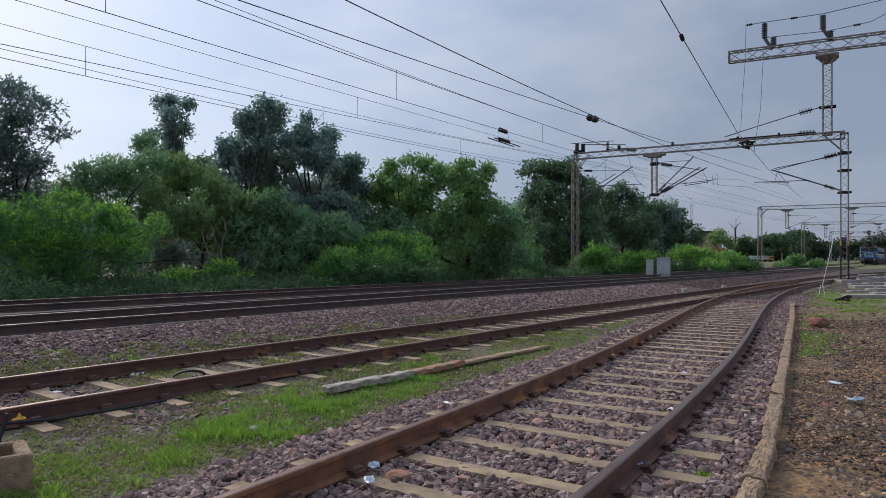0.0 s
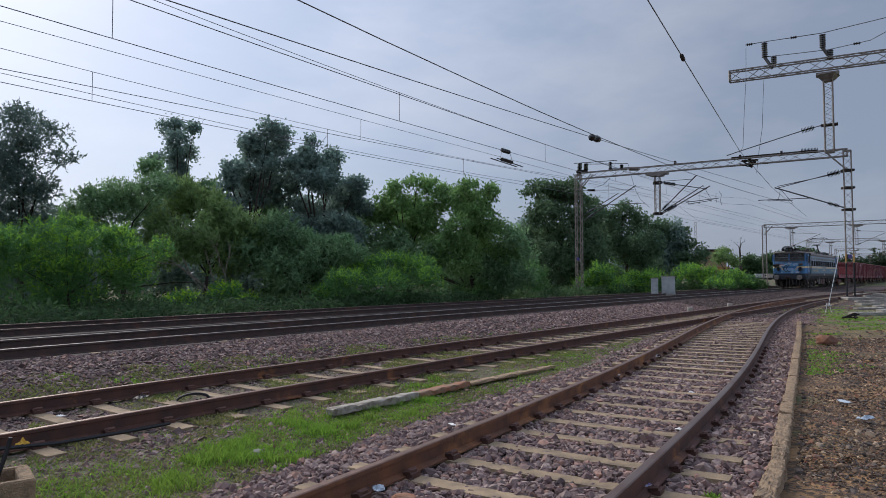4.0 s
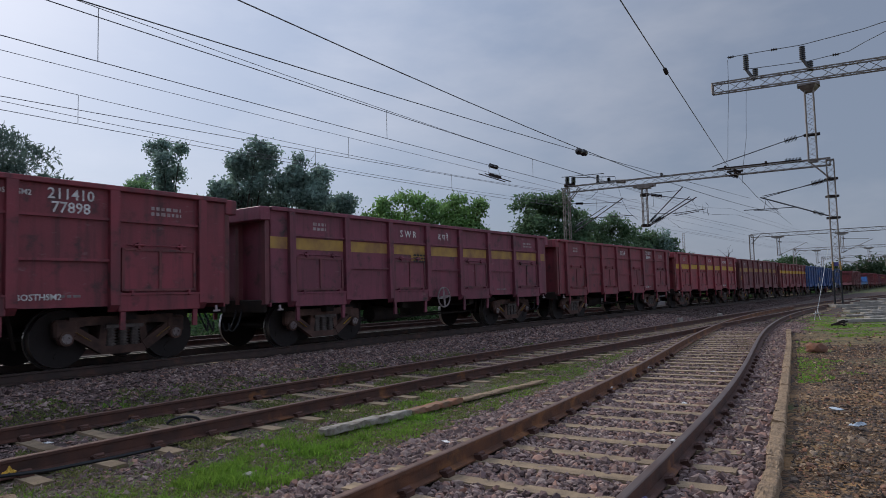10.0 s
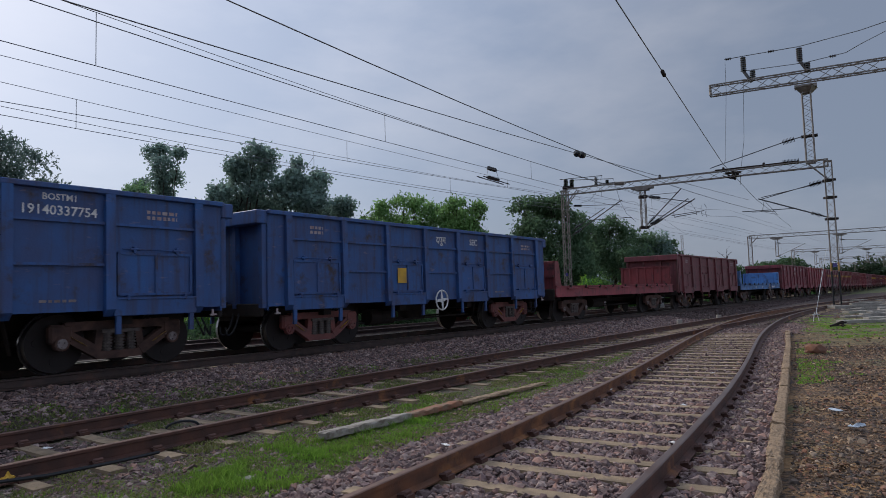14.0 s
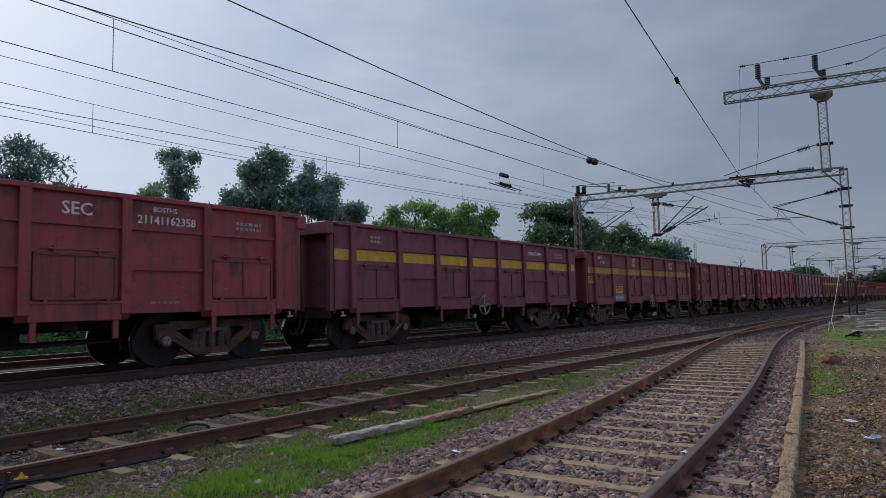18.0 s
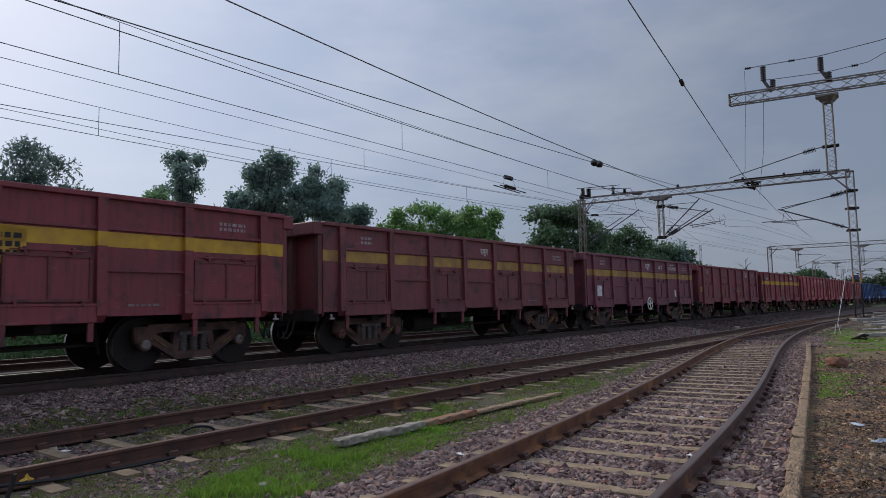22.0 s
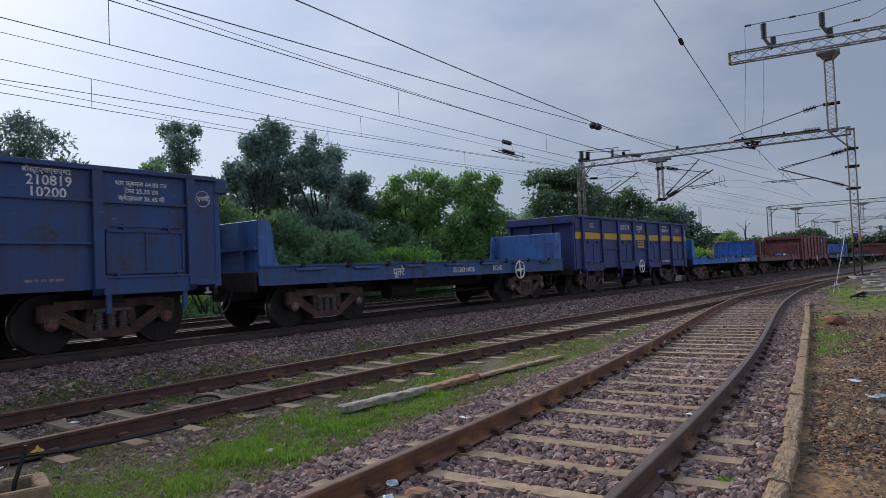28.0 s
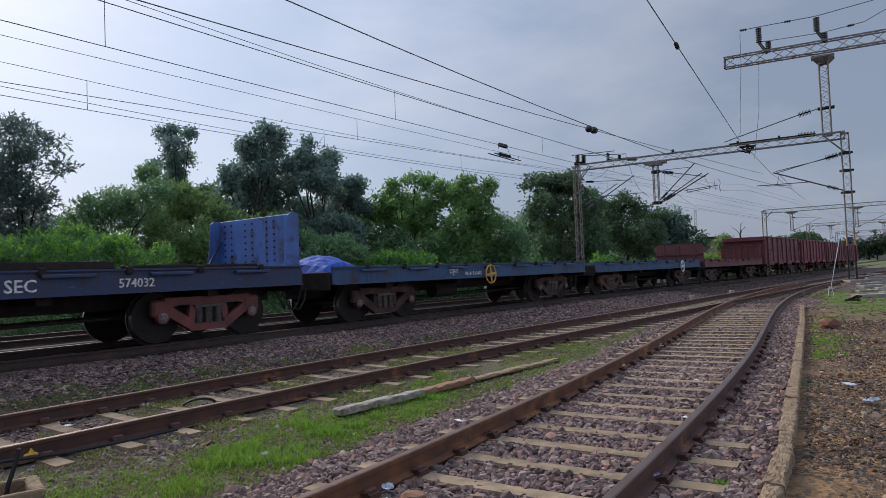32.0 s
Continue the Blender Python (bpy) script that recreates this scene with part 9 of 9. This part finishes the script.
def unit_stone(kind):
    if kind == "near":
        q = 1.618
        v = np.array([(-1, q, 0), (1, q, 0), (-1, -q, 0), (1, -q, 0), (0, -1, q), (0, 1, q), (0, -1, -q), (0, 1, -q), (q, 0, -1), (q, 0, 1), (-q, 0, -1), (-q, 0, 1)]) * 0.50
        f = np.array([(0, 11, 5), (0, 5, 1), (0, 1, 7), (0, 7, 10), (0, 10, 11), (1, 5, 9), (5, 11, 4), (11, 10, 2), (10, 7, 6), (7, 1, 8), (3, 9, 4), (3, 4, 2), (3, 2, 6), (3, 6, 8), (3, 8, 9), (4, 9, 5), (2, 4, 11), (6, 2, 10), (8, 6, 7), (9, 8, 1)])
    else:
        v = np.array([(1, 0, 0.3), (-1, 0, -0.3), (0.25, 1, 0), (-0.25, -1, 0.1), (0.3, 0.2, 1), (-0.2, -0.3, -1)]) * 0.95
        f = np.array([(0, 2, 4), (2, 1, 4), (1, 3, 4), (3, 0, 4), (2, 0, 5), (1, 2, 5), (3, 1, 5), (0, 3, 5)])
    return v, f


def scatter(label, pos, size, seed, kind, mat, flat=0.7, name="loose_stones"):
    r = np.random.default_rng(seed)
    V, Fc = unit_stone(kind)
    n = len(pos)
    v = np.repeat(V[None], n, 0) * (1 + r.uniform(-0.45, 0.35, (n, len(V), 3)))
    v = v * (size * np.exp(r.normal(0, 0.28, n)))[:, None, None] * np.stack([r.uniform(0.85, 1.5, n), r.uniform(0.6, 1.05, n), r.uniform(flat * 0.6, flat * 1.2, n)], 1)[:, None]
    a, b = r.uniform(0, 6.283, n), r.normal(0, 0.55, n)
    ca, sa, cb, sb = np.cos(a)[:, None], np.sin(a)[:, None], np.cos(b)[:, None], np.sin(b)[:, None]
    y, z = v[:, :, 1] * cb - v[:, :, 2] * sb, v[:, :, 1] * sb + v[:, :, 2] * cb
    x = v[:, :, 0]
    w = np.stack([x * ca - y * sa, x * sa + y * ca, z], 2) + pos[:, None]
    f = Fc[None] + (np.arange(n) * len(V))[:, None, None]
    return numpy_mesh(name, w.reshape(-1, 3), f.reshape(-1, 3), mat, "stuff", label=label, category="stones")


def kerb_x(y):
    return np.interp(y, [1.6, 3.0, 4.18, 5.17, 7.27, 9.62, 13.0, 16.9, 24.0], [0.45, 1.39, 2.03, 2.65, 3.81, 5.12, 6.98, 9.13, 12.9])


def on_line(line, zf, lo, hi, offs, heights, per_m2, seed, bare=None, lean=1.0):
    """Stone places on a bed: along the line, across the cross section; bare=(step, first) leaves sleeper tops free."""
    r = np.random.default_rng(seed)
    n = int((hi - lo) * (offs[-1] - offs[0]) * per_m2)
    s, o = r.uniform(lo, hi, n), r.uniform(offs[0], offs[-1], n)
    keep = np.ones(n, bool)
    for q in (-0.87, 0.87):
        keep &= abs(o - q) > 0.085
    if bare:
        d = abs(((s - bare[1]) / bare[0] + 0.5) % 1.0 - 0.5) * bare[0]
        keep &= ~((d < 0.085) & (abs(o) < 1.34) & (r.uniform(0, 1, n) < bare[2]))
    s, o = s[keep], o[keep]
    x, y, _ = line.at(s, o)
    z = np.interp(o, offs, heights) + zf(s) + r.uniform(-0.015, 0.012, len(s))
    free = (line is not SIDING) | (x < kerb_x(y) - 0.10) | (y > 21.5) | (y < 1.6)
    return np.stack([x, y, z], 1)[free]


scatter("crushed ballast stones along the siding behind", on_line(SIDING, siding_z, -5, 0.2, [-2.3, -1.45, 1.4, 2.1], [-0.28, -0.198, -0.198, -0.27], 150, 61, (0.62, 1.75, 0.9)), 0.045, 61, "far", M["stone"])
pos = on_line(SIDING, siding_z, 0.2, 11, [-2.3, -1.45, 1.4, 2.1], [-0.28, -0.198, -0.198, -0.27], 820, 1, (0.62, 1.75, 0.94))
scatter("reddish grey crushed ballast stones along the siding", pos, 0.030, 1, "near", M["stone"], 0.95)
pos = on_line(SIDING, siding_z, 11, 27, [-2.3, -1.45, 1.4, 2.1], [-0.28, -0.212, -0.212, -0.27], 300, 2, (0.62, 1.75, 0.97))
scatter("reddish grey crushed ballast stones along the siding", pos, 0.036, 2, "far", M["stone"], 0.9)
pos = on_line(SIDING, siding_z, 6.5, 30, [0.97, 1.4, 1.9], [-0.178, -0.178, -0.24], 330, 12)
scatter("grey ballast stones heaped over the sleeper ends", pos, 0.036, 12, "far", M["stone"], 0.9)
pos = on_line(SIDING, siding_z, 27, 46, [-2.0, -1.45, 1.4, 2.1], [-0.25, -0.215, -0.215, -0.27], 70, 3, (0.6, 24.9, 0.95))
scatter("crushed ballast stones around the turnout", pos, 0.05, 3, "far", M["stone_far"])
pos = on_line(LOOP, loop_z, -1, 14, [-2.0, -1.45, 1.4, 2.1], [-0.27, -0.208, -0.208, -0.27], 430, 4, (0.66, -2.5, 0.95))
scatter("crushed ballast stones along the loop track", pos, 0.027, 4, "far", M["stone"])
pos = on_line(LOOP, loop_z, 14, 40, [-2.0, -1.45, 1.4, 2.1], [-0.27, -0.212, -0.212, -0.27], 120, 5, (0.66, -2.5, 0.92))
scatter("crushed ballast stones along the loop track", pos, 0.044, 5, "far", M["stone"])
shoulder = ([0.98, 1.9, 3.1, 4.4], [-0.20, -0.2, -0.35, -0.55])
for lo, hi, dens, size, seed in ((-4, 14, 430, 0.033, 6), (14, 34, 210, 0.044, 7), (34, 70, 100, 0.055, 8), (70, 130, 36, 0.07, 9)):
    pos = on_line(MAIN, main_z, lo, hi, *shoulder, dens, seed)
    along_, off_ = near_main(pos[:, 0], pos[:, 1])
    foot_ = np.interp(along_, [3, 9, 16, 24], [2.5, 2.9, 3.5, 4.5])
    patchy = np.array([noise.noise((a * 1.1, b * 1.1, 2.0)) for a, b in pos[:, :2]])
    pos = pos[np.random.default_rng(seed + 90).uniform(0, 1, len(pos)) < np.clip(1.0 - (off_ - foot_ + 0.5 * patchy) / 0.9, 0.45, 1.0)]
    scatter("crushed ballast stones on the main line shoulder", pos, size, seed, "far", M["stone" if lo < 34 else "stone_far"])


def on_patch(n, seed, inside, lo, hi):
    r = np.random.default_rng(seed)
    x, y = r.uniform(lo[0], hi[0], n), r.uniform(lo[1], hi[1], n)
    k = inside(x, y)
    return x[k], y[k]


x, y = on_patch(60000, 21, lambda x, y: (x > kerb_x(y) + 0.06) & (x < kerb_x(y) + 6.5) & (x < 0.82 * y + 1.2), (1.0, 2.5), (16, 17))
scatter("small brown and grey stones strewn on the dirt path", np.stack([x, y, ground_z(x, y) + 0.004], 1), 0.019, 21, "far", M["gravel"], 0.85)
x, y = on_patch(9000, 22, lambda x, y: (x > kerb_x(y) + 0.06) & (x < 0.82 * y + 1.2), (1.0, 2.5), (16, 17))
scatter("dark stones strewn on the dirt path", np.stack([x, y, ground_z(x, y) + 0.004], 1), 0.027, 22, "near", M["gravel"], 0.85)
x, y = on_patch(20000, 24, lambda x, y: (x > kerb_x(y) + 0.05) & (x < 0.80 * y + 0.6), (1.0, 2.8), (7.5, 8.0))
scatter("fine dark grit strewn on the dirt path", np.stack([x, y, ground_z(x, y) + 0.003], 1), 0.011, 24, "far", M["gravel"], 0.8)
x, y = on_patch(6500, 23, lambda x, y: (x > kerb_x(y) + 0.06) & (x < 0.82 * y + 1.2), (8.0, 17), (34, 42))
scatter("small stones strewn on the dirt further on", np.stack([x, y, ground_z(x, y) + 0.004], 1), 0.045, 23, "far", M["gravel"], 0.6)


def blades(label, x, y, z, height, seed, mat, width=0.006, lean=0.9):
    r = np.random.default_rng(seed)
    n = len(x)
    h = height * r.uniform(0.5, 1.35, n)
    a = r.uniform(0, 6.283, n)
    dx, dy = np.cos(a), np.sin(a)
    b = r.uniform(0, 6.283, n)
    ox, oy = np.cos(b) * h * lean * r.uniform(0.2, 1, n), np.sin(b) * h * lean * r.uniform(0.2, 1, n)
    w = width * r.uniform(0.7, 1.4, n)
    base = np.stack([x, y, z], 1)
    side = np.stack([dx * w, dy * w, 0 * w], 1)
    mid = base + np.stack([ox * 0.35, oy * 0.35, h * 0.6], 1)
    top = base + np.stack([ox, oy, h], 1)
    v = np.stack([base - side, base + side, mid + side * 0.8, mid - side * 0.8, top], 1).reshape(-1, 3)
    i = np.arange(n)[:, None] * 5
    f = np.concatenate([i + np.array([[0, 1, 2]]), i + np.array([[0, 2, 3]]), i + np.array([[3, 2, 4]])], 0)
    return numpy_mesh("grass", v, f, mat, "stuff", label=label, category="grass")


def line_off(line, x, y):
    s = np.arange(line.s[0], line.s[-1], 0.5)
    a, b, h = line.at(s)
    i = np.argmin((x[:, None] - a) ** 2 + (y[:, None] - b) ** 2, axis=1)
    return s[i], (x - a[i]) * np.cos(h[i]) - (y - b[i]) * np.sin(h[i])


def fbm(x, y, scale, seed):
    return np.array([noise.fractal((a * scale, b * scale, seed), 1.0, 2.0, 3) for a, b in zip(x, y)])


# the green strip between the loop and the siding: soft turf, thickest towards the siding
x, y = on_patch(1000000, 31, lambda x, y: y > -0.5 * x, (-7, 3), (6, 17))
s1, o1 = line_off(LOOP, x, y)
s2, o2 = line_off(SIDING, x, y)
k = (o1 > 1.25) & (o2 < -1.95)
x, y, o1, o2 = x[k], y[k], o1[k], o2[k]
g = fbm(x, y, 1.3, 5.0)
middle = np.exp(-((o2 + 2.65) / 0.62) ** 2) * np.interp(y, [3, 7.5, 9.5, 12], [1.0, 0.9, 0.4, 0.1])
clumps = fbm(x, y, 2.6, 15.0)
keep = np.random.default_rng(5).uniform(0, 1, len(x)) < np.clip(0.02 + 0.8 * g + 1.1 * middle * np.clip(0.75 + 1.3 * clumps, 0.1, 1.2), 0.03, 1.0)
x, y, middle, g, clumps = x[keep], y[keep], middle[keep], g[keep], clumps[keep]
r = np.random.default_rng(6)
u = r.uniform(0, 1, len(x))
lush = u < 0.30 + 0.65 * middle
tall = lush & (0.6 * g + 0.7 * clumps + 0.5 * middle > 0.55)
low = lush & ~tall
blades("thick tufts of bright green grass between the tracks", x[tall], y[tall], ground_z(x[tall], y[tall]) - 0.01, 0.085, 32, M["grass"], 0.0042, 0.9)
blades("low green turf between the tracks", x[low], y[low], ground_z(x[low], y[low]) - 0.01, 0.045, 34, M["grass"], 0.0055, 1.5)
blades("dry yellowish grass between the tracks", x[~lush], y[~lush], ground_z(x[~lush], y[~lush]) - 0.01, 0.022, 33, M["grass_dry"], 0.005, 1.9)
x, y = on_patch(420000, 131, lambda x, y: y > -0.5 * x, (-7, 3), (6, 17))
s1, o1 = line_off(LOOP, x, y)
s2, o2 = line_off(SIDING, x, y)
k = (o1 > 1.0) & (o2 < -1.9) & (fbm(x, y, 2.2, 25.0) + 0.35 * fbm(x, y, 7.0, 35.0) > 0.12 - 0.45 * np.exp(-((o2 + 2.65) / 0.75) ** 2)) & ~((abs(((s1 + 2.5) / 0.66 + 0.5) % 1.0 - 0.5) < 0.2) & (o1 < 1.42))
x, y = x[k], y[k]
blades("short mossy green turf covering the soil between the tracks", x, y, ground_z(x, y) - 0.004, 0.026, 132, M["turf"], 0.0065, 2.2)
x, y = on_patch(90000, 45, lambda x, y: y > -0.5 * x, (-7, 3), (6, 17))
s1, o1 = line_off(LOOP, x, y)
s2, o2 = line_off(SIDING, x, y)
k = (o1 > 1.3) & (o2 < -2.0) & (np.random.default_rng(46).uniform(0, 1, len(x)) < 0.22 + 0.78 * np.exp(-((o1 - 1.5) / 0.8) ** 2)) & ~((abs(((s1 + 2.5) / 0.66 + 0.5) % 1.0 - 0.5) < 0.15) & (o1 < 1.42))
scatter("grey stones strewn in the grass strip", np.stack([x[k], y[k], ground_z(x[k], y[k]) + 0.004], 1), 0.024, 45, "far", M["stone"])
# thin grass between the main line shoulder and the loop, and between the loop rails
x, y = on_patch(600000, 34, lambda x, y: y > -0.4 * x, (-12, 5), (10, 28))
s1, o1 = line_off(LOOP, x, y)
s0, o0 = near_main(x, y)
foot_ = np.interp(s0, [3, 9, 16, 24, 40], [2.3, 2.7, 3.3, 3.8, 4.2])
k = (o0 > foot_) & (o1 < -1.2)
x, y, o0, s0, foot_ = x[k], y[k], o0[k], s0[k], foot_[k]
z = np.maximum(ground_z(x, y), main_z(s0) + np.interp(o0, [1.3, 1.9, 3.1, 4.3, 4.4], [-0.21, -0.21, -0.36, -0.56, -0.9]))
g = fbm(x, y, 0.9, 9.0)
keep = np.random.default_rng(7).uniform(0, 1, len(x)) < np.clip(0.12 + 0.9 * g + 0.30 * np.clip(o0 - foot_ - 0.4, 0, 1), 0.03, 1)
fresh = keep & (fbm(x, y, 1.7, 19.0) > 0.15)
stale = keep & ~fresh
blades("low green grass along the foot of the ballast", x[fresh], y[fresh], z[fresh], 0.04, 35, M["grass"], 0.008, 1.5)
mossy = (np.random.default_rng(17).uniform(0, 1, len(x)) < 0.8) & (fbm(x, y, 1.4, 29.0) + 0.6 * np.clip(o0 - foot_ - 0.45, -1, 1) > 0.10)
blades("short mossy turf along the foot of the ballast", x[mossy], y[mossy], z[mossy] + 0.012, 0.030, 137, M["turf"], 0.008, 2.0)
blades("thin olive grass along the foot of the ballast", x[stale], y[stale], z[stale], 0.035, 36, M["grass_dry"], 0.008, 1.5)
x, y = on_patch(110000, 36, lambda x, y: y > -0.4 * x, (-7, 4), (3, 14))
s1, o1 = line_off(LOOP, x, y)
k = (abs(o1) < 1.6) & (abs(abs(o1) - 0.87) > 0.09) & ~((abs(((s1 + 2.5) / 0.66 + 0.5) % 1.0 - 0.5) < 0.18) & (abs(o1) < 1.42))
x, y, o1 = x[k], y[k], o1[k]
g = fbm(x, y, 1.1, 2.0)
keep = g > -0.02
blades("thin olive grass between the loop rails", x[keep], y[keep], 0 * x[keep] - 0.03, 0.03, 37, M["turf"], 0.007, 1.8)
# weeds on the dirt side
x, y = on_patch(260000, 38, lambda x, y: (x > kerb_x(y) + 0.1) & (x < 0.82 * y + 1.5), (4, 9), (26, 34))
near_rock = np.exp(-(((x - kerb_x(y) - 0.35) / 0.5) ** 2)) * ((y > 10.8) & (y < 17))
yard = ((y > 19.5) & (y < 33)).astype(float) * np.exp(-(((x - kerb_x(y) - 2.5) / 3.0) ** 2))
band = np.exp(-(((y - 11.6 - 0.15 * (x - kerb_x(y))) / 0.5) ** 2)) * 0.7
g = fbm(x, y, 0.9, 4.0)
keep = (np.random.default_rng(9).uniform(0, 1, len(x)) < 0.75) & (np.maximum(np.maximum(near_rock * 0.95, yard * 0.72), band * 0.9) + 1.1 * g > 0.66)
blades("low green weeds on the dirt beside the kerb", x[keep], y[keep], ground_z(x[keep], y[keep]) - 0.005, 0.040, 39, M["grass"], 0.010, 1.7)
for i, (a, b) in enumerate(((1.9, 4.75), (3.05, 7.6), (2.1, 6.1))):
    r = np.random.default_rng(50 + i)
    xx, yy = a + r.normal(0, 0.028, 60), b + r.normal(0, 0.028, 60)
    blades("small green weed tuft in the ballast", xx, yy, 0 * xx, 0.035, 60 + i, M["grass"], 0.007, 1.2)

motions()
